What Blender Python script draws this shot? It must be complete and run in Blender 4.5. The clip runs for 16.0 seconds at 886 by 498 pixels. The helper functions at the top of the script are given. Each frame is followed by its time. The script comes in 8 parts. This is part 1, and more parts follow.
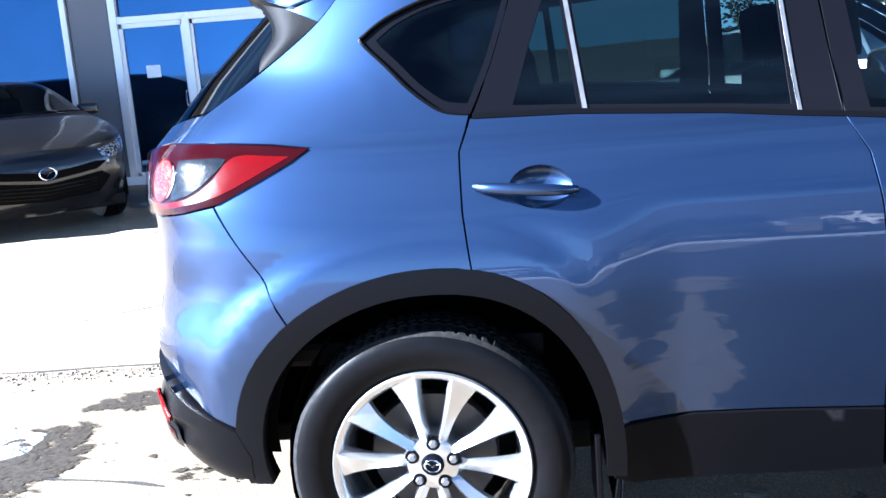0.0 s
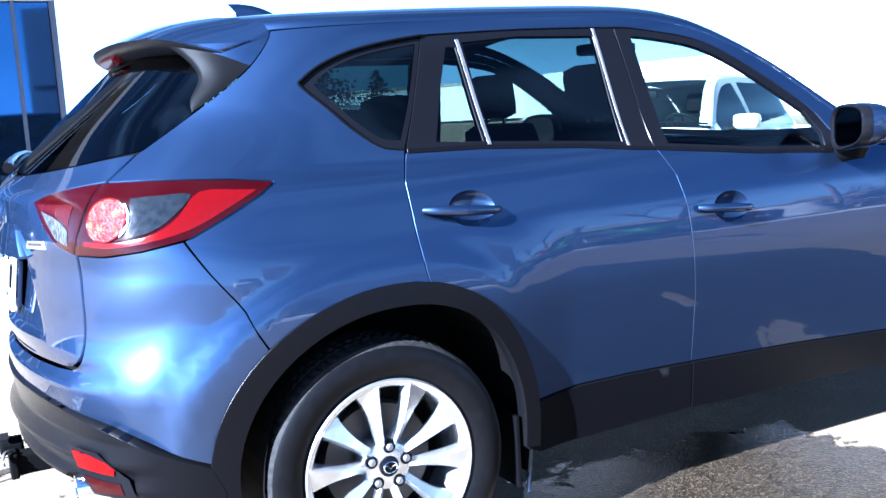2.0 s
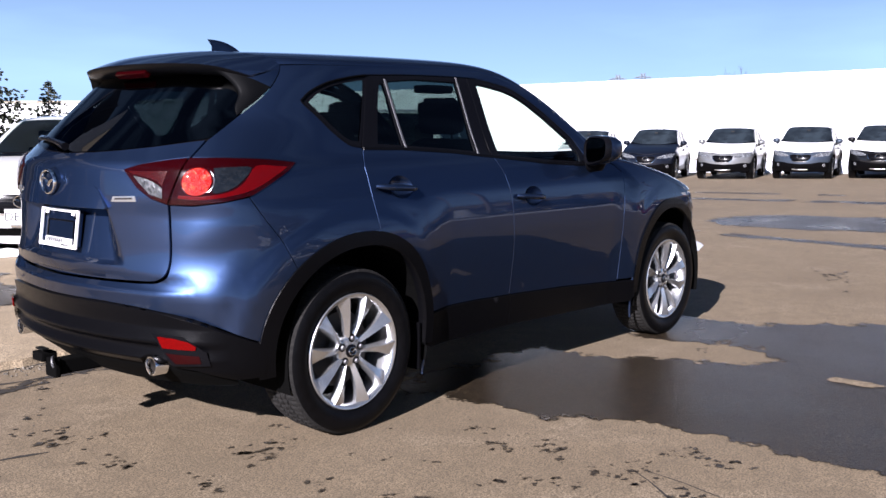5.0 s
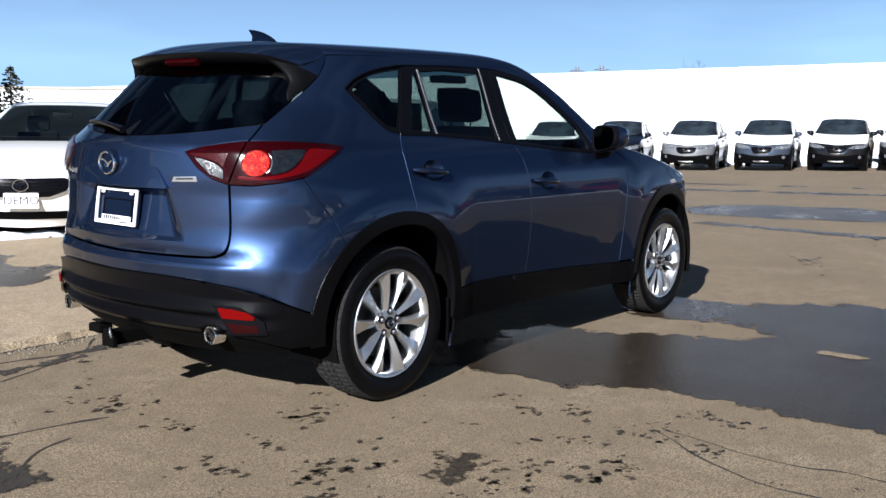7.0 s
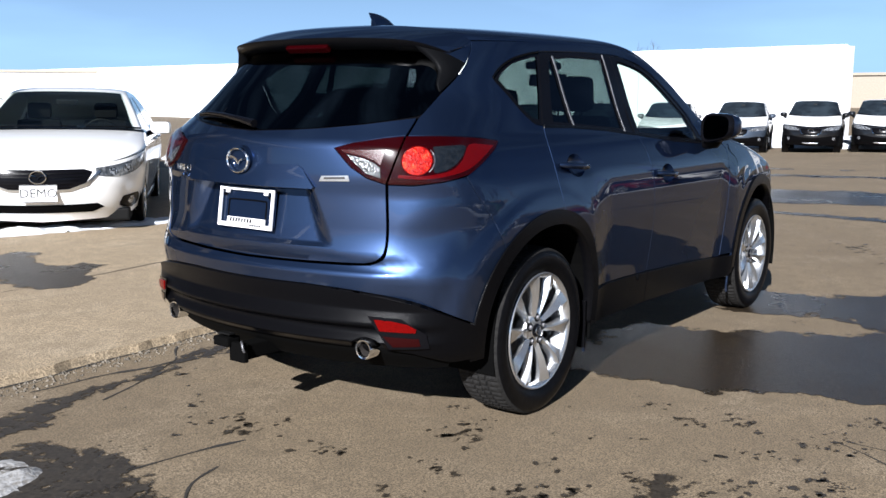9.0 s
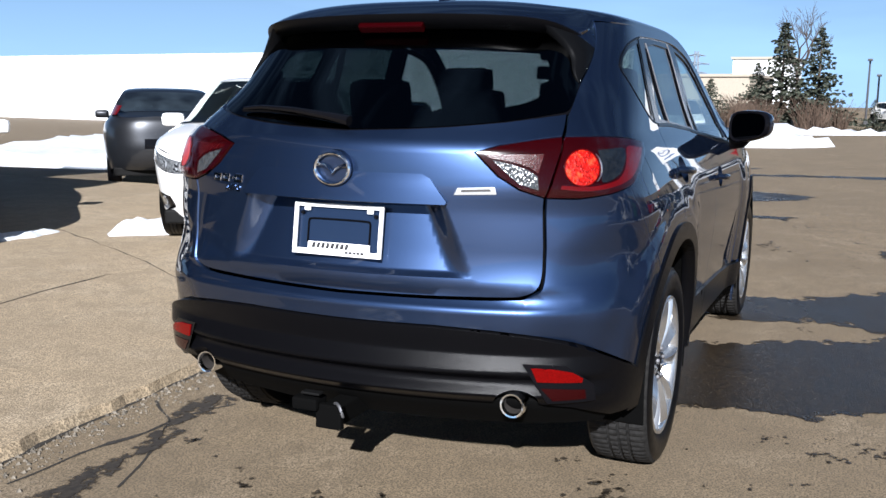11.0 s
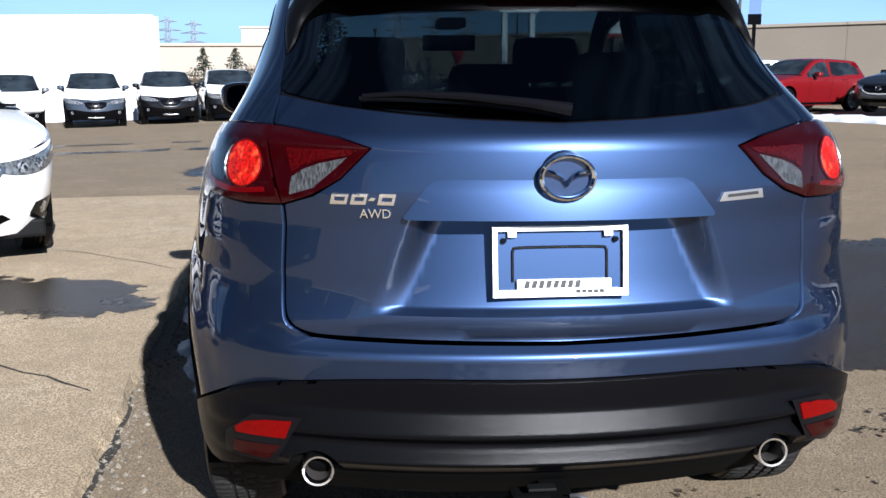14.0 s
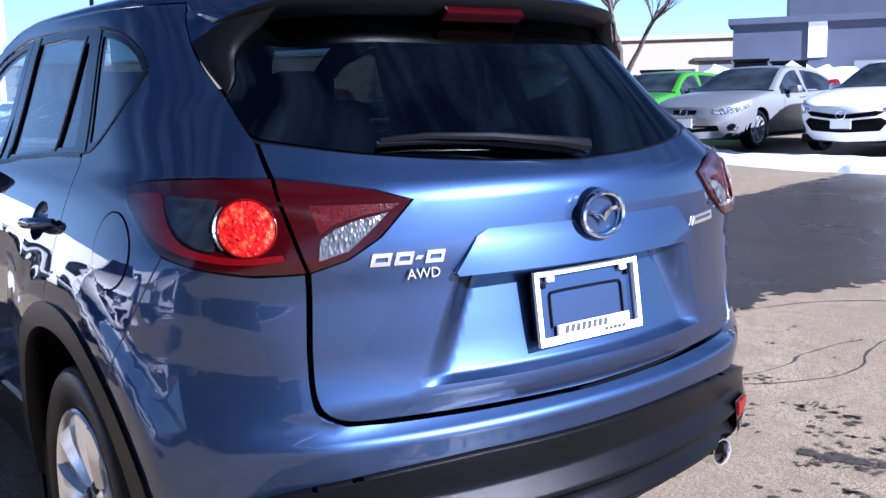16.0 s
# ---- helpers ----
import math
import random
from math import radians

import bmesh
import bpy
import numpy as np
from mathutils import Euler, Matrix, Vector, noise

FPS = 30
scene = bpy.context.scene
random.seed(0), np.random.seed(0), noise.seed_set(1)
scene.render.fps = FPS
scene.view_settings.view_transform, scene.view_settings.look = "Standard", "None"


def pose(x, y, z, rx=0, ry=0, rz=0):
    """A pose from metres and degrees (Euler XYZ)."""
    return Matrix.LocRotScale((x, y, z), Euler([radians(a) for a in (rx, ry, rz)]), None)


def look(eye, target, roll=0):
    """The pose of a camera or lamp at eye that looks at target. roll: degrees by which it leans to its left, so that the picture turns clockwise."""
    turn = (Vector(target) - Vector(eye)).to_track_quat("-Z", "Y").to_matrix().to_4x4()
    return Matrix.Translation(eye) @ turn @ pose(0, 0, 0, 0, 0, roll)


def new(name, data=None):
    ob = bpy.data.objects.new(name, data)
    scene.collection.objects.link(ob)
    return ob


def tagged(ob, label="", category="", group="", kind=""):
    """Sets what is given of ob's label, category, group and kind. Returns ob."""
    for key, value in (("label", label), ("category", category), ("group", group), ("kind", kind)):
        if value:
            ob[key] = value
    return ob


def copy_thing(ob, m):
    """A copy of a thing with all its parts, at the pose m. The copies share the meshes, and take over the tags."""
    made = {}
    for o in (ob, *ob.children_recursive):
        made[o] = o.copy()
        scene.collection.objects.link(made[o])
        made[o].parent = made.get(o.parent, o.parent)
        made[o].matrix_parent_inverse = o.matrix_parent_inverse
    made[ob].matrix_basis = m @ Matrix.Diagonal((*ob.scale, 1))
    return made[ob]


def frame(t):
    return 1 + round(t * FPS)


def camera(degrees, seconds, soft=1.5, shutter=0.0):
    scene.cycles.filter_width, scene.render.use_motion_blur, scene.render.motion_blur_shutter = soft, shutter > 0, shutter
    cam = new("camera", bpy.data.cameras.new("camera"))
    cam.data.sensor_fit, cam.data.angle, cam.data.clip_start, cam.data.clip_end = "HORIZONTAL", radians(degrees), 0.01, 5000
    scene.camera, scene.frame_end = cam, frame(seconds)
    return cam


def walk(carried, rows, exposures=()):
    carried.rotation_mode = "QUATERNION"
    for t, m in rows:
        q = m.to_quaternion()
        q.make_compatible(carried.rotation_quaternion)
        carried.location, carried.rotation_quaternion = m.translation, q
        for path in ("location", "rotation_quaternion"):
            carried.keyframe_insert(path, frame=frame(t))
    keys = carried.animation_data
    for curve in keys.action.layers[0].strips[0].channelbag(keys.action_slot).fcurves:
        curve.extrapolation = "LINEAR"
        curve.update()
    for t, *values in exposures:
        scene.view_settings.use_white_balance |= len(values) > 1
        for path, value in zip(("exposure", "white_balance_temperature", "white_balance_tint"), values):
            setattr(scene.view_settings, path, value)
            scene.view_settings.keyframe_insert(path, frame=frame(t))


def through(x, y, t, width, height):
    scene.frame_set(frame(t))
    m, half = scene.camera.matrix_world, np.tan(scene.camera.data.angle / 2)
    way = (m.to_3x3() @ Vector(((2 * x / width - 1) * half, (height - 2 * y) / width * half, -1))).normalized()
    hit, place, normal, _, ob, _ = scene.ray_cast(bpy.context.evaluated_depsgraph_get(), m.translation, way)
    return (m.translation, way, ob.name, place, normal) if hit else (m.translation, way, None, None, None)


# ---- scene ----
cam = camera(49.5, 16.0)
PATH = [
    (0, (0.264, -3.1, 1.362), (0.092, -1.147, 0.967), -4.3),
    (0.5, (-0.07, -3.119, 1.351), (0.059, -1.153, 1.003), -3.9),
    (1, (-0.401, -3.141, 1.341), (0.039, -1.213, 1.044), -3.9),
    (1.5, (-0.714, -3.145, 1.333), (-0.014, -1.293, 1.051), -3.8),
    (2, (-1.015, -3.186, 1.327), (-0.097, -1.433, 1.036), -3.3),
    (2.5, (-1.327, -3.282, 1.323), (-0.223, -1.638, 1.04), -2.3),
    (3, (-1.638, -3.435, 1.318), (-0.407, -1.881, 1.056), -1.7),
    (3.5, (-1.955, -3.587, 1.312), (-0.629, -2.11, 1.064), -1.5),
    (4, (-2.268, -3.742, 1.308), (-0.874, -2.329, 1.066), -1.2),
    (4.2, (-2.368, -3.775, 1.308), (-0.953, -2.382, 1.066), -0.8),
    (6.3, (-3.15, -3.834, 1.318), (-1.616, -2.582, 1.04), 0.9),
    (6.5, (-3.177, -3.821, 1.316), (-1.64, -2.572, 1.038), 1.0),
    (7, (-3.186, -3.769, 1.297), (-1.652, -2.515, 1.024), 0.8),
    (7.5, (-3.248, -3.695, 1.306), (-1.714, -2.443, 1.025), 0.7),
    (8, (-3.355, -3.521, 1.314), (-1.806, -2.288, 1.028), 0.9),
    (8.5, (-3.396, -3.229, 1.311), (-1.827, -2.026, 1.014), 0.8),
    (9, (-3.449, -2.89, 1.324), (-1.856, -1.72, 1.016), 0.6),
    (9.2, (-3.466, -2.75, 1.322), (-1.864, -1.592, 1.014), 0.7),
    (11.3, (-3.398, -1.239, 1.287), (-1.541, -0.561, 0.98), 1.2),
    (11.5, (-3.376, -1.103, 1.287), (-1.498, -0.489, 0.978), 1.4),
    (12, (-3.286, -0.75, 1.305), (-1.365, -0.297, 0.979), 1.1),
    (12.5, (-3.216, -0.423, 1.302), (-1.266, -0.119, 0.98), 1.2),
    (13, (-3.149, -0.067, 1.302), (-1.18, 0.076, 0.983), 1.2),
    (13.5, (-3.066, 0.206, 1.303), (-1.094, 0.194, 0.969), 0.9),
    (14, (-2.921, 0.483, 1.301), (-0.964, 0.281, 0.943), 0.0),
    (14.5, (-2.785, 0.783, 1.296), (-0.868, 0.344, 0.932), -0.6),
    (15, (-2.68, 1.004, 1.304), (-0.824, 0.344, 0.96), -0.9),
    (15.5, (-2.518, 1.25, 1.315), (-0.786, 0.301, 1.0), -1.2),
    (16, (-2.315, 1.474, 1.332), (-0.72, 0.307, 1.022), -1.4),
]
# the clip's camera brightens and darkens its picture on the way
EXPOSURES = [(0.0, 3.7, 4950, 12), (0.5, 3.72, 4850, 12), (1.0, 3.8, 4750, 12), (1.5, 3.88, 4600, 12), (2.5, 3.33, 4900, 18), (3.5, 2.4, 5600, 28), (4.2, 1.9, 5850, 28), (6.3, 1.42, 5700, 12), (9.2, 1.36, 5750, 12), (12.0, 1.42, 5650, 12), (13.5, 1.5, 5600, 12), (14.5, 1.62, 5550, 14), (15.5, 2.1, 5200, 22), (16.0, 2.3, 5000, 22)]
walk(cam, [(t, look(eye, target, roll)) for t, eye, target, roll in PATH], EXPOSURES)
# ---------- world, sun and exposure ----------
SUN = Vector((-1.88, -0.58, 1.0)).normalized()          # towards the sun: low, behind and to the right of the parked car
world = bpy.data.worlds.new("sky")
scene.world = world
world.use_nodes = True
wn, wl = world.node_tree.nodes, world.node_tree.links
sky = wn.new("ShaderNodeTexSky")
sky.sky_type, sky.sun_disc = "NISHITA", False
sky.sun_elevation = math.asin(SUN.z)
sky.sun_rotation = math.atan2(SUN.x, SUN.y)
sky.air_density, sky.dust_density, sky.ozone_density = 0.55, 0.2, 3.0
sky_geo = wn.new("ShaderNodeTexCoord")
sky_map = wn.new("ShaderNodeMapping")
sky_map.inputs["Scale"].default_value = (1.3, 1.3, 7.0)
sky_noise = wn.new("ShaderNodeTexNoise")
sky_noise.inputs["Scale"].default_value, sky_noise.inputs["Detail"].default_value = 1.6, 6
sky_ramp = wn.new("ShaderNodeMapRange")
for key, value in (("From Min", 0.45), ("From Max", 0.75), ("To Min", 0.0), ("To Max", 0.20)):
    sky_ramp.inputs[key].default_value = value
# pale haze towards the horizon, thin cloud above it
sky_height = wn.new("ShaderNodeSeparateXYZ")
sky_haze = wn.new("ShaderNodeMapRange")
for key, value in (("From Min", 0.0), ("From Max", 0.28), ("To Min", 0.74), ("To Max", 0.0)):
    sky_haze.inputs[key].default_value = value
sky_sum = wn.new("ShaderNodeMath")
sky_sum.use_clamp = True
sky_mix = wn.new("ShaderNodeMix")
sky_mix.data_type = "RGBA"
sky_mix.inputs["B"].default_value = (4.7, 7.2, 9.9, 1)
wl.new(sky_geo.outputs["Generated"], sky_map.inputs["Vector"])
wl.new(sky_map.outputs["Vector"], sky_noise.inputs["Vector"])
wl.new(sky_noise.outputs["Fac"], sky_ramp.inputs["Value"])
wl.new(sky_geo.outputs["Generated"], sky_height.inputs["Vector"])
wl.new(sky_height.outputs["Z"], sky_haze.inputs["Value"])
wl.new(sky_haze.outputs["Result"], sky_sum.inputs[0])
wl.new(sky_ramp.outputs["Result"], sky_sum.inputs[1])
wl.new(sky_sum.outputs["Value"], sky_mix.inputs["Factor"])
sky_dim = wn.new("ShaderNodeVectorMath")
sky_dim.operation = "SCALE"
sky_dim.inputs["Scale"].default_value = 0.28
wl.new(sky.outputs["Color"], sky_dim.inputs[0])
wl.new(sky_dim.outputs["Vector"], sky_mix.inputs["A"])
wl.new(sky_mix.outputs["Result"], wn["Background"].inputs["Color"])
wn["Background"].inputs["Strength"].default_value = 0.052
sun = new("sun", bpy.data.lights.new("sun", "SUN"))
sun.data.energy, sun.data.angle, sun.data.color = 5.0, radians(0.6), (1.0, 0.94, 0.85)
sun.matrix_world = look(SUN * 50, (0, 0, 0))


# ---------- small helpers ----------
def thing(name, label, category, m=None, group="", kind=""):
    ob = tagged(new(name), label, category, group, kind)
    ob.empty_display_size = 0.1
    if m is not None:
        ob.matrix_basis = m
    return ob


def mesh_part(name, verts, faces, material, parent=None, label="", normals=None, smooth=True, m=None):
    me = bpy.data.meshes.new(name)
    me.from_pydata([tuple(v) for v in verts], [], faces)
    me.materials.append(material)
    if smooth:
        me.polygons.foreach_set("use_smooth", [True] * len(me.polygons))
    me.update()
    if normals is not None:
        me.normals_split_custom_set_from_vertices([tuple(n) for n in normals])
    ob = tagged(new(name, me), label)
    if parent is not None:
        ob.parent = parent
    if m is not None:
        ob.matrix_basis = m
    return ob


def part(name, bm, material, parent=None, label="", smooth=False, m=None, sharp=40):
    me = bpy.data.meshes.new(name)
    bmesh.ops.recalc_face_normals(bm, faces=bm.faces)
    if smooth:
        for f in bm.faces:
            f.smooth = True
        for e in bm.edges:
            if len(e.link_faces) == 2 and e.calc_face_angle(0) > radians(sharp):
                e.smooth = False
    bm.to_mesh(me)
    bm.free()
    me.materials.append(material)
    ob = tagged(new(name, me), label)
    if parent is not None:
        ob.parent = parent
    if m is not None:
        ob.matrix_basis = m
    return ob


def box(bm, x0, x1, y0, y1, z0, z1, bevel=0.0, m=None):
    vs = [bm.verts.new((x, y, z)) for x in (x0, x1) for y in (y0, y1) for z in (z0, z1)]
    fs = [bm.faces.new([vs[i] for i in q]) for q in ((0, 1, 3, 2), (4, 6, 7, 5), (0, 4, 5, 1), (2, 3, 7, 6), (0, 2, 6, 4), (1, 5, 7, 3))]
    geo = vs
    if bevel:
        out = bmesh.ops.bevel(bm, geom=list({e for f in fs for e in f.edges}), offset=bevel, segments=2, profile=0.6, affect="EDGES")
        geo = list({v for f in out["faces"] for v in f.verts} | {v for v in vs if v.is_valid})
    if m is not None:
        bmesh.ops.transform(bm, matrix=m, verts=geo)
    return geo


def tube(bm, path, radius, sides=8, caps=True):
    """A round bar along a path of points; radius may be a number or one for each point."""
    pts = [Vector(p) for p in path]
    rad = radius if isinstance(radius, (list, tuple)) else [radius] * len(pts)
    rings = []
    for i, p in enumerate(pts):
        d = (pts[min(i + 1, len(pts) - 1)] - pts[max(i - 1, 0)]).normalized()
        a = d.cross(Vector((0, 0, 1)) if abs(d.z) < 0.9 else Vector((1, 0, 0))).normalized()
        b = d.cross(a)
        rings.append([bm.verts.new(p + rad[i] * (math.cos(2 * math.pi * k / sides) * a + math.sin(2 * math.pi * k / sides) * b)) for k in range(sides)])
    for r, s in zip(rings, rings[1:]):
        for k in range(sides):
            bm.faces.new((r[k], r[(k + 1) % sides], s[(k + 1) % sides], s[k]))
    if caps:
        bm.faces.new(rings[0])
        bm.faces.new(rings[-1][::-1])
    return rings


def lathe(bm, profile, n=48, close=False, bump=None):
    """Turns a profile of (radius, y) about the y axis."""
    rings = []
    for k in range(n):
        a = 2 * math.pi * k / n
        ring = []
        for j, (r, y) in enumerate(profile):
            rr = r + (bump(k, j) if bump else 0)
            ring.append(bm.verts.new((rr * math.cos(a), y, rr * math.sin(a))))
        rings.append(ring)
    m = len(profile)
    for k in range(n):
        r, s = rings[k], rings[(k + 1) % n]
        for j in range(m if close else m - 1):
            bm.faces.new((r[j], r[(j + 1) % m], s[(j + 1) % m], s[j]))


def spline(tab, z):
    """A smooth curve through (place, value) pairs."""
    n = len(tab)
    if z <= tab[0][0]:
        return tab[0][1]
    if z >= tab[-1][0]:
        return tab[-1][1]
    i = 0
    while z > tab[i + 1][0]:
        i += 1
    (z0, v0), (z1, v1) = tab[i], tab[i + 1]

    def slope(k):
        a, b = max(k - 1, 0), min(k + 1, n - 1)
        return (tab[b][1] - tab[a][1]) / (tab[b][0] - tab[a][0])
    h = z1 - z0
    t = (z - z0) / h
    return (1 + 2 * t) * (1 - t) ** 2 * v0 + t * (1 - t) ** 2 * h * slope(i) + t * t * (3 - 2 * t) * v1 + t * t * (t - 1) * h * slope(i + 1)


def smooth(pts, n=4):
    """A rounded line through points."""
    out = []
    for i in range(len(pts) - 1):
        p0, p1, p2, p3 = (np.array(pts[min(max(i + k, 0), len(pts) - 1)], float) for k in (-1, 0, 1, 2))
        for k in range(n):
            t = k / n
            out.append(tuple(0.5 * (2 * p1 + (p2 - p0) * t + (2 * p0 - 5 * p1 + 4 * p2 - p3) * t * t + (3 * p1 - 3 * p2 + p3 - p0) * t ** 3)))
    return out + [tuple(pts[-1])]


def ease(t):
    t = min(1, max(0, t))
    return t * t * (3 - 2 * t)


def inside(poly, p):
    """Which of the points p lie inside the polygon."""
    x, y = p[:, 0], p[:, 1]
    res = np.zeros(len(p), bool)
    n = len(poly)
    for i in range(n):
        (x0, y0), (x1, y1) = poly[i], poly[(i + 1) % n]
        if y0 != y1:
            res ^= ((y0 > y) != (y1 > y)) & (x < (x1 - x0) * (y - y0) / (y1 - y0) + x0)
    return res


def even(poly, h):
    """A closed outline cut into steps of about h."""
    out = []
    for i in range(len(poly)):
        a, b = np.array(poly[i], float), np.array(poly[(i + 1) % len(poly)], float)
        d = np.linalg.norm(b - a)
        if d < 1e-5:
            continue
        for k in range(max(1, round(d / h))):
            out.append(a + (b - a) * k / max(1, round(d / h)))
    return out


def filled(outline, h, holes=()):
    """Points and triangles that fill a plane outline with a net of step h."""
    from mathutils.geometry import delaunay_2d_cdt
    loops = [even(o, h) for o in (outline, *holes)]
    pts, edges = [], []
    for lp in loops:
        s = len(pts)
        pts += lp
        edges += [(s + i, s + (i + 1) % len(lp)) for i in range(len(lp))]
    b = np.array(pts)
    lo, hi = b.min(0), b.max(0)
    gx, gy = np.meshgrid(np.arange(lo[0] + h / 2, hi[0], h), np.arange(lo[1] + h / 2, hi[1], h))
    g = np.c_[gx.ravel(), gy.ravel()]
    g[:, 0] += 0.001 * np.sin(g[:, 1] * 91)
    keep = inside([tuple(p) for p in loops[0]], g)
    for lp in loops[1:]:
        keep &= ~inside([tuple(p) for p in lp], g)
    g = g[keep]
    if len(g):
        near = np.array([np.min(((b - p) ** 2).sum(1)) for p in g])
        g = g[near > (0.45 * h) ** 2]
    allp = [Vector(p) for p in pts] + [Vector(p) for p in g]
    v, _, fc, *_ = delaunay_2d_cdt(allp, edges, [], 0, 1e-6)
    v = [tuple(p) for p in v]
    cen = np.array([[sum(v[i][k] for i in t) / 3 for k in (0, 1)] for t in fc])
    ok = inside([tuple(p) for p in loops[0]], cen)
    for lp in loops[1:]:
        ok &= ~inside([tuple(p) for p in lp], cen)
    tris = [tuple(t) for t, k in zip(fc, ok) if k]
    return v, tris


def skin(name, outline, place, material, parent, h=0.03, holes=(), lip=0.014, label="", normal=None):
    """A panel that fills an outline of a surface: place(u, v) gives its points; its rim is turned in by lip."""
    uv, tris = filled(outline, h, holes)
    e = 0.002
    verts, norms = [], []
    for u, v in uv:
        p = Vector(place(u, v))
        n = (Vector(place(u + e, v)) - Vector(place(u - e, v))).cross(Vector(place(u, v + e)) - Vector(place(u, v - e)))
        n = n.normalized() if n.length > 1e-12 else Vector((0, 0, 1))
        verts.append(p)
        norms.append(n)
    mid = sum(verts, Vector()) / len(verts)
    out = normal if normal is not None else Vector((0, mid.y, 0)) if abs(mid.y) > 0.3 else Vector((mid.x - 1.3, 0, 0))
    side = 1 if sum(n.dot(out) for n in norms) > 0 else -1
    norms = [n * side for n in norms]
    faces = []
    for t in tris:
        a, b, c = (verts[i] for i in t)
        faces.append(t if (b - a).cross(c - a).dot(norms[t[0]]) > 0 else t[::-1])
    if lip:
        count = {}
        for f in faces:
            for i in range(3):
                a, b = f[i], f[(i + 1) % 3]
                count[(a, b)] = 1
        for (a, b) in list(count):
            if (b, a) in count:
                continue
            w = (verts[b] - verts[a]).cross(norms[a]).normalized()
            s = len(verts)
            verts += [verts[a], verts[b], verts[b] - norms[b] * lip, verts[a] - norms[a] * lip]
            norms += [(norms[a] + w).normalized(), (norms[b] + w).normalized(), w, w]
            faces.append((s + 1, s, s + 3, s + 2))
    return mesh_part(name, verts, faces, material, parent, label, norms)


# ---------- materials ----------
def mat(name, base, rough=0.5, metal=0.0, **more):
    m = bpy.data.materials.new(name)
    m.use_nodes = True
    b = m.node_tree.nodes["Principled BSDF"]
    b.inputs["Base Color"].default_value = (*base, 1)
    b.inputs["Roughness"].default_value, b.inputs["Metallic"].default_value = rough, metal
    for key, value in more.items():
        b.inputs[key.replace("_", " ")].default_value = value
    return m


def grain(m, scale, amount, bump=0.0, detail=6, low=0.35, high=0.65, coords="Object", tint=None, rough=0.0):
    """Breaks a material's colour up with noise of that scale, and adds relief."""
    nt = m.node_tree
    b = nt.nodes["Principled BSDF"]
    co = nt.nodes.new("ShaderNodeTexCoord")
    no = nt.nodes.new("ShaderNodeTexNoise")
    no.inputs["Scale"].default_value, no.inputs["Detail"].default_value = scale, detail
    nt.links.new(co.outputs[coords], no.inputs["Vector"])
    if amount:
        ramp = nt.nodes.new("ShaderNodeMapRange")
        ramp.inputs["From Min"].default_value, ramp.inputs["From Max"].default_value = low, high
        nt.links.new(no.outputs["Fac"], ramp.inputs["Value"])
        mix = nt.nodes.new("ShaderNodeMix")
        mix.data_type = "RGBA"
        old = b.inputs["Base Color"]
        base = tuple(old.default_value)
        if old.links:
            nt.links.new(old.links[0].from_socket, mix.inputs["A"])
        else:
            mix.inputs["A"].default_value = base
        mix.inputs["B"].default_value = (*tint, 1) if tint else (*[c * (1 - amount) for c in base[:3]], 1)
        nt.links.new(ramp.outputs["Result"], mix.inputs["Factor"])
        nt.links.new(mix.outputs["Result"], b.inputs["Base Color"])
    if rough:
        rr = nt.nodes.new("ShaderNodeMapRange")
        r0 = b.inputs["Roughness"].default_value
        rr.inputs["To Min"].default_value, rr.inputs["To Max"].default_value = r0 - rough, r0 + rough
        nt.links.new(no.outputs["Fac"], rr.inputs["Value"])
        nt.links.new(rr.outputs["Result"], b.inputs["Roughness"])
    if bump:
        bp = nt.nodes.new("ShaderNodeBump")
        bp.inputs["Strength"].default_value, bp.inputs["Distance"].default_value = 1.0, bump
        nt.links.new(no.outputs["Fac"], bp.inputs["Height"])
        old = b.inputs["Normal"]
        if old.links:
            nt.links.new(old.links[0].from_socket, bp.inputs["Normal"])
        nt.links.new(bp.outputs["Normal"], old)
    return m


def paint(name, base, metal=0.6, rough=0.36, coat=0.55):
    m = mat(name, base, rough, metal, Coat_Weight=coat, Coat_Roughness=0.02)
    grain(m, 900, 0.25, 0, 2)
    return m


def flaked(name, base, flat, broad, narrow, share):
    """Metallic paint: flakes that lie at many angles give a broad sheen, those that lie flat a narrow one, under a clear coat."""
    m = paint(name, base, 0.94, broad, 1.0)
    nt = m.node_tree
    one, out = nt.nodes["Principled BSDF"], nt.nodes["Material Output"]
    two = nt.nodes.new("ShaderNodeBsdfPrincipled")
    one.inputs["Specular Tint"].default_value = (0.02, 0.04, 0.08, 1)
    for key in ("Metallic", "Coat Weight", "Coat Roughness", "Specular Tint"):
        two.inputs[key].default_value = one.inputs[key].default_value
    two.inputs["Roughness"].default_value = narrow
    one.inputs["Coat IOR"].default_value = two.inputs["Coat IOR"].default_value = 1.42
    two.inputs["Base Color"].default_value = (*flat, 1)
    mix = nt.nodes.new("ShaderNodeMixShader")
    mix.inputs["Fac"].default_value = share
    nt.links.new(one.outputs["BSDF"], mix.inputs[1])
    nt.links.new(two.outputs["BSDF"], mix.inputs[2])
    nt.links.new(mix.outputs["Shader"], out.inputs["Surface"])
    return m


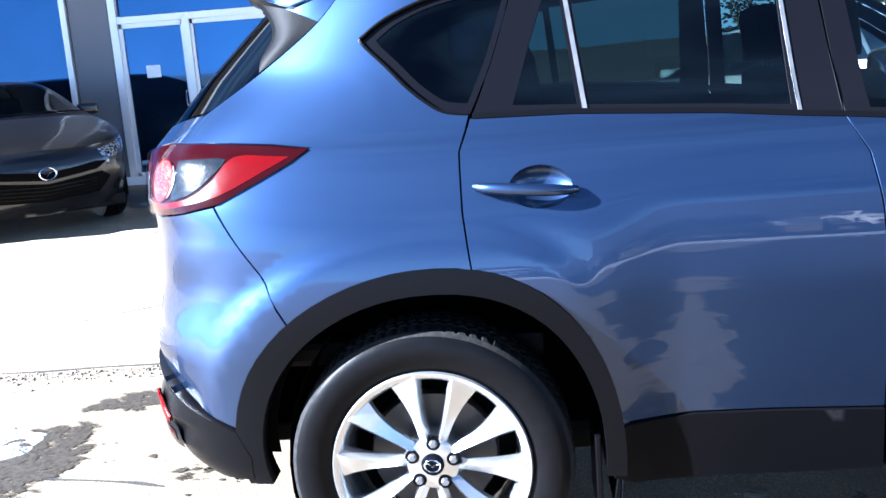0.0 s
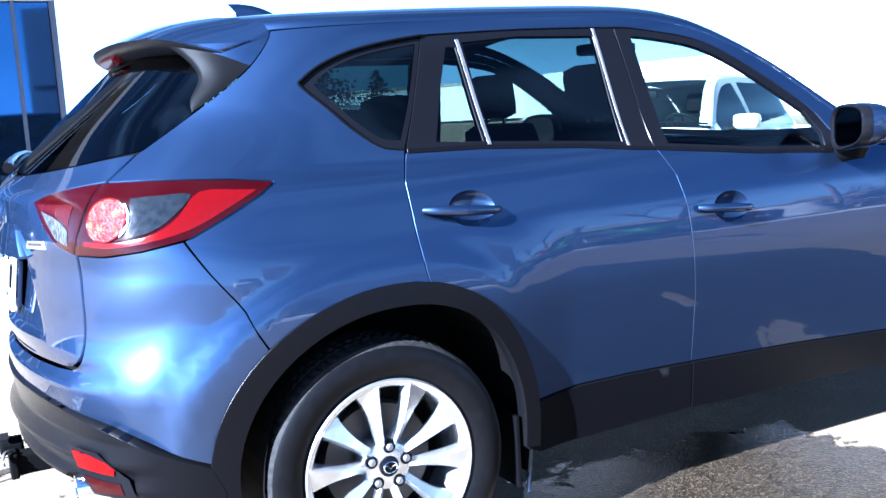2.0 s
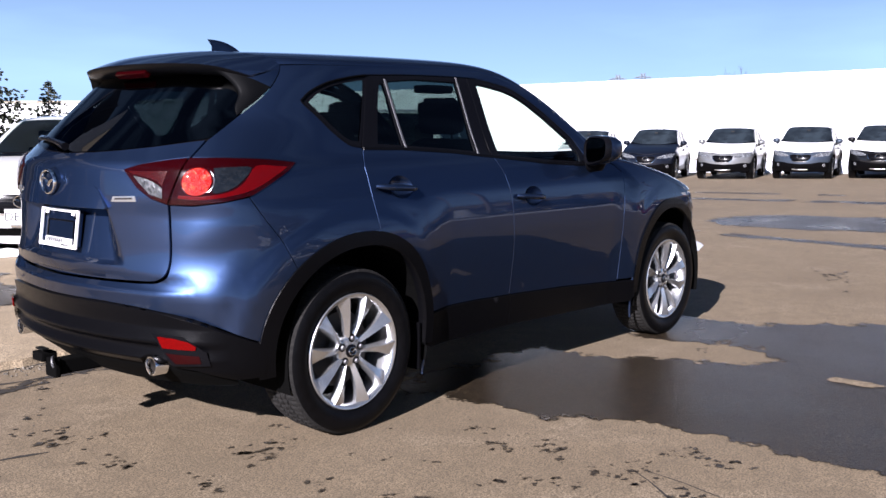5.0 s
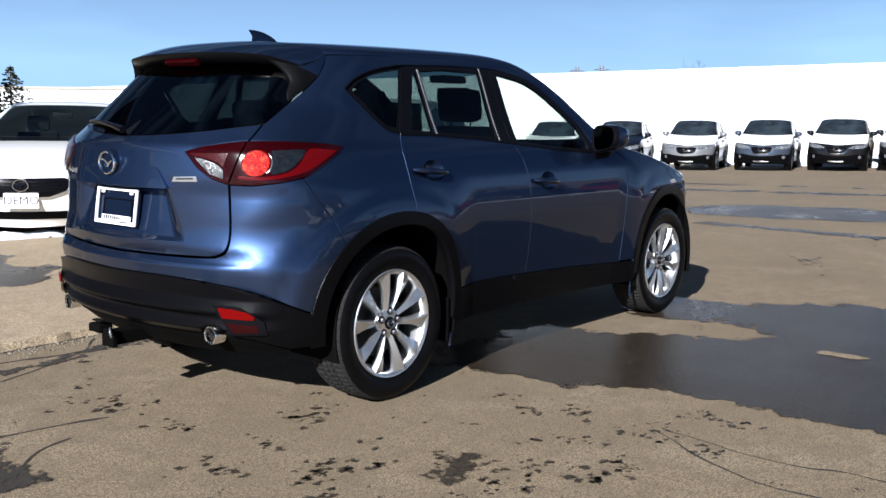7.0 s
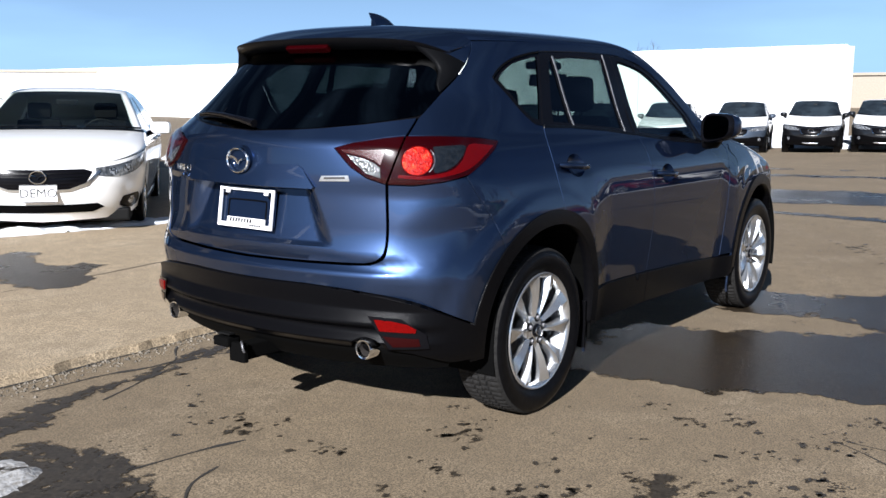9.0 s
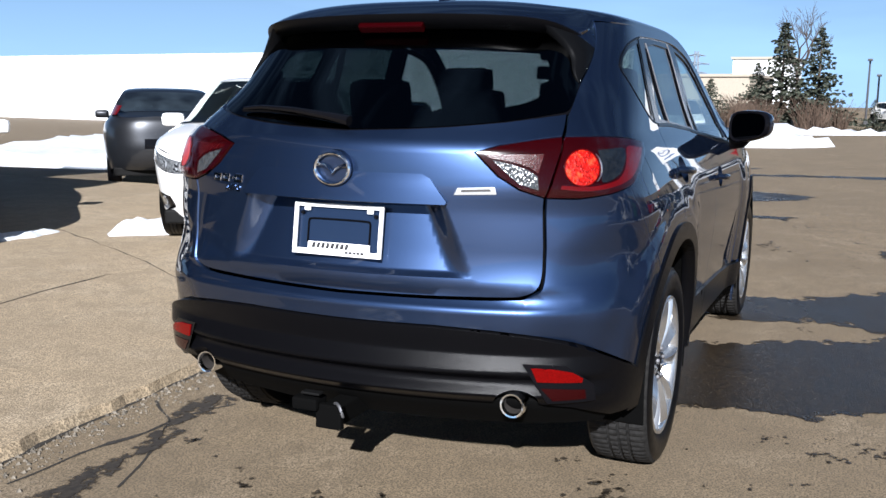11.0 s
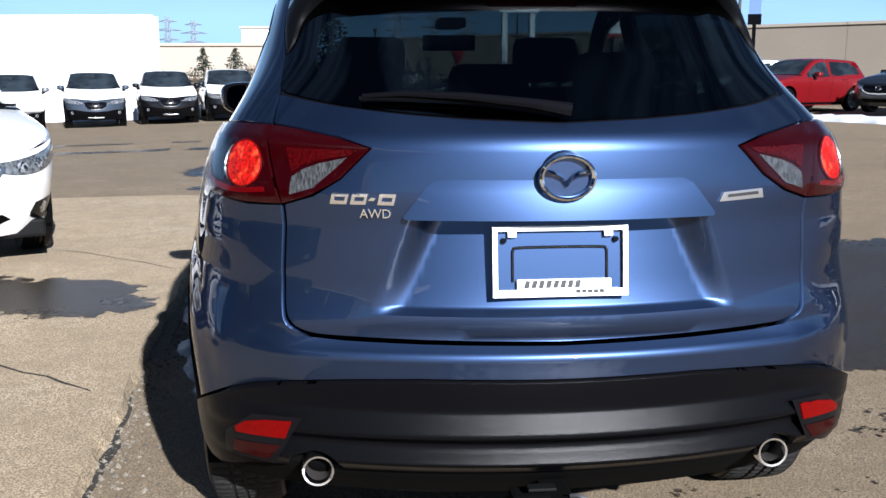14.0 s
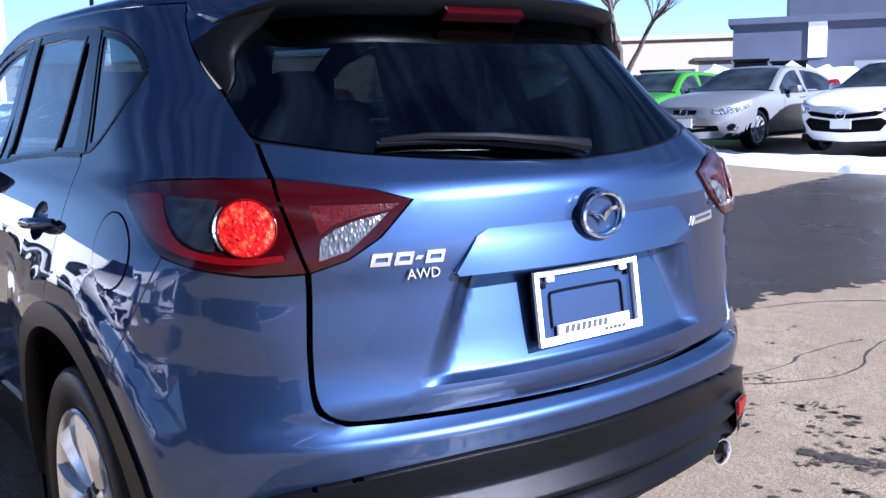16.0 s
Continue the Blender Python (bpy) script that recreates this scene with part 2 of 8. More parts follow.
M_BLUE = flaked("blue_mica_paint", (0.0165, 0.035, 0.092), (0.046, 0.069, 0.126), 0.46, 0.345, 0.42)
M_WHITE_PAINT = mat("white_car_paint", (0.80, 0.80, 0.79), 0.3, 0, Coat_Weight=1.0, Coat_Roughness=0.03)
M_BLACK_PAINT = paint("black_car_paint", (0.0072, 0.0072, 0.0084), 0.3, 0.3)
M_GREY_PAINT = paint("grey_car_paint", (0.021, 0.0228, 0.027), 0.6, 0.35)
M_SILVER_PAINT = paint("silver_car_paint", (0.26, 0.2665, 0.273), 0.6, 0.35)
M_NAVY_PAINT = paint("navy_car_paint", (0.008, 0.011, 0.022), 0.5, 0.3)
M_RED_PAINT = paint("red_car_paint", (0.156, 0.0048, 0.0072), 0.25, 0.3)
M_GREEN_PAINT = paint("green_car_paint", (0.039, 0.18, 0.0108), 0.25, 0.3)
M_SLATE_PAINT = paint("slate_blue_car_paint", (0.06, 0.078, 0.108), 0.5, 0.35)
M_CLAD = grain(mat("black_textured_plastic", (0.0024, 0.0024, 0.0030), 0.28, 0, Specular_IOR_Level=0.08), 700, 0.3, 0.0004, 2)
M_FIN = grain(mat("matt_black_fin_plastic", (0.0028, 0.003, 0.0036), 0.5, 0, Specular_IOR_Level=0.05), 500, 0.3, 0.0003, 2)
M_GLOSS_BLACK = mat("gloss_black_trim", (0.003, 0.003, 0.004), 0.16, 0, Specular_IOR_Level=0.12)
M_RUBBER = grain(mat("tyre_rubber", (0.003, 0.003, 0.0036), 0.36, 0, Specular_IOR_Level=0.10), 40, 0.35, 0.0006, 5, rough=0.08)
# near-black painted in place of shade in wells, gaps and the underside
M_DARK = mat("shade_black", (0.0015, 0.0015, 0.0015), 0.9, 0, Specular_IOR_Level=0.05)
M_UNDER = grain(mat("underbody_metal", (0.003, 0.003, 0.003), 0.7, 0, Specular_IOR_Level=0.15), 20, 0.4, 0.001)
M_ALLOY = grain(mat("silver_alloy", (0.62, 0.63, 0.64), 0.27, 0.9, Coat_Weight=0.5, Coat_Roughness=0.08), 300, 0.1, 0, 2)
M_DISC = mat("brake_disc_steel", (0.078, 0.075, 0.072), 0.45, 0.9)
M_CHROME = mat("chrome", (0.85, 0.86, 0.87), 0.08, 1.0)
M_SATIN = mat("satin_chrome", (0.75, 0.76, 0.77), 0.28, 1.0)
M_LENS_STRIP = grain(mat("ribbed_red_lens", (0.045, 0.0005, 0.0008), 0.25, 0, Specular_IOR_Level=0.2), 260, 0.75, 0.0006, 1)
M_LENS_RED = grain(mat("red_lamp_lens", (0.095, 0.0006, 0.001), 0.14, 0, Specular_IOR_Level=0.2), 420, 0.5, 0.0005, 2)
M_LENS_EDGE = mat("dark_red_lamp_rim", (0.013, 0.0003, 0.0007), 0.12, 0, Specular_IOR_Level=0.2)
# paler flecks in this red are sparkle painted into the colour
M_LENS_BRIGHT = grain(grain(mat("bright_red_reflector", (0.46, 0.006, 0.002), 0.3, 0.0, Specular_IOR_Level=0.15), 130, 0.65, 0.006, 2), 45, 0.45, 0, 2, 0.52, 0.66, tint=(0.60, 0.05, 0.015))
M_LENS_CLEAR = grain(mat("clear_ribbed_lens", (0.0975, 0.1008, 0.104), 0.2, 0.4, Coat_Weight=0.3), 150, 0.9, 0.001, 1, 0.44, 0.56)
M_LENS_SMOKE = grain(mat("smoked_lamp_housing", (0.006, 0.008, 0.011), 0.12, 0.2, Coat_Weight=0.3), 60, 0.6, 0.0006, 3, tint=(0.013, 0.015, 0.018))
M_HEADLAMP = grain(mat("headlamp_lens", (0.42, 0.44, 0.47), 0.1, 0.5, Coat_Weight=1.0), 48, 0.95, 0.004, 2, 0.40, 0.56)
M_FABRIC = grain(mat("black_seat_fabric", (0.0036, 0.0036, 0.0042), 0.9, 0, Specular_IOR_Level=0.1), 300, 0.4, 0.0008, 3)
M_CABIN = grain(mat("dark_cabin_plastic", (0.0042, 0.0042, 0.0048), 0.6, 0, Specular_IOR_Level=0.2), 200, 0.3, 0.0004, 3)
M_LINER = mat("grey_headliner", (0.016, 0.016, 0.017), 0.9)
M_PLATE_WHITE = mat("white_plastic", (0.82, 0.82, 0.82), 0.35)
M_INK = mat("black_ink", (0.012, 0.012, 0.014), 0.6)
M_PLATE_BLUE = mat("blue_plate_enamel", (0.0036, 0.0078, 0.06), 0.35)
M_BULB = mat("dark_exhaust_bore", (0.015, 0.012, 0.01), 0.8)
M_STEEL = grain(mat("galvanised_steel", (0.20, 0.20, 0.21), 0.5, 0.8), 30, 0.3, 0.0005)


def ribbed(m, scale, dark):
    """Fine upright ribs and facets, as in a reversing lamp."""
    nt = m.node_tree
    b = nt.nodes["Principled BSDF"]
    co = nt.nodes.new("ShaderNodeTexCoord")
    vo = nt.nodes.new("ShaderNodeTexVoronoi")
    mp = nt.nodes.new("ShaderNodeMapping")
    mp.inputs["Scale"].default_value = (scale, scale, scale * 0.45)
    vo.inputs["Scale"].default_value = 1.0
    nt.links.new(co.outputs["Object"], mp.inputs["Vector"])
    nt.links.new(mp.outputs["Vector"], vo.inputs["Vector"])
    mix = nt.nodes.new("ShaderNodeMix")
    mix.data_type = "RGBA"
    mix.inputs["A"].default_value = b.inputs["Base Color"].default_value
    mix.inputs["B"].default_value = (dark, dark, dark, 1)
    nt.links.new(vo.outputs["Color"], mix.inputs["Factor"])
    nt.links.new(mix.outputs["Result"], b.inputs["Base Color"])
    bp = nt.nodes.new("ShaderNodeBump")
    bp.inputs["Distance"].default_value = 0.002
    nt.links.new(vo.outputs["Distance"], bp.inputs["Height"])
    nt.links.new(bp.outputs["Normal"], b.inputs["Normal"])
    return m


ribbed(M_LENS_CLEAR, 170, 0.02)


def glass(name, colour, through, rough=0.0, face=0.035, edge=0.85):
    """Thin window glass: partly see-through, with a mirror's gloss at its surface."""
    m = bpy.data.materials.new(name)
    m.use_nodes = True
    nt = m.node_tree
    nt.nodes.clear()
    out = nt.nodes.new("ShaderNodeOutputMaterial")
    tr = nt.nodes.new("ShaderNodeBsdfTransparent")
    tr.inputs["Color"].default_value = (*[c * through for c in colour], 1)
    gl = nt.nodes.new("ShaderNodeBsdfGlossy")
    gl.inputs["Roughness"].default_value = rough
    fr = nt.nodes.new("ShaderNodeLayerWeight")
    fr.inputs["Blend"].default_value = 0.5
    lift = nt.nodes.new("ShaderNodeMath")
    lift.operation = "POWER"
    lift.inputs[1].default_value = 4.0
    boost = nt.nodes.new("ShaderNodeMath")
    boost.operation = "MULTIPLY_ADD"
    boost.inputs[1].default_value, boost.inputs[2].default_value = edge, face
    mix = nt.nodes.new("ShaderNodeMixShader")
    nt.links.new(fr.outputs["Facing"], lift.inputs[0])
    nt.links.new(lift.outputs["Value"], boost.inputs[0])
    nt.links.new(boost.outputs["Value"], mix.inputs["Fac"])
    nt.links.new(tr.outputs["BSDF"], mix.inputs[1])
    nt.links.new(gl.outputs["BSDF"], mix.inputs[2])
    nt.links.new(mix.outputs["Shader"], out.inputs["Surface"])
    return m


M_GLASS = glass("clear_car_glass", (0.86, 0.95, 0.9), 0.85)
M_REARGLASS = glass("dark_rear_glass", (0.55, 0.75, 0.9), 0.07, 0.0, 0.075, 0.4)
M_COVER = glass("clear_lamp_cover", (1.0, 1.0, 1.0), 0.98, 0.0, 0.014, 0.5)
M_TINT = glass("privacy_glass", (0.55, 0.78, 0.78), 0.15)
M_MIRROR = mat("mirror_glass", (0.075, 0.085, 0.11), 0.02, 1.0)
M_FARGLASS = grain(mat("dark_far_window_glass", (0.006, 0.008, 0.011), 0.06, 0, Specular_IOR_Level=0.22), 2.0, 0.5, 0, 2, tint=(0.022, 0.03, 0.038))
M_SHOPGLASS = grain(mat("blue_tinted_shop_glass", (0.028, 0.062, 0.135), 0.03, 0.85), 0.35, 0.4, 0.0, 3)
M_TREAD = grain(mat("dusty_tread_rubber", (0.0154, 0.0147, 0.014), 0.8, 0, Specular_IOR_Level=0.2), 60, 0.6, 0.0008, 4)
M_REFLECTOR = grain(mat("red_bumper_reflector", (0.12, 0.0010, 0.0008), 0.25, 0, Specular_IOR_Level=0.08), 300, 0.4, 0.0003, 2)


# ---------- the shape of a car body ----------
class Shell:
    """A body as a stack of rounded outlines: its half width, tail and nose by height, and its roof and bonnet by length. x runs forward, the rear axle is at 0."""

    def __init__(self, wide, rear, front, rail, crown, xc=0.30, xf=2.95, nr=3.4, nf=2.4, ks=0.87, bow=None, taper=None):
        self.bow, self.taper = bow, taper or (lambda x: 1.0)
        self.wide, self.rear, self.front, self.rail, self.crown = wide, rear, front, rail, crown
        self.xc, self.xf, self.nr, self.nf, self.ks = xc, xf, nr, nf, ks
        self.s0, self.s1 = xc - ks * math.pi / 2, xf + ks * math.pi / 2

    def at(self, q, z, off=0.0):
        """The point at the signed way q round the body from the middle of the tail (left is positive), at height z."""
        w = spline(self.wide, z)
        s = abs(q) + self.s0
        sg = 1 if q >= 0 else -1
        o = off(q, z) if callable(off) else off
        if s < self.xc:
            ph = abs(q) / self.ks
            n, a = (spline(self.nr, z) if isinstance(self.nr, list) else self.nr), self.xc - spline(self.rear, z)
            c, d = max(math.cos(ph), 0), math.sin(ph)
            r = ((c / a) ** n + (d / w) ** n) ** (-1 / n)
            u, v = r * d / w, r * c / a
            k = self.bow(z) if self.bow else 0
            if k:
                # the bowed tail with tight corners, met along the outline's normal
                nx, ny = v ** (n - 1) / a, u ** (n - 1) / w
                g = math.hypot(nx, ny)
                nx, ny = nx / g / a, ny / g / w
                t = 0.0
                for _ in range(6):
                    f0, f1 = self.bowed(u + ny * t, v + nx * t, z), self.bowed(u + ny * (t + 0.002), v + nx * (t + 0.002), z)
                    t -= f0 / ((f1 - f0) / 0.002)
                u, v = u + ny * t * k, v + nx * t * k
            return (self.xc - v * a - o * c, sg * (u * w + o * d), z)
        if s > self.xf:
            ph = math.pi / 2 - (s - self.xf) / self.ks
            a = spline(self.front, z) - self.xf
            c, d = max(math.cos(ph), 0), math.sin(ph)
            sg = sg if d >= 0 else -sg
            d = abs(d)
            r = ((c / a) ** self.nf + (d / w) ** self.nf) ** (-1 / self.nf) + o
            return (self.xf + r * c, sg * r * d * self.taper(self.xf + r * c), z)
        return (s, sg * (w + o) * self.taper(s), z)

    def bowed(self, u, v, z):
        """How far a point, in shares of the half width and the depth, lies outside the bowed tail; the bumper is flatter than the hatch."""
        h = math.hypot(u, v)
        c, d = v / h, max(u / h, 1e-3)
        t = min(1, max(0, (z - 0.64) / 0.2))
        k = 0.19 + 0.06 * t * t * (3 - 2 * t) - 0.03 * ease((z - 0.95) / 0.1)
        back = (math.sqrt(c * c + 4 * k * d * d) - c) / (2 * k * d * d)
        return h - (back ** -11 + d ** 11) ** (-1 / 11)

    def side(self, sg, off=0.0):
        return lambda s, z: self.at(sg * (s - self.s0), z, off)

    def tail(self, off=0.0):
        return lambda q, z: self.at(q, z, off)

    def nose(self, off=0.0):
        """By the signed way from the middle of the nose."""
        def place(q, z):
            s = self.s1 - abs(q)
            return self.at((1 if q >= 0 else -1) * (s - self.s0), z, off)
        return place

    def edge(self, x, z):
        """The half width at length x and height z."""
        w = spline(self.wide, z)
        if x < self.xc:
            n = spline(self.nr, z) if isinstance(self.nr, list) else self.nr
            return w * max(1 - (min(1, (self.xc - x) / (self.xc - spline(self.rear, z)))) ** n, 0) ** (1 / n)
        if x > self.xf:
            return w * max(1 - (min(1, (x - self.xf) / (spline(self.front, z) - self.xf))) ** self.nf, 0) ** (1 / self.nf) * self.taper(x)
        return w * self.taper(x)

    def tail_q(self, y, z):
        """The way q at which the tail has the half width y."""
        lo, hi = 0.0, 1.2
        for _ in range(22):
            mid = (lo + hi) / 2
            lo, hi = (mid, hi) if self.at(mid, z)[1] < abs(y) else (lo, mid)
        return math.copysign(lo, y)

    def top(self, x, a, off=0.0):
        """The roof and bonnet: a runs from -1 at the right rail to 1 at the left one."""
        zr, zc = spline(self.rail, x), spline(self.crown, x)
        v = math.sin(a * math.pi / 2)
        y = self.edge(x, zr) * v
        return (x, y, zr + (zc - zr) * max(1 - abs(v) ** 2.5, 0) ** 0.4 + off)


def top_patch(sh, name, lo, hi, mtl, parent, a0=-1.0, a1=1.0, nu=24, nv=32, off=0.0, lip=0.0, label=""):
    """A piece of roof, screen or bonnet between the lines lo(a) and hi(a)."""
    verts, faces = [], []
    for i in range(nu + 1):
        for j in range(nv + 1):
            a = a0 + (a1 - a0) * j / nv
            x = lo(a) + (hi(a) - lo(a)) * i / nu
            verts.append(sh.top(x, a, off))
    k = nv + 1
    for i in range(nu):
        for j in range(nv):
            faces.append((i * k + j, (i + 1) * k + j, (i + 1) * k + j + 1, i * k + j + 1))
    if lip:
        rim = [j for j in range(k)] + [i * k + nv for i in range(1, nu + 1)] + [nu * k + j for j in range(nv - 1, -1, -1)] + [i * k for i in range(nu - 1, 0, -1)]
        s = len(verts)
        verts += [(verts[r][0], verts[r][1], verts[r][2]) for r in rim] + [(verts[r][0], verts[r][1] * 0.99, verts[r][2] - lip) for r in rim]
        for i in range(len(rim)):
            j = (i + 1) % len(rim)
            faces.append((s + j, s + i, s + len(rim) + i, s + len(rim) + j))
    return mesh_part(name, verts, faces, mtl, parent, label)


def arch(cx, cz, a, b, n=2.2, t0=-20, t1=200, k=40):
    """A wheel arch as a line from its rear foot over the top to its front foot."""
    out = []
    for i in range(k + 1):
        t = radians(t1 + (t0 - t1) * i / k)
        c, s = math.cos(t), math.sin(t)
        out.append((cx + a * math.copysign(abs(c) ** (2 / n), c), cz + b * math.copysign(abs(s) ** (2 / n), s)))
    return out


def between(line, x0, x1):
    """The part of an arch line between two lengths."""
    return [p for p in line if min(x0, x1) <= p[0] <= max(x0, x1)]


def mirrored(half):
    """A closed outline over both halves of the tail or nose, from a half one that starts and ends in the middle."""
    return list(half) + [(-q, z) for q, z in half[::-1] if abs(q) > 1e-6]


# ---------- wheels ----------
TYRE_PROFILE = [(0.245, -0.088), (0.262, -0.1), (0.29, -0.112), (0.32, -0.112), (0.342, -0.103), (0.352, -0.094), (0.3555, -0.08), (0.357, -0.062), (0.357, -0.046), (0.350, -0.044), (0.350, -0.036),
                (0.358, -0.034), (0.358, -0.012), (0.351, -0.010), (0.351, -0.002), (0.358, 0.0), (0.358, 0.024), (0.351, 0.026), (0.351, 0.034), (0.357, 0.036), (0.357, 0.07), (0.352, 0.094), (0.342, 0.103), (0.3, 0.112), (0.245, 0.09)]


def make_wheel(name, parent, m, spokes=5, fine=True, alloy=None):
    """A road wheel about the y axis with its outer face towards -y."""
    alloy = alloy or M_ALLOY
    wheel = part(name, bmesh.new(), M_RUBBER, parent, m=m)
    bm = bmesh.new()
    n = 112 if fine else 32
    prof = TYRE_PROFILE if fine else TYRE_PROFILE[::2] + [TYRE_PROFILE[-1]]

    def blocks(k, j):
        if not fine:
            return 0
        r = prof[j][0]
        return -0.005 if (r > 0.354 and k % 3 == (0 if prof[j][1] < 0 else 1)) else 0
    if fine:
        lathe(bm, [(min(r, 0.3495), y) for r, y in prof], n)
        part("tyre", bm, M_RUBBER, wheel, smooth=True, sharp=30)
        bm = bmesh.new()
        n = 225
        prof = prof[4:22]
        lathe(bm, prof, n, bump=blocks)
        part("tread", bm, M_TREAD, wheel, "dusty block tread")
    else:
        lathe(bm, prof, n)
        part("tyre", bm, M_RUBBER, wheel, smooth=True, sharp=30)
    bm = bmesh.new()
    lathe(bm, [(0.247, -0.093), (0.252, -0.099), (0.248, -0.104), (0.238, -0.102), (0.230, -0.094), (0.222, -0.07), (0.214, -0.02), (0.212, 0.08), (0.222, 0.09)], 64 if fine else 28)
    part("rim", bm, alloy, wheel, smooth=True, sharp=50)
    bm = bmesh.new()
    lathe(bm, [(0.0, -0.004), (0.16, -0.004), (0.165, 0.01), (0.165, 0.03), (0.07, 0.03), (0.05, 0.06), (0.0, 0.06)], 40 if fine else 20)
    part("brake_disc", bm, M_DISC, wheel, smooth=True)
    bm = bmesh.new()
    lathe(bm, [(0.0, 0.05), (0.21, 0.05), (0.21, 0.07), (0.0, 0.07)], 32)
    part("back_plate", bm, M_DARK, wheel)
    for k in range(spokes):
        for twin in (-1, 1):
            bm = bmesh.new()
            base = 2 * math.pi * k / spokes + math.pi / 2
            rings = []
            for i in range(11):
                t = i / 10
                r = 0.048 + t * 0.189
                ang = base + twin * (0.30 - 0.015 * math.sin(t * math.pi) + 0.02 * t)
                half = 0.0135 + 0.004 * (1 - t) ** 3 + 0.031 * t ** 2.4
                y = -0.068 - 0.026 * math.sin(t * 1.9) - 0.004 * t
                c, s = math.cos(ang), math.sin(ang)
                p, e = Vector((r * c, 0, r * s)), Vector((-s, 0, c))
                ridge = -twin * (0.15 + 0.5 * t)
                rings.append([bm.verts.new(p + e * half * u + Vector((0, y + d, 0))) for u, d in ((-1, 0.026), (-0.9, 0.008), (ridge, -0.008), (0.9, 0.008), (1, 0.026), (0.6, 0.04), (-0.6, 0.04))])
            for a, b in zip(rings, rings[1:]):
                for j in range(7):
                    bm.faces.new((a[j], a[(j + 1) % 7], b[(j + 1) % 7], b[j]))
            bm.faces.new(rings[0])
            bm.faces.new(rings[-1])
            part("spoke", bm, alloy, wheel, smooth=True, sharp=28)
    bm = bmesh.new()
    lathe(bm, [(0.0, -0.078), (0.05, -0.078), (0.066, -0.072), (0.078, -0.05), (0.078, -0.02), (0.0, -0.02)], 40)
    part("hub", bm, alloy, wheel, smooth=True, sharp=30)
    if fine:
        for k in range(5):
            a = 2 * math.pi * k / 5 + math.pi / 2
            bm = bmesh.new()
            lathe(bm, [(0.0, -0.088), (0.008, -0.088), (0.0105, -0.084), (0.0105, -0.07)], 6)
            bmesh.ops.translate(bm, vec=(0.055 * math.cos(a), 0, 0.055 * math.sin(a)), verts=bm.verts)
            part("wheel_nut", bm, M_STEEL, wheel)
            bm = bmesh.new()
            lathe(bm, [(0.011, -0.079), (0.018, -0.0795), (0.0185, -0.07)], 14)
            bmesh.ops.translate(bm, vec=(0.055 * math.cos(a), 0, 0.055 * math.sin(a)), verts=bm.verts)
            part("nut_recess", bm, M_CLAD, wheel)
    bm = bmesh.new()
    lathe(bm, [(0.0, -0.086), (0.024, -0.086), (0.029, -0.082), (0.03, -0.07)], 28)
    cap = part("centre_cap", bm, M_GLOSS_BLACK, wheel, "gloss black cap with a silver mark", smooth=True)
    if fine:
        emblem(cap, pose(0, -0.0875, 0, 0, 0, 0), 0.021)
    return wheel


def emblem(parent, m, size, face=None):
    """A plain oval ring with a wing-shaped bar, facing -y."""
    bm = bmesh.new()
    n = 36
    rings = []
    for k in range(n):
        a = 2 * math.pi * k / n
        c, s = math.cos(a), math.sin(a)
        rings.append([bm.verts.new((size * 1.0 * c * r, y, size * 0.8 * s * r)) for r, y in ((0.84, 0.0), (0.86, -0.12 * size), (0.94, -0.17 * size), (1.02, -0.12 * size), (1.04, 0.0))])
    for k in range(n):
        a, b = rings[k], rings[(k + 1) % n]
        for j in range(4):
            bm.faces.new((a[j], a[j + 1], b[j + 1], b[j]))
    ring = part("emblem_ring", bm, M_CHROME, parent, smooth=True, m=m)
    bm = bmesh.new()
    for sg in (-1, 1):
        pts = [(0.0, -0.18, 0.03), (0.18, 0.06, 0.03), (0.45, 0.2, 0.05), (0.86, 0.26, 0.05)]
        lo, hi, fr = [], [], []
        for x, z, t in pts:
            lo.append(bm.verts.new((sg * x * size, 0, (z - 0.17) * size)))
            hi.append(bm.verts.new((sg * x * size, 0, (z + 0.03) * size)))
            fr.append(bm.verts.new((sg * x * size, -0.14 * size, (z - 0.06) * size)))
        for i in range(3):
            bm.faces.new((lo[i], lo[i + 1], fr[i + 1], fr[i]))
            bm.faces.new((fr[i], fr[i + 1], hi[i + 1], hi[i]))
    part("emblem_wing", bm, M_CHROME, parent, smooth=True, m=m)
    return ring


def lettering(text, size, parent, m, material, depth=0.002, name="lettering"):
    cu = bpy.data.curves.new(name, "FONT")
    cu.body, cu.size, cu.extrude, cu.align_x, cu.align_y = text, size, depth, "CENTER", "CENTER"
    cu.resolution_u = 3
    ob = bpy.data.objects.new(name, cu)
    scene.collection.objects.link(ob)
    me = bpy.data.meshes.new_from_object(ob)
    bpy.data.objects.remove(ob)
    me.materials.clear()
    me.materials.append(material)
    out = new(name, me)
    out.parent = parent
    out.matrix_basis = m
    return out


# ---------- the blue sport utility car ----------


def tail_bow(z):
    """The tail below the glass is bowed in plan; above the belt it turns back to a plain oval."""
    t = min(1, max(0, (1.36 - z) / 0.2))
    return t * t * (3 - 2 * t)


def nose_taper(x):
    """The body draws in towards the nose."""
    return 1 - 0.10 * max(0, (x - 2.0) / 1.3) ** 2.2


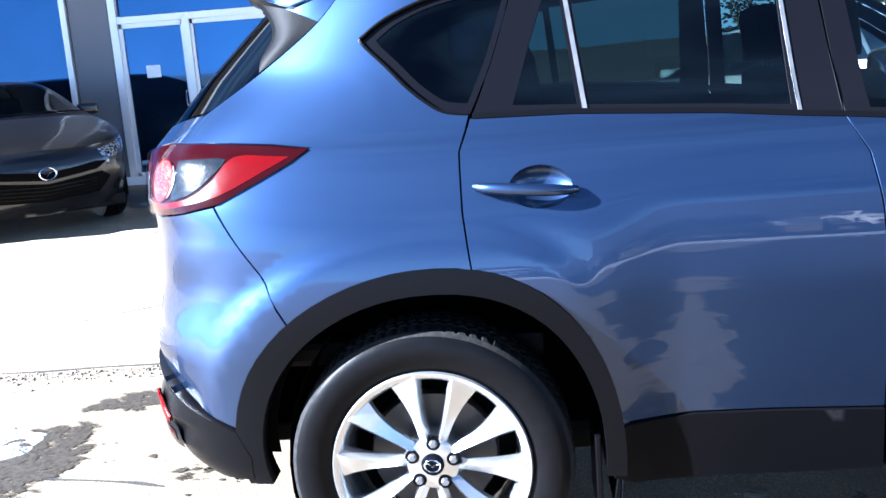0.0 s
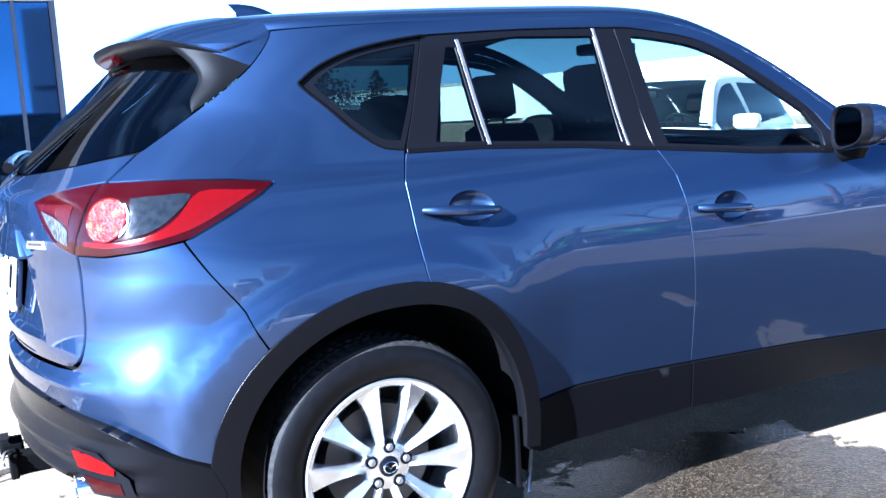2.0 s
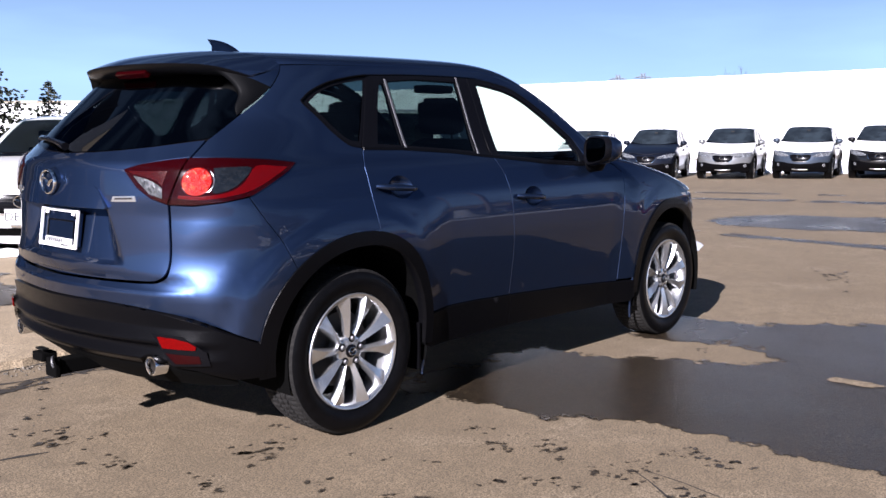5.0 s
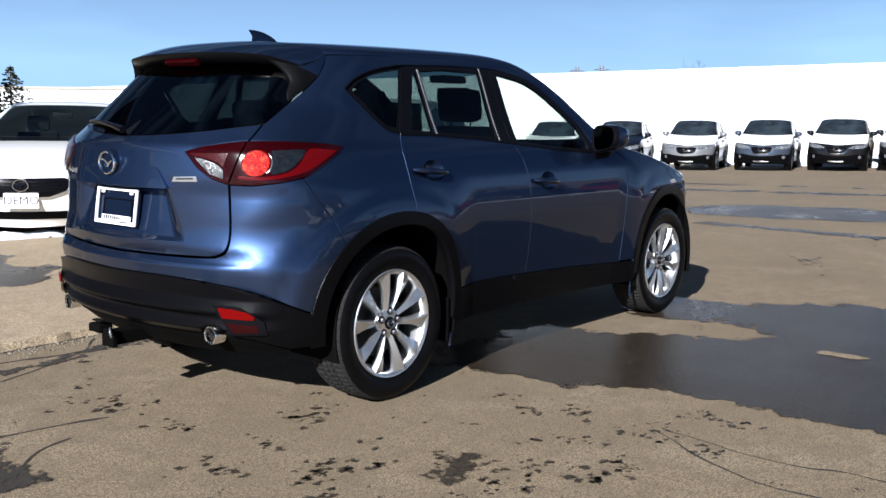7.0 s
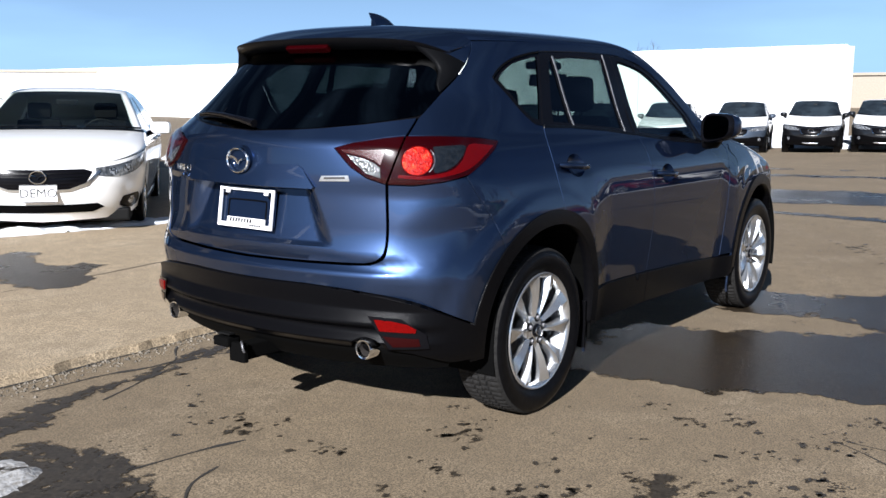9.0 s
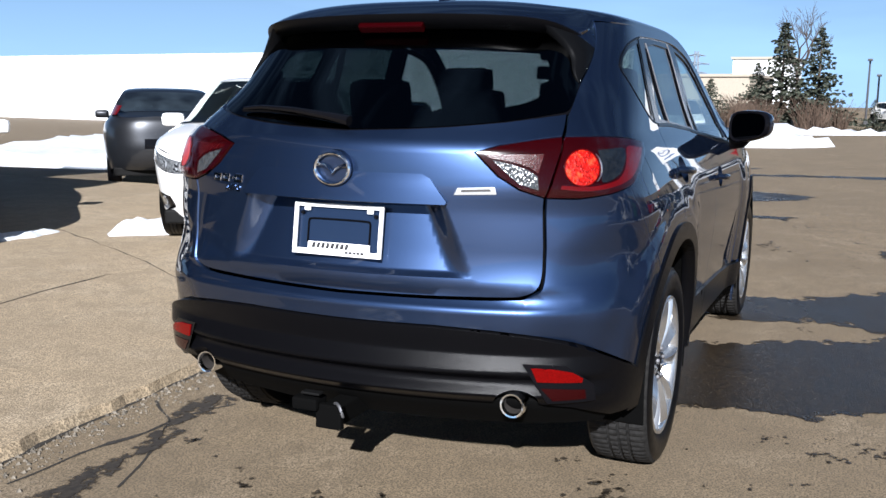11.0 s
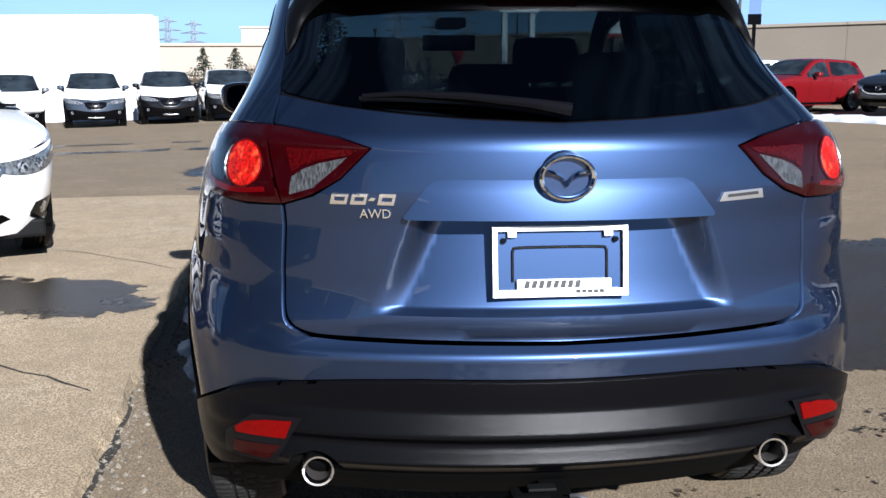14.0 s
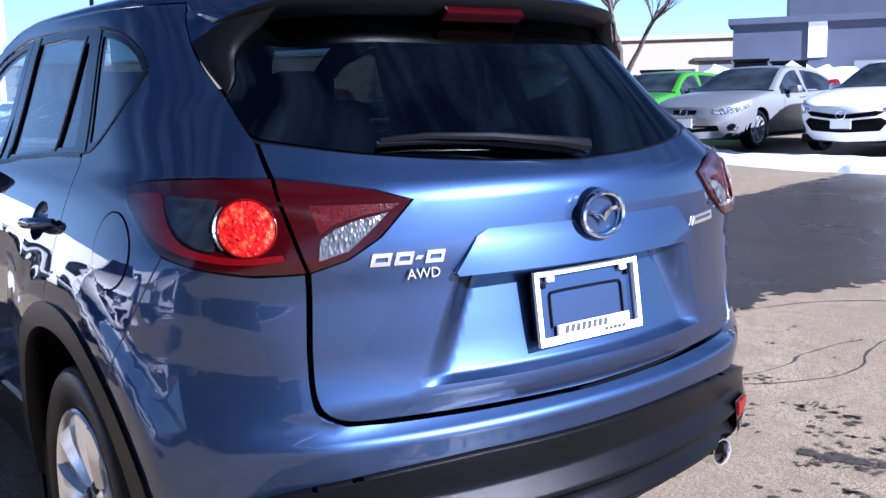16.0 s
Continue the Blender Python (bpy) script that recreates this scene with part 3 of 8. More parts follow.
SUV = Shell(
    wide=[(0.2, 0.86), (0.45, 0.888), (0.65, 0.901), (0.78, 0.909), (0.86, 0.904), (0.93, 0.890), (1.0, 0.869), (1.055, 0.850), (1.10, 0.834), (1.14, 0.817), (1.19, 0.787), (1.3, 0.745), (1.55, 0.664), (1.7, 0.59)],
    rear=[(0.2, -0.62), (0.30, -0.73), (0.36, -0.81), (0.40, -0.835), (0.46, -0.842), (0.54, -0.85), (0.60, -0.862), (0.655, -0.869), (0.70, -0.866), (0.76, -0.858), (0.82, -0.856), (0.9, -0.857), (1.0, -0.859), (1.06, -0.857),
          (1.12, -0.852), (1.152, -0.846), (1.172, -0.832), (1.21, -0.79), (1.55, -0.42), (1.7, -0.25)],
    front=[(0.2, 3.40), (0.4, 3.55), (0.55, 3.58), (0.7, 3.56), (0.82, 3.48), (0.92, 3.36), (1.03, 3.2), (1.2, 3.05)],
    rail=[(-0.75, 1.45), (-0.5, 1.535), (-0.3, 1.557), (0.1, 1.572), (0.5, 1.582), (0.97, 1.585), (1.1, 1.577), (1.28, 1.547), (1.44, 1.492), (1.64, 1.392), (1.81, 1.275), (1.93, 1.185), (2.05, 1.13),
          (2.3, 1.09), (2.53, 1.035), (2.8, 0.955), (2.98, 0.895), (3.2, 0.83), (3.5, 0.74)],
    crown=[(-0.75, 1.57), (-0.5, 1.612), (-0.3, 1.628), (0.17, 1.645), (0.63, 1.655), (1.05, 1.655), (1.25, 1.635), (1.45, 1.56), (1.7, 1.435), (2.0, 1.27), (2.25, 1.135), (2.5, 1.105), (2.8, 1.06), (3.1, 0.98), (3.35, 0.88), (3.5, 0.79)],
    nr=[(0.3, 3.5), (0.5, 3.6), (0.65, 3.6), (0.9, 3.45), (1.1, 3.3), (1.6, 3.1)], nf=2.1, bow=tail_bow, taper=nose_taper)

REAR_ARCH = arch(0.06, 0.36, 0.42, 0.512)
REAR_ARCH_IN = arch(0.06, 0.36, 0.372, 0.452)
FRONT_ARCH = arch(2.70, 0.36, 0.435, 0.512)
FRONT_ARCH_IN = arch(2.70, 0.36, 0.385, 0.452)
LAMP_TOP = [(-0.74, 1.140), (-0.682, 1.161), (-0.60, 1.179), (-0.54, 1.186), (-0.46, 1.187), (-0.385, 1.183), (-0.31, 1.176), (-0.228, 1.164)]
LAMP_LOW = [(-0.254, 1.136), (-0.296, 1.103), (-0.37, 1.046), (-0.445, 1.023), (-0.515, 1.011), (-0.59, 1.012), (-0.642, 1.034), (-0.69, 1.073)]
BELT = [(0.138, 1.214), (0.388, 1.210), (0.733, 1.189), (0.917, 1.171), (1.013, 1.163), (1.29, 1.137), (1.42, 1.123), (1.78, 1.101)]


# how far the doors lie inside the line of the wheel arches, by height
DOOR_HOLLOW = [(0.2, -0.041), (0.47, -0.040), (0.55, -0.0355), (0.65, -0.030), (0.75, -0.027), (0.85, -0.022), (0.9, -0.0165), (0.95, -0.009), (1.0, -0.0015), (1.04, 0.0), (1.2, 0.0)]


def flare(q, z):
    """The panels fall in beyond a raised band round each wheel arch, and come out again towards the shoulder; the doors between are hollow."""
    s, r = abs(q) + SUV.s0, 0.0
    up = ease((1.0 - z) / 0.17)
    if z < 1.04:
        r = spline(DOOR_HOLLOW, z) * ease((s - 0.34) / 0.30) * ease((2.30 - s) / 0.28)
    for cx, a, deep, back, ahead in ((0.06, 0.42, 0.019, (9, 10), (0.15, 0.42)), (2.70, 0.435, 0.009, (0.25, 0.5), (0.12, 0.30))):
        u = s - cx
        lo, hi = back if u < 0 else ahead
        d = (((abs(u) / a) ** 2.2 + (abs(z - 0.36) / 0.512) ** 2.2) ** (1 / 2.2) - 1) * 0.47
        r -= deep * ease((d - 0.048) / 0.08) * ease((0.34 - d) / 0.15) * ease((hi - abs(u)) / (hi - lo)) * up
    return r


def bumper_ridges(q, z):
    """The two long ledges moulded into the lower bumper: each slopes out, then falls back under."""
    side = max(0, 1 - (abs(q) / 0.64) ** 4)
    form = 0.0
    for top, low, out in ((0.542, 0.486, 0.031), (0.449, 0.413, 0.024)):
        if low < z < top:
            form += out * (top - z) / (top - low)
        elif low - 0.022 < z <= low:
            form += out * (z - low + 0.022) / 0.022
    return 0.010 + side * form


def tail_groove(q, z):
    """The shadow line between hatch and bumper, and the lip above it; both die away towards the corners."""
    side = max(0, 1 - (abs(q) / 0.56) ** 4)
    return flare(q, z) + side * (0.004 * math.exp(-((z - 0.672) / 0.016) ** 2) - 0.022 * math.exp(-((z - 0.706) / 0.022) ** 2))


def make_suv(label, m, body=None, fine=True, group=""):
    """A five-door sport utility car with its rear axle over the origin, nose along +x."""
    B = body or M_BLUE
    car = thing("sport_utility_car", label, "car", m, group)
    s0 = SUV.s0
    H = 0.019 if fine else 0.06
    for sg in (-1, 1):
        P, PF = SUV.side(sg), SUV.side(sg, flare)
        # body side with the roof rail, quarter panel and screen pillar in one pressing
        rail = [(x, spline(SUV.rail, x)) for x in np.linspace(-0.262, 1.95, 40)]
        outline = rail + [(1.97, 1.12), (1.85, 1.12)] + smooth([(1.80, 1.20), (1.745, 1.262), (1.58, 1.372), (1.415, 1.463), (1.28, 1.513), (1.09, 1.543), (0.966, 1.553), (0.6, 1.551), (0.3, 1.540)], 3)
        outline += smooth([(0.262, 1.538), (0.125, 1.523), (-0.012, 1.499), (-0.114, 1.463), (-0.168, 1.424), (-0.172, 1.404), (-0.103, 1.346), (-0.03, 1.281), (0.047, 1.230), (0.1, 1.218), (0.127, 1.216)], 4)
        outline += [(0.108, 1.134), (0.12, 0.993), (0.14, 0.862)] + between(REAR_ARCH, 0.138, -0.229)[::-1] + [(-0.2315, 0.752)]
        outline += [(-0.2725, 0.851), (-0.3275, 0.946), (-0.378, 1.038), (-0.36, 1.056), (-0.296, 1.108), (-0.256, 1.14), (-0.224, 1.166), (-0.31, 1.180), (-0.385, 1.187), (-0.46, 1.191), (-0.54, 1.190)]
        outline += smooth([(-0.51, 1.252), (-0.47, 1.298), (-0.425, 1.346), (-0.357, 1.41), (-0.305, 1.465), (-0.272, 1.52), (-0.262, 1.55)], 3)[:-1]
        skin("body_side", outline, PF, B, car, H)
        # doors below the glass
        low = [(0.1325, 1.207), (0.1125, 1.134), (0.1245, 0.993), (0.1445, 0.858)] + between(REAR_ARCH, 0.152, 0.474)
        low += [(0.49, 0.457), (0.65, 0.470), (0.83, 0.470), (1.0965, 0.463), (1.0965, 0.68), (1.0765, 0.96), (1.0565, 1.075), (1.0125, 1.158), (0.917, 1.166), (0.733, 1.184), (0.388, 1.205)]
        cups = []
        for x0, z0, x1, z1 in ((0.15, 1.053, 0.39, 1.034), (1.116, 0.966, 1.338, 0.949)):
            cx, cz = (x0 + x1) / 2 + 0.035, (z0 + z1) / 2
            cups.append([(cx + 0.075 * math.cos(a), cz + 0.05 * math.sin(a)) for a in np.linspace(0, 2 * math.pi, 29)[:-1]])
        door = skin("rear_door", low, PF, B, car, H, holes=(cups[0],) if fine else ())
        fr = [(1.016, 1.156), (1.061, 1.075), (1.081, 0.96), (1.101, 0.68), (1.101, 0.463), (1.58, 0.445), (2.116, 0.412), (2.121, 0.806), (2.148, 1.0), (2.15, 1.05), (2.06, 1.10), (1.93, 1.112), (1.86, 1.108), (1.78, 1.098), (1.42, 1.118), (1.29, 1.132)]
        fdoor = skin("front_door", fr, PF, B, car, H, holes=(cups[1],) if fine else ())
        fen = [(2.1255, 0.42), (2.1255, 0.806), (2.1525, 1.0), (2.1545, 1.054), (2.066, 1.106), (1.975, 1.118), (1.955, spline(SUV.rail, 1.955))]
        fen += [(x, spline(SUV.rail, x)) for x in np.linspace(2.0, 2.97, 22)] + [(3.0, 0.80), (3.03, 0.72)] + between(FRONT_ARCH, 2.262, 3.05)[::-1] + [(2.262, 0.42)]
        skin("front_wing", fen, PF, B, car, H)
        for ob, x0, z0, x1, z1 in ((door, 0.15, 1.053, 0.39, 1.034), (fdoor, 1.116, 0.966, 1.338, 0.949)):
            cx, cz, tilt = (x0 + x1) / 2 + 0.035, (z0 + z1) / 2, (z1 - z0) / (x1 - x0)
            if fine:
                bowl = lambda q, z, cx=cx, cz=cz: flare(q, z) - 0.030 * max(0, 1 - ((abs(q) + s0 - cx) / 0.075) ** 2 - ((z - cz) / 0.05) ** 2) ** 0.7
                skin("handle_recess", cups[0] if ob is door else cups[1], SUV.side(sg, bowl), B, ob, 0.009, lip=0)
            else:
                # flat near-black disc painted for the shaded hollow, no cup is cut
                skin("handle_recess", cups[0] if ob is door else cups[1], SUV.side(sg, 0.002), M_DARK, ob, 0.03, lip=0)
            bm = bmesh.new()
            pts = []
            for t in np.linspace(0, 1, 13):
                x, z = x0 + (x1 - x0) * t, z0 + (z1 - z0) * t
                p = Vector(PF(x, z))
                pts.append((p.x, p.y + sg * (0.006 + 0.030 * math.sin(math.pi * min(1, max(0, t))) ** 0.45), p.z))
            rings = tube(bm, pts, [0.009 + 0.006 * math.sin(math.pi * t) ** 0.5 for t in np.linspace(0, 1, 13)], 10)
            part("door_handle", bm, B, ob, smooth=True, sharp=60)
        # black glass surrounds, glass and bright strips
        G = SUV.side(sg, -0.006)
        Gi = SUV.side(sg, -0.012)
        quarter = smooth([(0.262, 1.536), (0.125, 1.521), (-0.012, 1.497), (-0.112, 1.461), (-0.166, 1.423), (-0.170, 1.405), (-0.101, 1.347), (-0.028, 1.283), (0.049, 1.232), (0.1, 1.220), (0.130, 1.218)], 4) + [(0.183, 1.332)]
        skin("quarter_glass", quarter, Gi, M_TINT, car, 0.04, lip=0)
        band = smooth([(0.262, 1.536), (0.125, 1.521), (-0.012, 1.497), (-0.112, 1.461), (-0.166, 1.423), (-0.170, 1.405), (-0.101, 1.347), (-0.028, 1.283), (0.049, 1.232), (0.1, 1.220), (0.130, 1.218)], 4) + [(0.183, 1.332)]
        cenx, cenz = 0.085, 1.38
        hole = [(cenx + (x - cenx) * 0.84, cenz + (z - cenz) * 0.84) for x, z in band]
        skin("quarter_glass_border", band, SUV.side(sg, -0.0085), M_GLOSS_BLACK, car, 0.03, holes=(hole,), lip=0)
        if fine:
            bm = bmesh.new()
            tube(bm, [SUV.side(sg, -0.002)(x, z) for x, z in band[:-1]], 0.0045, 6)
            part("quarter_seal", bm, M_CLAD, car, smooth=True)
        # pillar cover, rear door window frame with two openings
        fr_r = [(0.266, 1.537), (0.186, 1.332), (0.137, 1.216)] + BELT[1:5] + [(0.968, 1.551), (0.6, 1.549)]
        fixed = [(0.245, 1.232), (0.405, 1.224), (0.377, 1.500), (0.345, 1.500)]
        drop = [(0.433, 1.222), (0.733, 1.203), (0.900, 1.190), (0.884, 1.525), (0.6, 1.528), (0.401, 1.513)]
        skin("rear_window_frame", fr_r, G, M_GLOSS_BLACK, car, 0.04, holes=(fixed, drop), lip=0.02)
        skin("fixed_glass", fixed, Gi, M_TINT, car, 0.05, lip=0)
        skin("rear_door_glass", drop, Gi, M_TINT, car, 0.05, lip=0)
        fr_f = [(0.974, 1.551), (1.018, 1.161)] + BELT[5:] + [(1.86, 1.112), (1.90, 1.122)] + smooth([(1.80, 1.198), (1.745, 1.260), (1.58, 1.370), (1.415, 1.461), (1.28, 1.511), (1.09, 1.541)], 3)
        open_f = [(1.075, 1.172), (1.29, 1.152), (1.42, 1.140), (1.765, 1.120), (1.775, 1.165)] + smooth([(1.725, 1.243), (1.56, 1.352), (1.40, 1.441), (1.27, 1.488), (1.09, 1.517), (1.032, 1.521)], 3)
        skin("front_window_frame", fr_f, G, M_GLOSS_BLACK, car, 0.04, holes=(open_f,), lip=0.02)
        skin("front_door_glass", open_f, Gi, M_GLASS, car, 0.05, lip=0)
        for a, b, w in (((0.386, 1.522), (0.423, 1.208), 0.0055), ((0.888, 1.548), (0.917, 1.176), 0.0045)):
            skin("bright_strip", [(a[0] - w, a[1]), (a[0] + w, a[1]), (b[0] + w, b[1]), (b[0] - w, b[1])], SUV.side(sg, -0.003), M_STEEL, car, 0.05, lip=0.002)
        strip = [(s, z + 0.006) for s, z in BELT] + [(s, z - 0.006) for s, z in BELT[::-1]]
        skin("belt_seal", strip, SUV.side(sg, 0.003), M_CLAD, car, 0.05, lip=0.012)
        # black lower cladding
        C = SUV.side(sg, 0.009)
        CS = SUV.side(sg, lambda q, z: 0.009 + flare(q, z))
        for outer, inner, nm in ((REAR_ARCH, REAR_ARCH_IN, "rear_arch_trim"), (FRONT_ARCH, FRONT_ARCH_IN, "front_arch_trim")):
            o = [p for p in outer if p[1] > 0.28]
            i = [p for p in inner if p[1] > 0.28]
            skin(nm, o + i[::-1], C, M_CLAD, car, 0.03, lip=0.05)
        skin("sill_cladding", [(0.482, 0.449), (0.65, 0.464), (0.83, 0.464), (1.096, 0.457), (1.10, 0.30), (0.50, 0.29), (0.45, 0.31), (0.46, 0.42)], CS, M_CLAD, car, 0.03, lip=0.05)
        skin("sill_cladding", [(1.104, 0.457), (1.58, 0.439), (2.116, 0.406), (2.27, 0.40), (2.29, 0.30), (2.25, 0.275), (1.108, 0.30)], CS, M_CLAD, car, 0.03, lip=0.05)
        # inner lining behind the joints, and wheel wells, both in the shade-black
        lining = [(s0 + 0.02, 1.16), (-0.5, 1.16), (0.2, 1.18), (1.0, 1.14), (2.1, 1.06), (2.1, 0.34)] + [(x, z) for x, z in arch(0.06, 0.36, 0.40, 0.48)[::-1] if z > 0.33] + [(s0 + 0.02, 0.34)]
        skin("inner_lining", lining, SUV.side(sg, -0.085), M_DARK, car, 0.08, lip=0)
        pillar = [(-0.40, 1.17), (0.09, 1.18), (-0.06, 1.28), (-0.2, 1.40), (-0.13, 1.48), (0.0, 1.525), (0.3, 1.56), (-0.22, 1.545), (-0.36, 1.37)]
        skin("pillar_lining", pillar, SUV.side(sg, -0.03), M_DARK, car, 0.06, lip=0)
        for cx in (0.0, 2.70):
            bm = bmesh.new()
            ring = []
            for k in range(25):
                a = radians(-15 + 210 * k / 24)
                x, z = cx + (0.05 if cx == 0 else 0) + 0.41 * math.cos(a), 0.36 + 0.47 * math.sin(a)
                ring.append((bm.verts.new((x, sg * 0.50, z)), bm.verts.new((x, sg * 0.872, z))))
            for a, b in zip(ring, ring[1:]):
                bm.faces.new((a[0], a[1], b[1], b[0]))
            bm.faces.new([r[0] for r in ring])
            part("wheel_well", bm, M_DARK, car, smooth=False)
        for cx in (0.0, 2.70):
            turn = pose(cx, sg * (0.766 if cx else 0.775), 0.358, 0, 0, 0 if sg < 0 else 180) @ pose(0, 0, 0, 0, 17 if cx else 5, 0)
            make_wheel("wheel", car, turn, fine=fine)
        # mud flap behind each wheel
        bm = bmesh.new()
        box(bm, 0.405, 0.42, min(sg * 0.66, sg * 0.87), max(sg * 0.66, sg * 0.87), 0.2, 0.42, 0.004)
        part("splash_guard", bm, M_CLAD, car)
        # tail lamp
        lamp = part("tail_lamp", bmesh.new(), M_LENS_RED, car)
        L = SUV.side(sg, 0.006)
        seam_t, seam_b = (-0.545, 1.1865), (-0.585, 1.0115)
        outer = [seam_t] + LAMP_TOP[4:] + LAMP_LOW[:5] + [seam_b]
        inner = LAMP_TOP[:3] + [(-0.551, 1.186), (-0.591, 1.0125)] + LAMP_LOW[5:]
        skin("outer_lens", outer, L, M_LENS_EDGE, lamp, 0.012, lip=0.02)
        skin("inner_lens", inner, L, M_LENS_EDGE, lamp, 0.012, lip=0.02)
        L2 = SUV.side(sg, 0.0078)
        wing = smooth([(-0.560, 1.037), (-0.505, 1.031), (-0.445, 1.040), (-0.37, 1.066), (-0.30, 1.117), (-0.258, 1.149)], 3) + smooth([(-0.30, 1.153), (-0.365, 1.155), (-0.392, 1.100), (-0.425, 1.064), (-0.47, 1.049), (-0.51, 1.0435), (-0.558, 1.048)], 3)
        skin("red_panel", wing, L2, M_LENS_RED, lamp, 0.009, lip=0)
        skin("smoked_panel", smooth([(-0.478, 1.150), (-0.43, 1.153), (-0.378, 1.150), (-0.400, 1.102), (-0.430, 1.070), (-0.472, 1.056), (-0.470, 1.10), (-0.478, 1.150)], 3)[:-1], SUV.side(sg, 0.0090), M_LENS_SMOKE, lamp, 0.009, lip=0)
        ring = [(-0.515 + 0.036 * math.cos(a), 1.099 + 0.051 * math.sin(a)) for a in np.linspace(0, 2 * math.pi, 33)[:-1]]
        skin("round_reflector", ring, SUV.side(sg, 0.0098), M_LENS_BRIGHT, lamp, 0.008, lip=0.004)
        if fine:
            bm = bmesh.new()
            tube(bm, [SUV.side(sg, 0.0095)(-0.515 + 0.0375 * math.cos(a), 1.099 + 0.053 * math.sin(a)) for a in np.linspace(0, 2 * math.pi, 41)], 0.0022, 6, False)
            part("reflector_ring", bm, M_LENS_RED, lamp)
            bm = bmesh.new()
            tube(bm, [SUV.side(sg, 0.0105)(-0.513 + 0.041 * math.cos(a), 1.099 + 0.055 * math.sin(a)) for a in np.linspace(-0.8, 0.8, 15)], [0.0008 + 0.0024 * math.cos(a) for a in np.linspace(-1.4, 1.4, 15)], 6)
            part("chrome_crescent", bm, M_SATIN, lamp)
        skin("red_strip", [(-0.594, 1.138), (-0.64, 1.136), (-0.722, 1.135), (-0.710, 1.125), (-0.655, 1.112), (-0.625, 1.100), (-0.606, 1.082)], L2, M_LENS_STRIP, lamp, 0.009, lip=0)
        skin("clear_panel", [(-0.604, 1.033), (-0.607, 1.073), (-0.628, 1.092), (-0.655, 1.105), (-0.704, 1.119), (-0.686, 1.096), (-0.646, 1.050)], L2, M_LENS_CLEAR, lamp, 0.012, lip=0)
        cover_l = SUV.side(sg, 0.0145)
        for nm, ol in (("outer_cover", outer), ("inner_cover", inner)):
            skin(nm, ol, cover_l, M_COVER, lamp, 0.02, lip=0)
        # bumper reflector in its pocket
        low_at = lambda pts: [(SUV.tail_q(y, z) + s0, z) for y, z in pts]
        skin("reflector_pocket", low_at([(0.572, 0.522), (0.69, 0.517), (0.765, 0.455), (0.77, 0.40), (0.64, 0.395)]), SUV.side(sg, lambda q, z: 0.012 + 0.031 * max(0, 1 - (abs(q) / 0.64) ** 4)), M_GLOSS_BLACK, car, 0.015, lip=0)
        skin("reflector_base", low_at([(0.622, 0.446), (0.742, 0.440), (0.745, 0.410), (0.655, 0.405)]), SUV.side(sg, lambda q, z: 0.014 + 0.031 * max(0, 1 - (abs(q) / 0.64) ** 4)), M_LENS_EDGE, car, 0.015, lip=0)
        skin("bumper_reflector", low_at([(0.596, 0.509), (0.66, 0.505), (0.71, 0.494), (0.736, 0.476), (0.733, 0.463), (0.612, 0.466)]), SUV.side(sg, lambda q, z: 0.017 + 0.031 * max(0, 1 - (abs(q) / 0.64) ** 4)), M_REFLECTOR, car, 0.015, lip=0.01)
        # tail pipe
        bm = bmesh.new()
        lathe(bm, [(0.029, 0.06), (0.0295, 0.004), (0.032, -0.004), (0.037, -0.005), (0.0395, 0.002), (0.0395, 0.05)], 32)
        pipe = part("tail_pipe", bm, M_CHROME, car, smooth=True, m=pose(-0.772, sg * 0.556, 0.384, 0, 0, -90))
        bm = bmesh.new()
        lathe(bm, [(0.0, 0.14), (0.0275, 0.14), (0.0288, 0.012)], 24)
        part("bore", bm, M_BULB, pipe)
        # door mirror
        mirror = part("door_mirror", bmesh.new(), B, car)
        mm = pose(1.80, sg * 0.96, 1.185, 0, 0, sg * 20) @ Matrix.Diagonal((0.9, 0.82, 0.93, 1))

        def oval(bm, rows, close):
            rings = []
            for x, ay, az in rows:
                ring = []
                for k in range(32):
                    t = 2 * math.pi * k / 32
                    c, s_ = math.cos(t), math.sin(t)
                    y, z = ay * math.copysign(abs(c) ** 0.62, c), az * math.copysign(abs(s_) ** 0.62, s_)
                    ring.append(bm.verts.new((x, y, z * (1 - 0.16 * y * sg / 0.13) + 0.012 * y * sg / 0.13)))
                rings.append(ring)
            for p_, q_ in zip(rings, rings[1:]):
                for k in range(32):
                    bm.faces.new((p_[k], p_[(k + 1) % 32], q_[(k + 1) % 32], q_[k]))
            if close:
                bm.faces.new(rings[-1])
        bm = bmesh.new()
        oval(bm, [(-0.045, 0.128, 0.083), (-0.02, 0.130, 0.085), (0.02, 0.122, 0.079), (0.055, 0.10, 0.064), (0.078, 0.07, 0.045), (0.088, 0.035, 0.022)], True)
        part("housing", bm, B, mirror, smooth=True, m=mm, sharp=60)
        bm = bmesh.new()
        oval(bm, [(-0.072, 0.108, 0.066), (-0.084, 0.114, 0.071), (-0.085, 0.120, 0.076), (-0.075, 0.127, 0.082), (-0.045, 0.129, 0.084)], False)
        part("mirror_rim", bm, M_GLOSS_BLACK, mirror, smooth=True, m=mm)
        bm = bmesh.new()
        oval(bm, [(-0.070, 0.112, 0.070), (-0.0745, 0.109, 0.067)], True)
        part("mirror_glass", bm, M_MIRROR, mirror, m=mm)
        bm = bmesh.new()
        tube(bm, [(1.83, sg * 0.84, 1.10), (1.83, sg * 0.90, 1.105), (1.82, sg * 0.93, 1.14)], [0.045, 0.04, 0.035], 10)
        part("mirror_stalk", bm, M_CLAD, mirror, smooth=True)
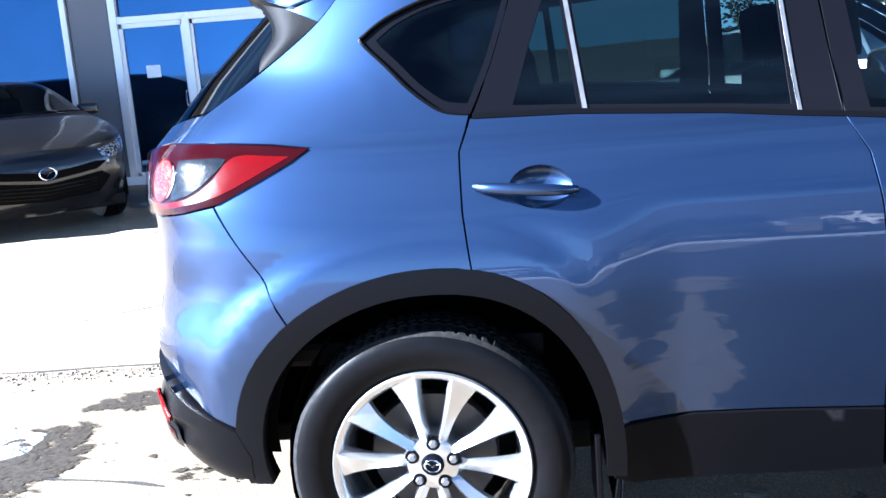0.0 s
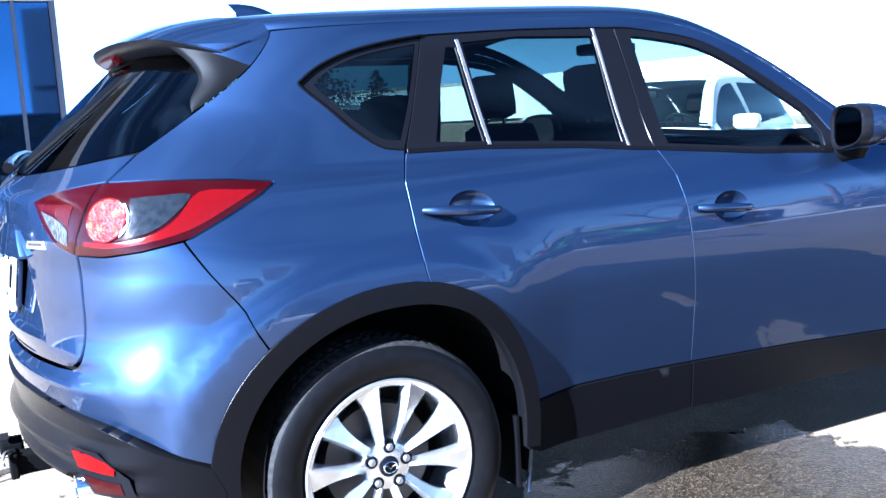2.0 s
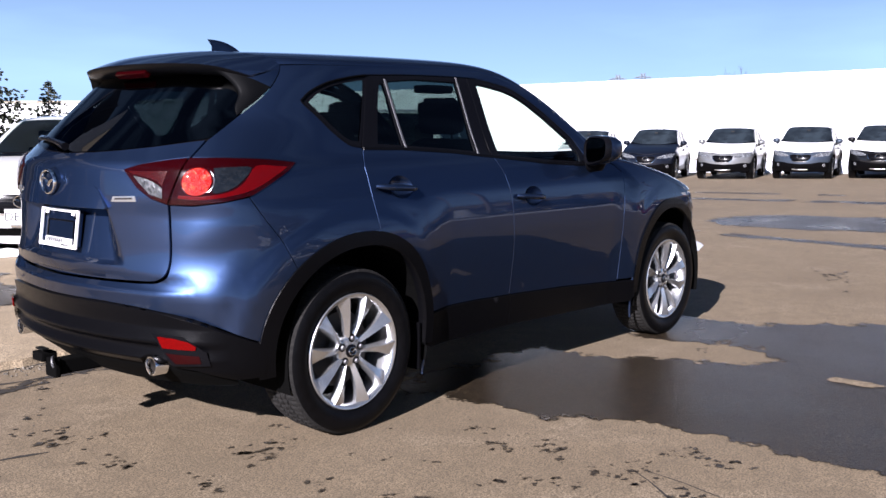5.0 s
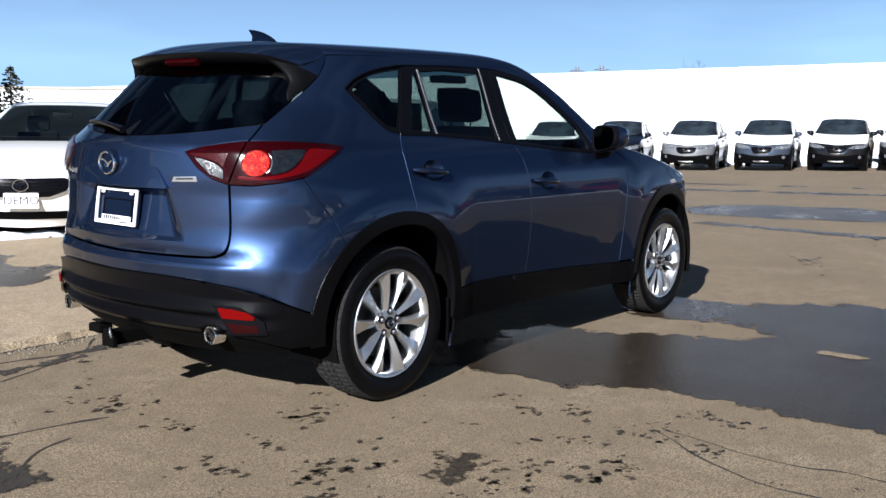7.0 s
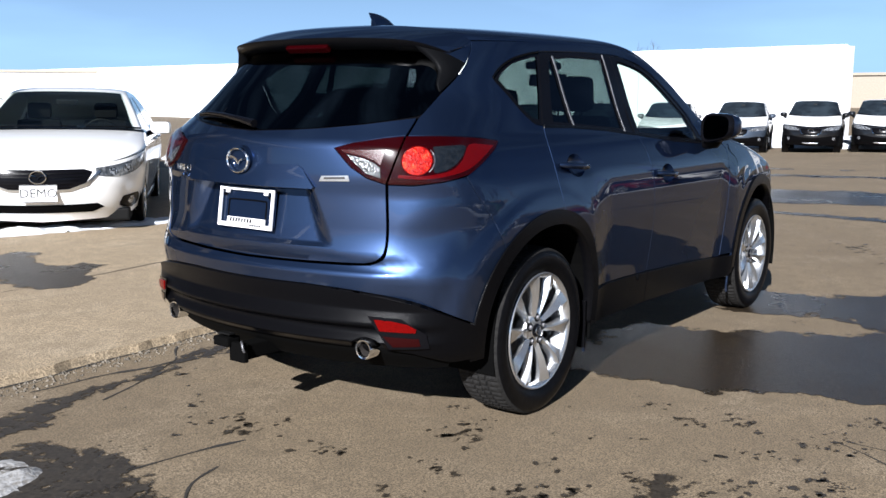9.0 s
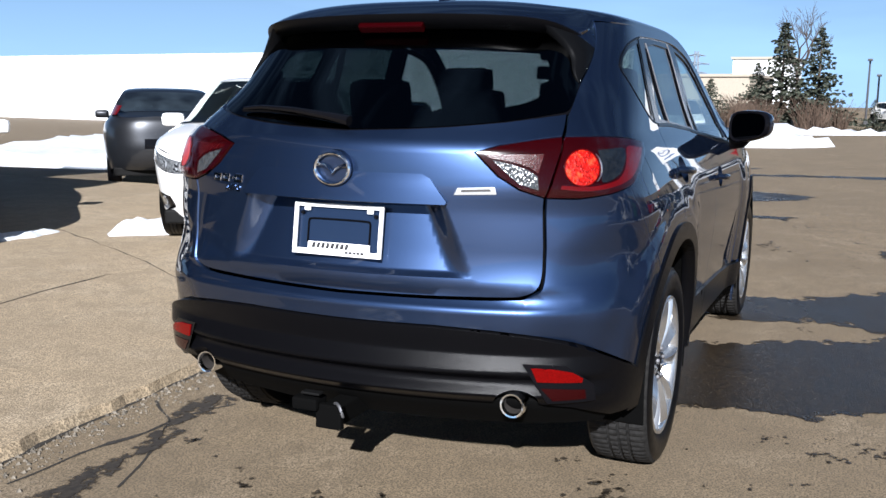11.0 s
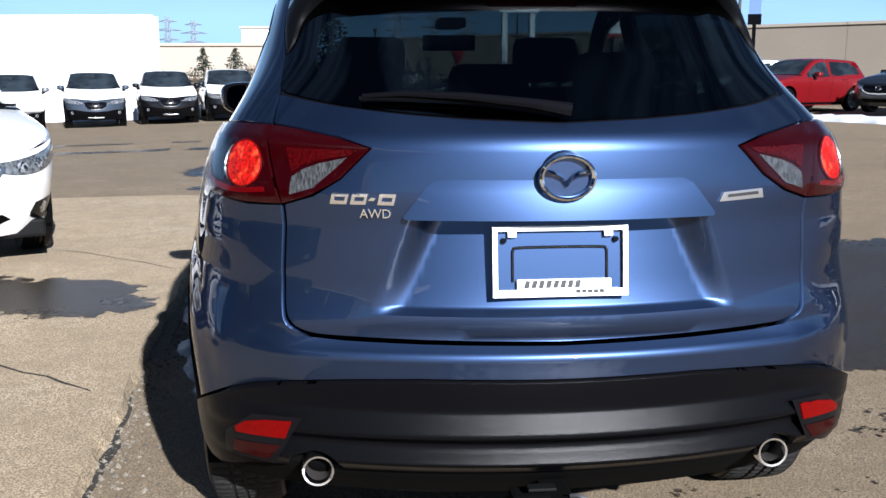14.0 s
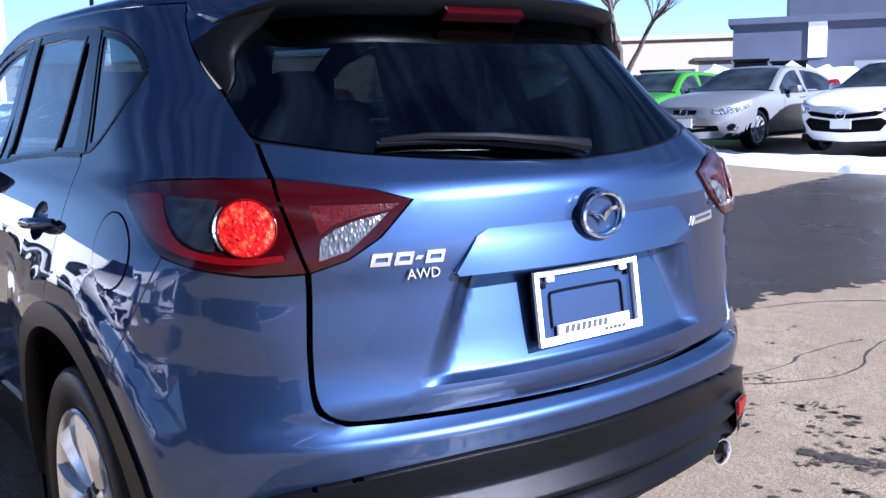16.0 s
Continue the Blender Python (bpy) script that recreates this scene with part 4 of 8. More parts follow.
        # headlamp and fog lamp
        hl = [(3.02, 0.885), (3.25, 0.865), (3.62, 0.80), (3.78, 0.735), (3.60, 0.725), (3.25, 0.745), (3.06, 0.80)]
        skin("headlamp", smooth(hl + hl[:1], 2)[:-1], SUV.side(sg, 0.004), M_HEADLAMP, car, 0.05, lip=0.02)
        fg = [(3.36 + 0.055 * math.cos(a), 0.47 + 0.05 * math.sin(a)) for a in np.linspace(0, 2 * math.pi, 17)[:-1]]
        skin("fog_lamp", fg, SUV.side(sg, 0.014), M_HEADLAMP, car, 0.03, lip=0.02)
    if fine:
        for nm, r0, o_ in (("fuel_flap_joint", 1.0, 0.0012), ("fuel_flap", 0.955, 0.0022)):
            disc = [(-0.217 + 0.078 * r0 * math.cos(a), 1.029 + 0.081 * r0 * math.sin(a)) for a in np.linspace(0, 2 * math.pi, 41)[:-1]]
            skin(nm, disc, SUV.side(1, lambda q, z, o_=o_: o_ + flare(q, z)), M_DARK if r0 == 1.0 else B, car, 0.02, lip=0)
    # ---- tail: hatch with glass, bumper and fittings
    def tq(pts):
        return [(s - s0, z) for s, z in pts]
    half = [(0, 1.193)] + tq([(-0.905, 1.201), (-0.80, 1.210), (-0.67, 1.226), (-0.55, 1.247), (-0.518, 1.252), (-0.548, 1.191), (-0.602, 1.182), (-0.684, 1.164), (-0.746, 1.140), (-0.694, 1.070), (-0.645, 1.030), (-0.592, 1.008)])
    half += tq(smooth([(-0.589, 0.86), (-0.592, 0.78), (-0.606, 0.738), (-0.64, 0.716), (-0.70, 0.711)], 4)) + tq([(-0.83, 0.707)]) + [(0, 0.703)]
    Q = SUV.tail_q
    recess = [(0.0, 0.992), (Q(0.345, 0.992), 0.992)] + [(Q(y, z), z) for y, z in ((0.375, 0.92), (0.405, 0.85), (0.432, 0.785), (0.428, 0.765))] + [(0.0, 0.762)]
    gate = thing("tailgate", "", "")
    gate.parent = car
    skin("gate_panel", mirrored(half), SUV.tail(tail_groove), B, gate, 0.022 if fine else 0.06, holes=(mirrored(recess),))

    def sunk(q, z):
        y = abs(SUV.at(q, z)[1])
        yb = 0.345 + (0.992 - z) / 0.227 * 0.088
        ramp = min(1, max(0, (yb - y) / 0.075))
        ramp = ramp * ramp * (3 - 2 * ramp)
        ledge = min(1, max(0, (z - 0.762) / 0.016))
        return -(0.013 * ledge + 0.050 * max(0, (z - 0.762) / 0.23) ** 0.9) * ramp
    skin("plate_recess", mirrored(recess), SUV.tail(sunk), B, gate, 0.0095 if fine else 0.06, lip=0)
    garnish = [(0, 1.073), (Q(0.275, 1.073), 1.073), (Q(0.30, 1.060), 1.060), (Q(0.35, 0.992), 0.992), (Q(0.345, 0.985), 0.985), (0, 0.985)]
    skin("gate_garnish", mirrored(garnish), SUV.tail(lambda q, z: 0.004 + 0.016 * max(0, (1.073 - z) / 0.088)), B, gate, 0.025, lip=0.045)
    gl = [(0, 1.198)] + tq(smooth([(-0.905, 1.206), (-0.80, 1.215), (-0.67, 1.231), (-0.55, 1.254), (-0.505, 1.266), (-0.47, 1.300), (-0.43, 1.350), (-0.40, 1.42), (-0.40, 1.48), (-0.42, 1.53)], 3)) + [(0, 1.545)]
    skin("rear_screen", mirrored(gl), SUV.tail(-0.004), M_REARGLASS, gate, 0.04, lip=0)
    inn = [(0, 1.235)] + tq(smooth([(-0.905, 1.243), (-0.72, 1.262), (-0.60, 1.290), (-0.55, 1.33), (-0.52, 1.39), (-0.52, 1.44)], 3)) + [(0, 1.46)]
    skin("screen_border", mirrored([(q * 1.012, 1.36 + (z - 1.36) * (1.09 if z < 1.36 else 1.0)) for q, z in gl]), SUV.tail(-0.012), M_GLOSS_BLACK, gate, 0.04, holes=(mirrored(inn),), lip=0)
    # roof spoiler with side fins
    rows = []
    nS = 40
    for i in range(nS + 1):
        v = -1 + 2 * i / nS
        y = 0.598 * math.sin(v * math.pi / 2) if fine else 0.598 * v
        k = abs(y) / 0.598
        rx = -0.27 + 0.108 * k ** 4
        root = Vector(SUV.top(rx, math.asin(min(1, abs(y) / SUV.edge(rx, spline(SUV.rail, rx)))) * 2 / math.pi, 0.003))
        xl = -0.505 + 0.11 * k ** 2.6 + 0.10 * k ** 12
        zl = 1.568 - 0.020 * k ** 2.2 - 0.04 * k ** 12
        sec = []
        for t in (0, 0.25, 0.5, 0.75, 0.92, 1.0):
            sec.append((root.x + (xl - root.x) * t, y, root.z + (zl - root.z) * t + 0.012 * math.sin(math.pi * t) * (1 - k ** 4)))
        for dx, dz in ((0.004, -0.016), (0.022, -0.034), (0.10, -0.062), (0.20, -0.085)):
            sec.append((min(xl + dx, root.x + 0.02), y * (1 - 0.1 * dx), zl + dz * (1 - 0.35 * k ** 3)))
        rows.append(sec)
    top_v = [p for sec in rows for p in sec[:6]]
    mesh_part("spoiler_top", top_v, [(i * 6 + j, (i + 1) * 6 + j, (i + 1) * 6 + j + 1, i * 6 + j + 1) for i in range(nS) for j in range(5)], B, gate)
    low_v = [p for sec in rows for p in sec[5:]]
    mesh_part("spoiler_underside", low_v, [(i * 5 + j, (i + 1) * 5 + j, (i + 1) * 5 + j + 1, i * 5 + j + 1) for i in range(nS) for j in range(4)], M_CLAD, gate)
    for sg in (-1, 1):
        edge_b = smooth([(-0.430, 1.352), (-0.361, 1.413), (-0.309, 1.468), (-0.276, 1.521), (-0.266, 1.55)], 4)
        edge_p = [Vector(SUV.side(sg, -0.002)(s, z)) for s, z in edge_b]

        def seam(t, edge_p=edge_p):
            f = min(max(t, 0), 0.9999) * (len(edge_p) - 1)
            return edge_p[int(f)].lerp(edge_p[int(f) + 1], f - int(f))

        def lip_at(k, sg=sg):
            return Vector((-0.505 + 0.11 * k ** 2.6 + 0.10 * k ** 12, sg * 0.598 * k, 1.566 - 0.020 * k ** 2.2 - 0.04 * k ** 12))
        # painted end of the spoiler, and the black fin below it
        verts = []
        for i in range(21):
            f = i / 20
            A, C = lip_at(0.82 + 0.18 * min(1, f / 0.6)), seam(0.5 + 0.5 * min(1, f / 0.6))
            if f > 0.6:
                g = (f - 0.6) / 0.4
                A = Vector(rows[0 if sg < 0 else -1][5]).lerp(Vector(rows[0 if sg < 0 else -1][0]), g)
                C = C.lerp(Vector(rows[0 if sg < 0 else -1][0]) + Vector((0.004, sg * 0.004, -0.004)), g)
            for k in range(9):
                u = k / 8
                verts.append(A.lerp(C, u) + Vector((0, sg * 0.02, 0.004)) * math.sin(math.pi * u) * (1 - f))
        mesh_part("spoiler_end", verts, [(i * 9 + k, (i + 1) * 9 + k, (i + 1) * 9 + k + 1, i * 9 + k + 1) for i in range(20) for k in range(8)], B, gate)
        verts = []
        for i in range(13):
            f = i / 12
            C = seam(0.5 * f)
            A = seam(0).lerp(lip_at(0.82), f)
            A = A.lerp(C, 0.45 * math.sin(math.pi * f))
            for k in range(7):
                u = k / 6
                verts.append(A.lerp(C, u) + Vector((0, sg * 0.02, 0.004)) * math.sin(math.pi * u) * f)
            verts.insert(-7, A + Vector((0.03, -sg * 0.03, 0)))
        mesh_part("spoiler_fin", verts, [(i * 8 + k, (i + 1) * 8 + k, (i + 1) * 8 + k + 1, i * 8 + k + 1) for i in range(12) for k in range(7)], M_FIN, gate)
    bm = bmesh.new()
    box(bm, -0.012, 0.02, -0.118, 0.118, -0.012, 0.012, 0.006)
    part("high_brake_lamp", bm, M_LENS_EDGE, gate, "dark red high brake lamp", m=pose(-0.484, 0, 1.529, 0, 40, 0))
    # rear wiper
    bm = bmesh.new()
    wip = [SUV.at(Q(y, z), z, o) for y, z, o in ((-0.02, 1.222, 0.035), (0.06, 1.236, 0.04), (0.20, 1.252, 0.035), (0.34, 1.258, 0.028), (0.43, 1.252, 0.02))]
    tube(bm, wip, [0.017, 0.012, 0.009, 0.007, 0.005], 8)
    part("rear_wiper", bm, M_GLOSS_BLACK, gate, smooth=True)
    bm = bmesh.new()
    tube(bm, [SUV.at(Q(y, z), z, 0.012) for y, z in ((0.0, 1.215), (0.15, 1.236), (0.3, 1.247), (0.44, 1.246))], 0.006, 6)
    part("wiper_blade", bm, M_RUBBER, gate)
    # emblem and chrome marks
    ex = SUV.at(0, 1.08)[0]
    if fine:
        emblem(gate, pose(ex - 0.022, 0, 1.080, 0, 0, -90), 0.062)
        bm = bmesh.new()
        lathe(bm, [(0.0, 0.0), (0.055, 0.0), (0.058, 0.02)], 30)
        part("emblem_base", bm, B, gate, smooth=True, m=pose(ex - 0.014, 0, 1.080, 0, 0, -90))
        for y0, y1, z0, z1 in ((0.515, 0.478, 1.015, 1.040), (0.470, 0.436, 1.015, 1.040), (0.430, 0.418, 1.024, 1.031), (0.410, 0.374, 1.015, 1.040)):
            skin("chrome_mark", [(Q(y0, z0), z0), (Q(y1, z0), z0), (Q(y1 - 0.006, z1), z1), (Q(y0 - 0.006, z1), z1)], SUV.tail(0.004), M_CHROME, gate, 0.02, lip=0.004, normal=Vector((-1, 0, 0)),
                 holes=() if y0 - y1 < 0.02 else ([(Q(y0 - 0.009, z0 + 0.008), z0 + 0.008), (Q(y1 + 0.004, z0 + 0.008), z0 + 0.008), (Q(y1 + 0.002, z1 - 0.008), z1 - 0.008), (Q(y0 - 0.012, z1 - 0.008), z1 - 0.008)],))
        p = SUV.at(Q(0.415, 0.995), 0.995)
        lettering("AWD", 0.029, gate, pose(p[0] - 0.006, p[1], p[2], 90, 0, -90 - 12), M_CHROME)
        skin("chrome_badge", [(Q(-0.37, 1.014), 1.014), (Q(-0.49, 1.018), 1.018), (Q(-0.485, 1.040), 1.040), (Q(-0.38, 1.035), 1.035)], SUV.tail(0.004), M_SATIN, gate, 0.02, lip=0.004, normal=Vector((-1, 0, 0)))
        skin("badge_bar", [(Q(-0.39, 1.023), 1.023), (Q(-0.475, 1.027), 1.027), (Q(-0.472, 1.034), 1.034), (Q(-0.392, 1.030), 1.030)], SUV.tail(0.0055), M_DISC, gate, 0.02, lip=0, normal=Vector((-1, 0, 0)))
        # number plate frame without a plate
        frame_m = pose(-0.841, 0.003, 0.888, 0, 8, 0) @ pose(0, 0, 0, 90, 0, -90)
        bm = bmesh.new()
        for x0, x1, y0, y1 in ((-0.155, 0.155, 0.068, 0.080), (-0.155, 0.155, -0.080, -0.063), (-0.155, -0.143, -0.064, 0.069), (0.143, 0.155, -0.064, 0.069)):
            box(bm, x0, x1, y0, y1, -0.004, 0.006, 0.002)
        pf = part("plate_frame", bm, M_PLATE_WHITE, gate, "white plastic dealer frame holding no plate", m=frame_m)
        bm = bmesh.new()
        for x0, x1, y0, y1 in ((-0.10, 0.115, -0.066, -0.040), (-0.12, -0.10, 0.055, 0.068), (0.10, 0.12, 0.055, 0.068)):
            box(bm, x0, x1, y0, y1, -0.003, 0.0055, 0.002)
        part("frame_tab", bm, M_PLATE_WHITE, pf)
        for k in range(8):
            bm = bmesh.new()
            box(bm, -0.005, 0.006, -0.0085, 0.0085, 0.0055, 0.0066)
            for v in bm.verts:
                v.co.x += 0.25 * v.co.y
            part("printed_bar", bm, M_INK, pf, m=pose(-0.078 + 0.0165 * k, -0.051, 0))
        for k in range(5):
            bm = bmesh.new()
            box(bm, -0.0045, 0.006, -0.004, 0.004, 0.0062, 0.0072)
            part("printed_bar", bm, M_INK, pf, m=pose(0.038 + 0.0135 * k, -0.068, 0))
        bm = bmesh.new()
        box(bm, -0.148, 0.148, -0.070, 0.072, -0.022, -0.009, 0.004)
        part("plate_mount", bm, B, pf)
        bm = bmesh.new()
        loop = smooth([(-0.108, -0.045, -0.007), (-0.108, 0.015, -0.007), (-0.106, 0.026, -0.007), (-0.094, 0.031, -0.007), (0.0, 0.032, -0.007), (0.094, 0.031, -0.007), (0.106, 0.026, -0.007), (0.108, 0.015, -0.007), (0.108, -0.045, -0.007)], 4)
        tube(bm, loop, 0.0032, 6)
        part("plate_rubber", bm, M_CLAD, pf)
        for x in (-0.128, 0.128):
            bm = bmesh.new()
            bmesh.ops.create_cone(bm, cap_ends=True, segments=12, radius1=0.007, radius2=0.006, depth=0.006)
            part("plate_bolt", bm, M_GLOSS_BLACK, pf, m=pose(x, 0.048, -0.001))
    # bumper
    bh = [(0, 0.694)] + tq([(-0.83, 0.697), (-0.70, 0.700)] + smooth([(-0.635, 0.705), (-0.596, 0.729), (-0.583, 0.78), (-0.580, 0.86)], 4) + [(-0.583, 1.006), (-0.52, 1.004), (-0.445, 1.018), (-0.382, 1.036)])
    bh += tq([(-0.331, 0.946), (-0.276, 0.85), (-0.2345, 0.748), (-0.277, 0.697), (-0.333, 0.575), (-0.352, 0.478)] + smooth([(-0.46, 0.545), (-0.52, 0.577), (-0.60, 0.600), (-0.70, 0.614), (-0.83, 0.622)], 3)) + [(0, 0.620)]
    skin("rear_bumper", mirrored(bh), SUV.tail(tail_groove), B, car, 0.024 if fine else 0.06, lip=0.03)
    ch = [(0, 0.612)] + tq(smooth([(-0.83, 0.614), (-0.70, 0.606), (-0.60, 0.592), (-0.52, 0.569), (-0.46, 0.537), (-0.352, 0.470)], 3)) + tq([(-0.335, 0.40), (-0.345, 0.335), (-0.42, 0.330), (-0.52, 0.375), (-0.58, 0.384)]) + smooth([(Q(0.622, 0.388), 0.387), (Q(0.606, 0.42), 0.418), (Q(0.556, 0.436), 0.434), (Q(0.506, 0.42), 0.418), (Q(0.49, 0.388), 0.387)], 3) + tq([(-0.83, 0.388)]) + [(0, 0.388)]

    skin("bumper_cladding", mirrored(ch), SUV.tail(bumper_ridges), M_CLAD, car, 0.0095 if fine else 0.06, lip=0.04)
    # near-black strip: the shade below the cladding is put into its colour
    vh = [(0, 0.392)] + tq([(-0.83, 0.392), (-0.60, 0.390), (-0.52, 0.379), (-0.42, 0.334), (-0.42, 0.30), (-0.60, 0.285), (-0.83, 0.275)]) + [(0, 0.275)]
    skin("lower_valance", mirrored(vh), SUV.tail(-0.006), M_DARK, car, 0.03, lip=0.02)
    # tow hitch, black, darkened further for the shade under the bumper
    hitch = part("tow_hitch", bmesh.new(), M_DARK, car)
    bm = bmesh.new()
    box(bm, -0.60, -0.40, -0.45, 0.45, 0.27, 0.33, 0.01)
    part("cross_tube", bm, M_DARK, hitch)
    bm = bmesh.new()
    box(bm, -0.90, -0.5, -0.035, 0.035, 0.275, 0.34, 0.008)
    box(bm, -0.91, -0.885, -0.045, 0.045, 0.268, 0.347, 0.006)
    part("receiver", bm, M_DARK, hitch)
    bm = bmesh.new()
    tube(bm, smooth([(-0.90, -0.02, 0.352), (-0.915, -0.035, 0.358), (-0.925, -0.05, 0.352), (-0.93, -0.06, 0.335), (-0.925, -0.062, 0.322)], 3), 0.005, 8)
    part("hitch_hook", bm, M_STEEL, hitch, "bright steel hook", smooth=True)
    bm = bmesh.new()
    box(bm, -0.93, -0.90, 0.02, 0.085, 0.378, 0.386, 0.003)
    part("wiring_bracket", bm, M_UNDER, hitch)
    bm = bmesh.new()
    box(bm, -0.93, -0.86, 0.03, 0.12, 0.325, 0.365, 0.01)
    part("wiring_plug", bm, M_DARK, hitch)
    # floor of the body
    bm = bmesh.new()
    box(bm, -0.42, 3.3, -0.60, 0.60, 0.27, 0.36, 0.03)
    part("underbody", bm, M_UNDER, car)
    # roof, screen, bonnet and nose
    top_patch(SUV, "roof_panel", lambda a: -0.262, lambda a: 1.20 + 0.05 * (1 - a * a), B, car, nu=30, nv=36)
    top_patch(SUV, "roof_liner", lambda a: -0.24, lambda a: 1.19 + 0.05 * (1 - a * a), M_LINER, car, nu=10, nv=16, off=-0.03)
    top_patch(SUV, "windscreen", lambda a: 1.215 + 0.05 * (1 - a * a), lambda a: 1.93 + 0.27 * (1 - (a / 0.8) ** 2), M_GLASS, car, -0.8, 0.8, off=-0.003)
    for sg in (-1, 1):
        top_patch(SUV, "screen_pillar", lambda a: 1.20, lambda a: 1.955, B, car, min(sg * 0.8, sg), max(sg * 0.8, sg), 20, 6)
    top_patch(SUV, "scuttle", lambda a: 1.92 + 0.26 * (1 - a * a), lambda a: 1.99 + 0.27 * (1 - a * a), M_CLAD, car, nu=3, nv=24, off=-0.012)
    top_patch(SUV, "bonnet", lambda a: 1.98 + 0.27 * (1 - a * a), lambda a: 2.96 + 0.44 * (1 - a * a), B, car, nu=26, nv=32, off=0.003, lip=0.02)
    e1 = SUV.s1
    fh = [(0, 0.83), (e1 - 4.0, 0.83), (e1 - 3.7, 0.845), (e1 - 3.4, 0.875), (e1 - 3.12, 0.885), (e1 - 3.01, 0.89), (e1 - 3.005, 0.80), (e1 - 3.035, 0.72), (e1 - 3.10, 0.58), (e1 - 3.2, 0.55), (e1 - 3.5, 0.56), (e1 - 3.8, 0.52), (0, 0.50)]
    skin("front_bumper", mirrored(fh), SUV.nose(), B, car, 0.04 if fine else 0.06, lip=0.02)
    fl = [(0, 0.495), (e1 - 3.8, 0.515), (e1 - 3.5, 0.555), (e1 - 3.2, 0.545), (e1 - 3.13, 0.57), (e1 - 3.12, 0.36), (e1 - 3.2, 0.27), (0, 0.24)]
    skin("front_cladding", mirrored(fl), SUV.nose(0.008), M_CLAD, car, 0.06, lip=0.02)
    gr = [(0, 0.775), (0.36, 0.79), (0.50, 0.775), (0.44, 0.66), (0.30, 0.585), (0, 0.575)]
    skin("grille", mirrored(gr), SUV.nose(0.006), M_GLOSS_BLACK, car, 0.05, lip=0)
    skin("grille_chrome", mirrored([(0, 0.575), (0.30, 0.585), (0.44, 0.66), (0.50, 0.775), (0.515, 0.772), (0.455, 0.652), (0.31, 0.572), (0, 0.560)]), SUV.nose(0.014), M_CHROME, car, 0.04, lip=0.01)
    for z in (0.62, 0.665, 0.71, 0.752):
        skin("grille_bar", mirrored([(0, z), (0.40, z + 0.006), (0.40, z - 0.006), (0, z - 0.012)]), SUV.nose(0.014), M_CLAD, car, 0.05, lip=0.008)
    skin("lower_intake", mirrored([(0, 0.46), (0.42, 0.46), (0.36, 0.37), (0, 0.36)]), SUV.nose(0.012), M_DARK, car, 0.06, lip=0)
    skin("skid_strip", mirrored([(0, 0.33), (0.40, 0.34), (0.38, 0.315), (0, 0.30)]), SUV.nose(0.018), M_SATIN, car, 0.06, lip=0.01)
    emblem(car, pose(SUV.nose(0.02)(0, 0.71)[0], 0, 0.715, 0, 0, 90), 0.085)
    # roof fin
    bm = bmesh.new()
    sec = []
    for t in np.linspace(0, 1, 9):
        x = 0.105 - 0.165 * t
        h = 0.070 * (1 - (1 - t) ** 2.1)
        w = 0.024 * (1 - 0.25 * t)
        zb = spline(SUV.crown, x) - 0.004
        sec.append([bm.verts.new(p) for p in ((x, -w, zb), (x - 0.006 * t ** 3, -w * 0.55, zb + h * 0.6), (x - 0.030 * t ** 3, -w * 0.25, zb + h * 0.96), (x - 0.034 * t ** 3, 0, zb + h), (x - 0.030 * t ** 3, w * 0.25, zb + h * 0.96), (x - 0.006 * t ** 3, w * 0.55, zb + h * 0.6), (x, w, zb))])
    for a, b in zip(sec, sec[1:]):
        for j in range(6):
            bm.faces.new((a[j], a[j + 1], b[j + 1], b[j]))
    bm.faces.new(sec[-1])
    part("roof_fin", bm, B, car, smooth=True, sharp=70)
    # ---- cabin
    def seat(x, y, w, back, head=True, parent=car):
        st = part("seat", bmesh.new(), M_FABRIC, parent)
        bm = bmesh.new()
        box(bm, x - 0.02, x + 0.50, y - w / 2, y + w / 2, 0.55, 0.72, 0.05)
        part("cushion", bm, M_FABRIC, st, smooth=True)
        bm = bmesh.new()
        box(bm, -0.07, 0.07, -w / 2, w / 2, 0.0, back, 0.055)
        for v in bm.verts:
            v.co.y *= 1 - 0.2 * max(0, v.co.z / back)
        part("backrest", bm, M_FABRIC, st, smooth=True, m=pose(x, y, 0.66, 0, -14, 0))
        if head:
            bm = bmesh.new()
            box(bm, -0.05, 0.05, -0.135, 0.135, 0.03, 0.215, 0.045)
            part("headrest", bm, M_FABRIC, st, smooth=True, m=pose(x - 0.25 * back, y, 0.655 + 0.97 * back, 0, -8, 0))
            bm = bmesh.new()
            for yy in (-0.07, 0.07):
                tube(bm, [(0, yy, -0.06), (0, yy, 0.06)], 0.006, 6)
            part("headrest_post", bm, M_STEEL, st, m=pose(x - 0.25 * back, y, 0.655 + 0.97 * back, 0, -8, 0))
    for y in (-0.36, 0.36):
        seat(1.28, y, 0.52, 0.60)
    for y, hd in ((-0.42, True), (0.0, True), (0.42, True)):
        seat(0.42, y, 0.42 if y else 0.36, 0.52 if y else 0.48, hd)
    bm = bmesh.new()
    box(bm, 1.75, 2.25, -0.74, 0.74, 0.85, 1.06, 0.06)
    box(bm, 1.70, 1.95, 0.18, 0.56, 1.0, 1.10, 0.04)
    box(bm, 0.9, 1.9, -0.12, 0.12, 0.5, 0.80, 0.03)
    part("dashboard", bm, M_CABIN, car, smooth=True)
    bm = bmesh.new()
    tube(bm, [(0.185 * math.cos(a), 0.185 * math.sin(a), 0) for a in np.linspace(0, 2 * math.pi, 29)], 0.015, 8, False)
    box(bm, -0.17, 0.17, -0.03, 0.03, -0.015, 0.02, 0.01)
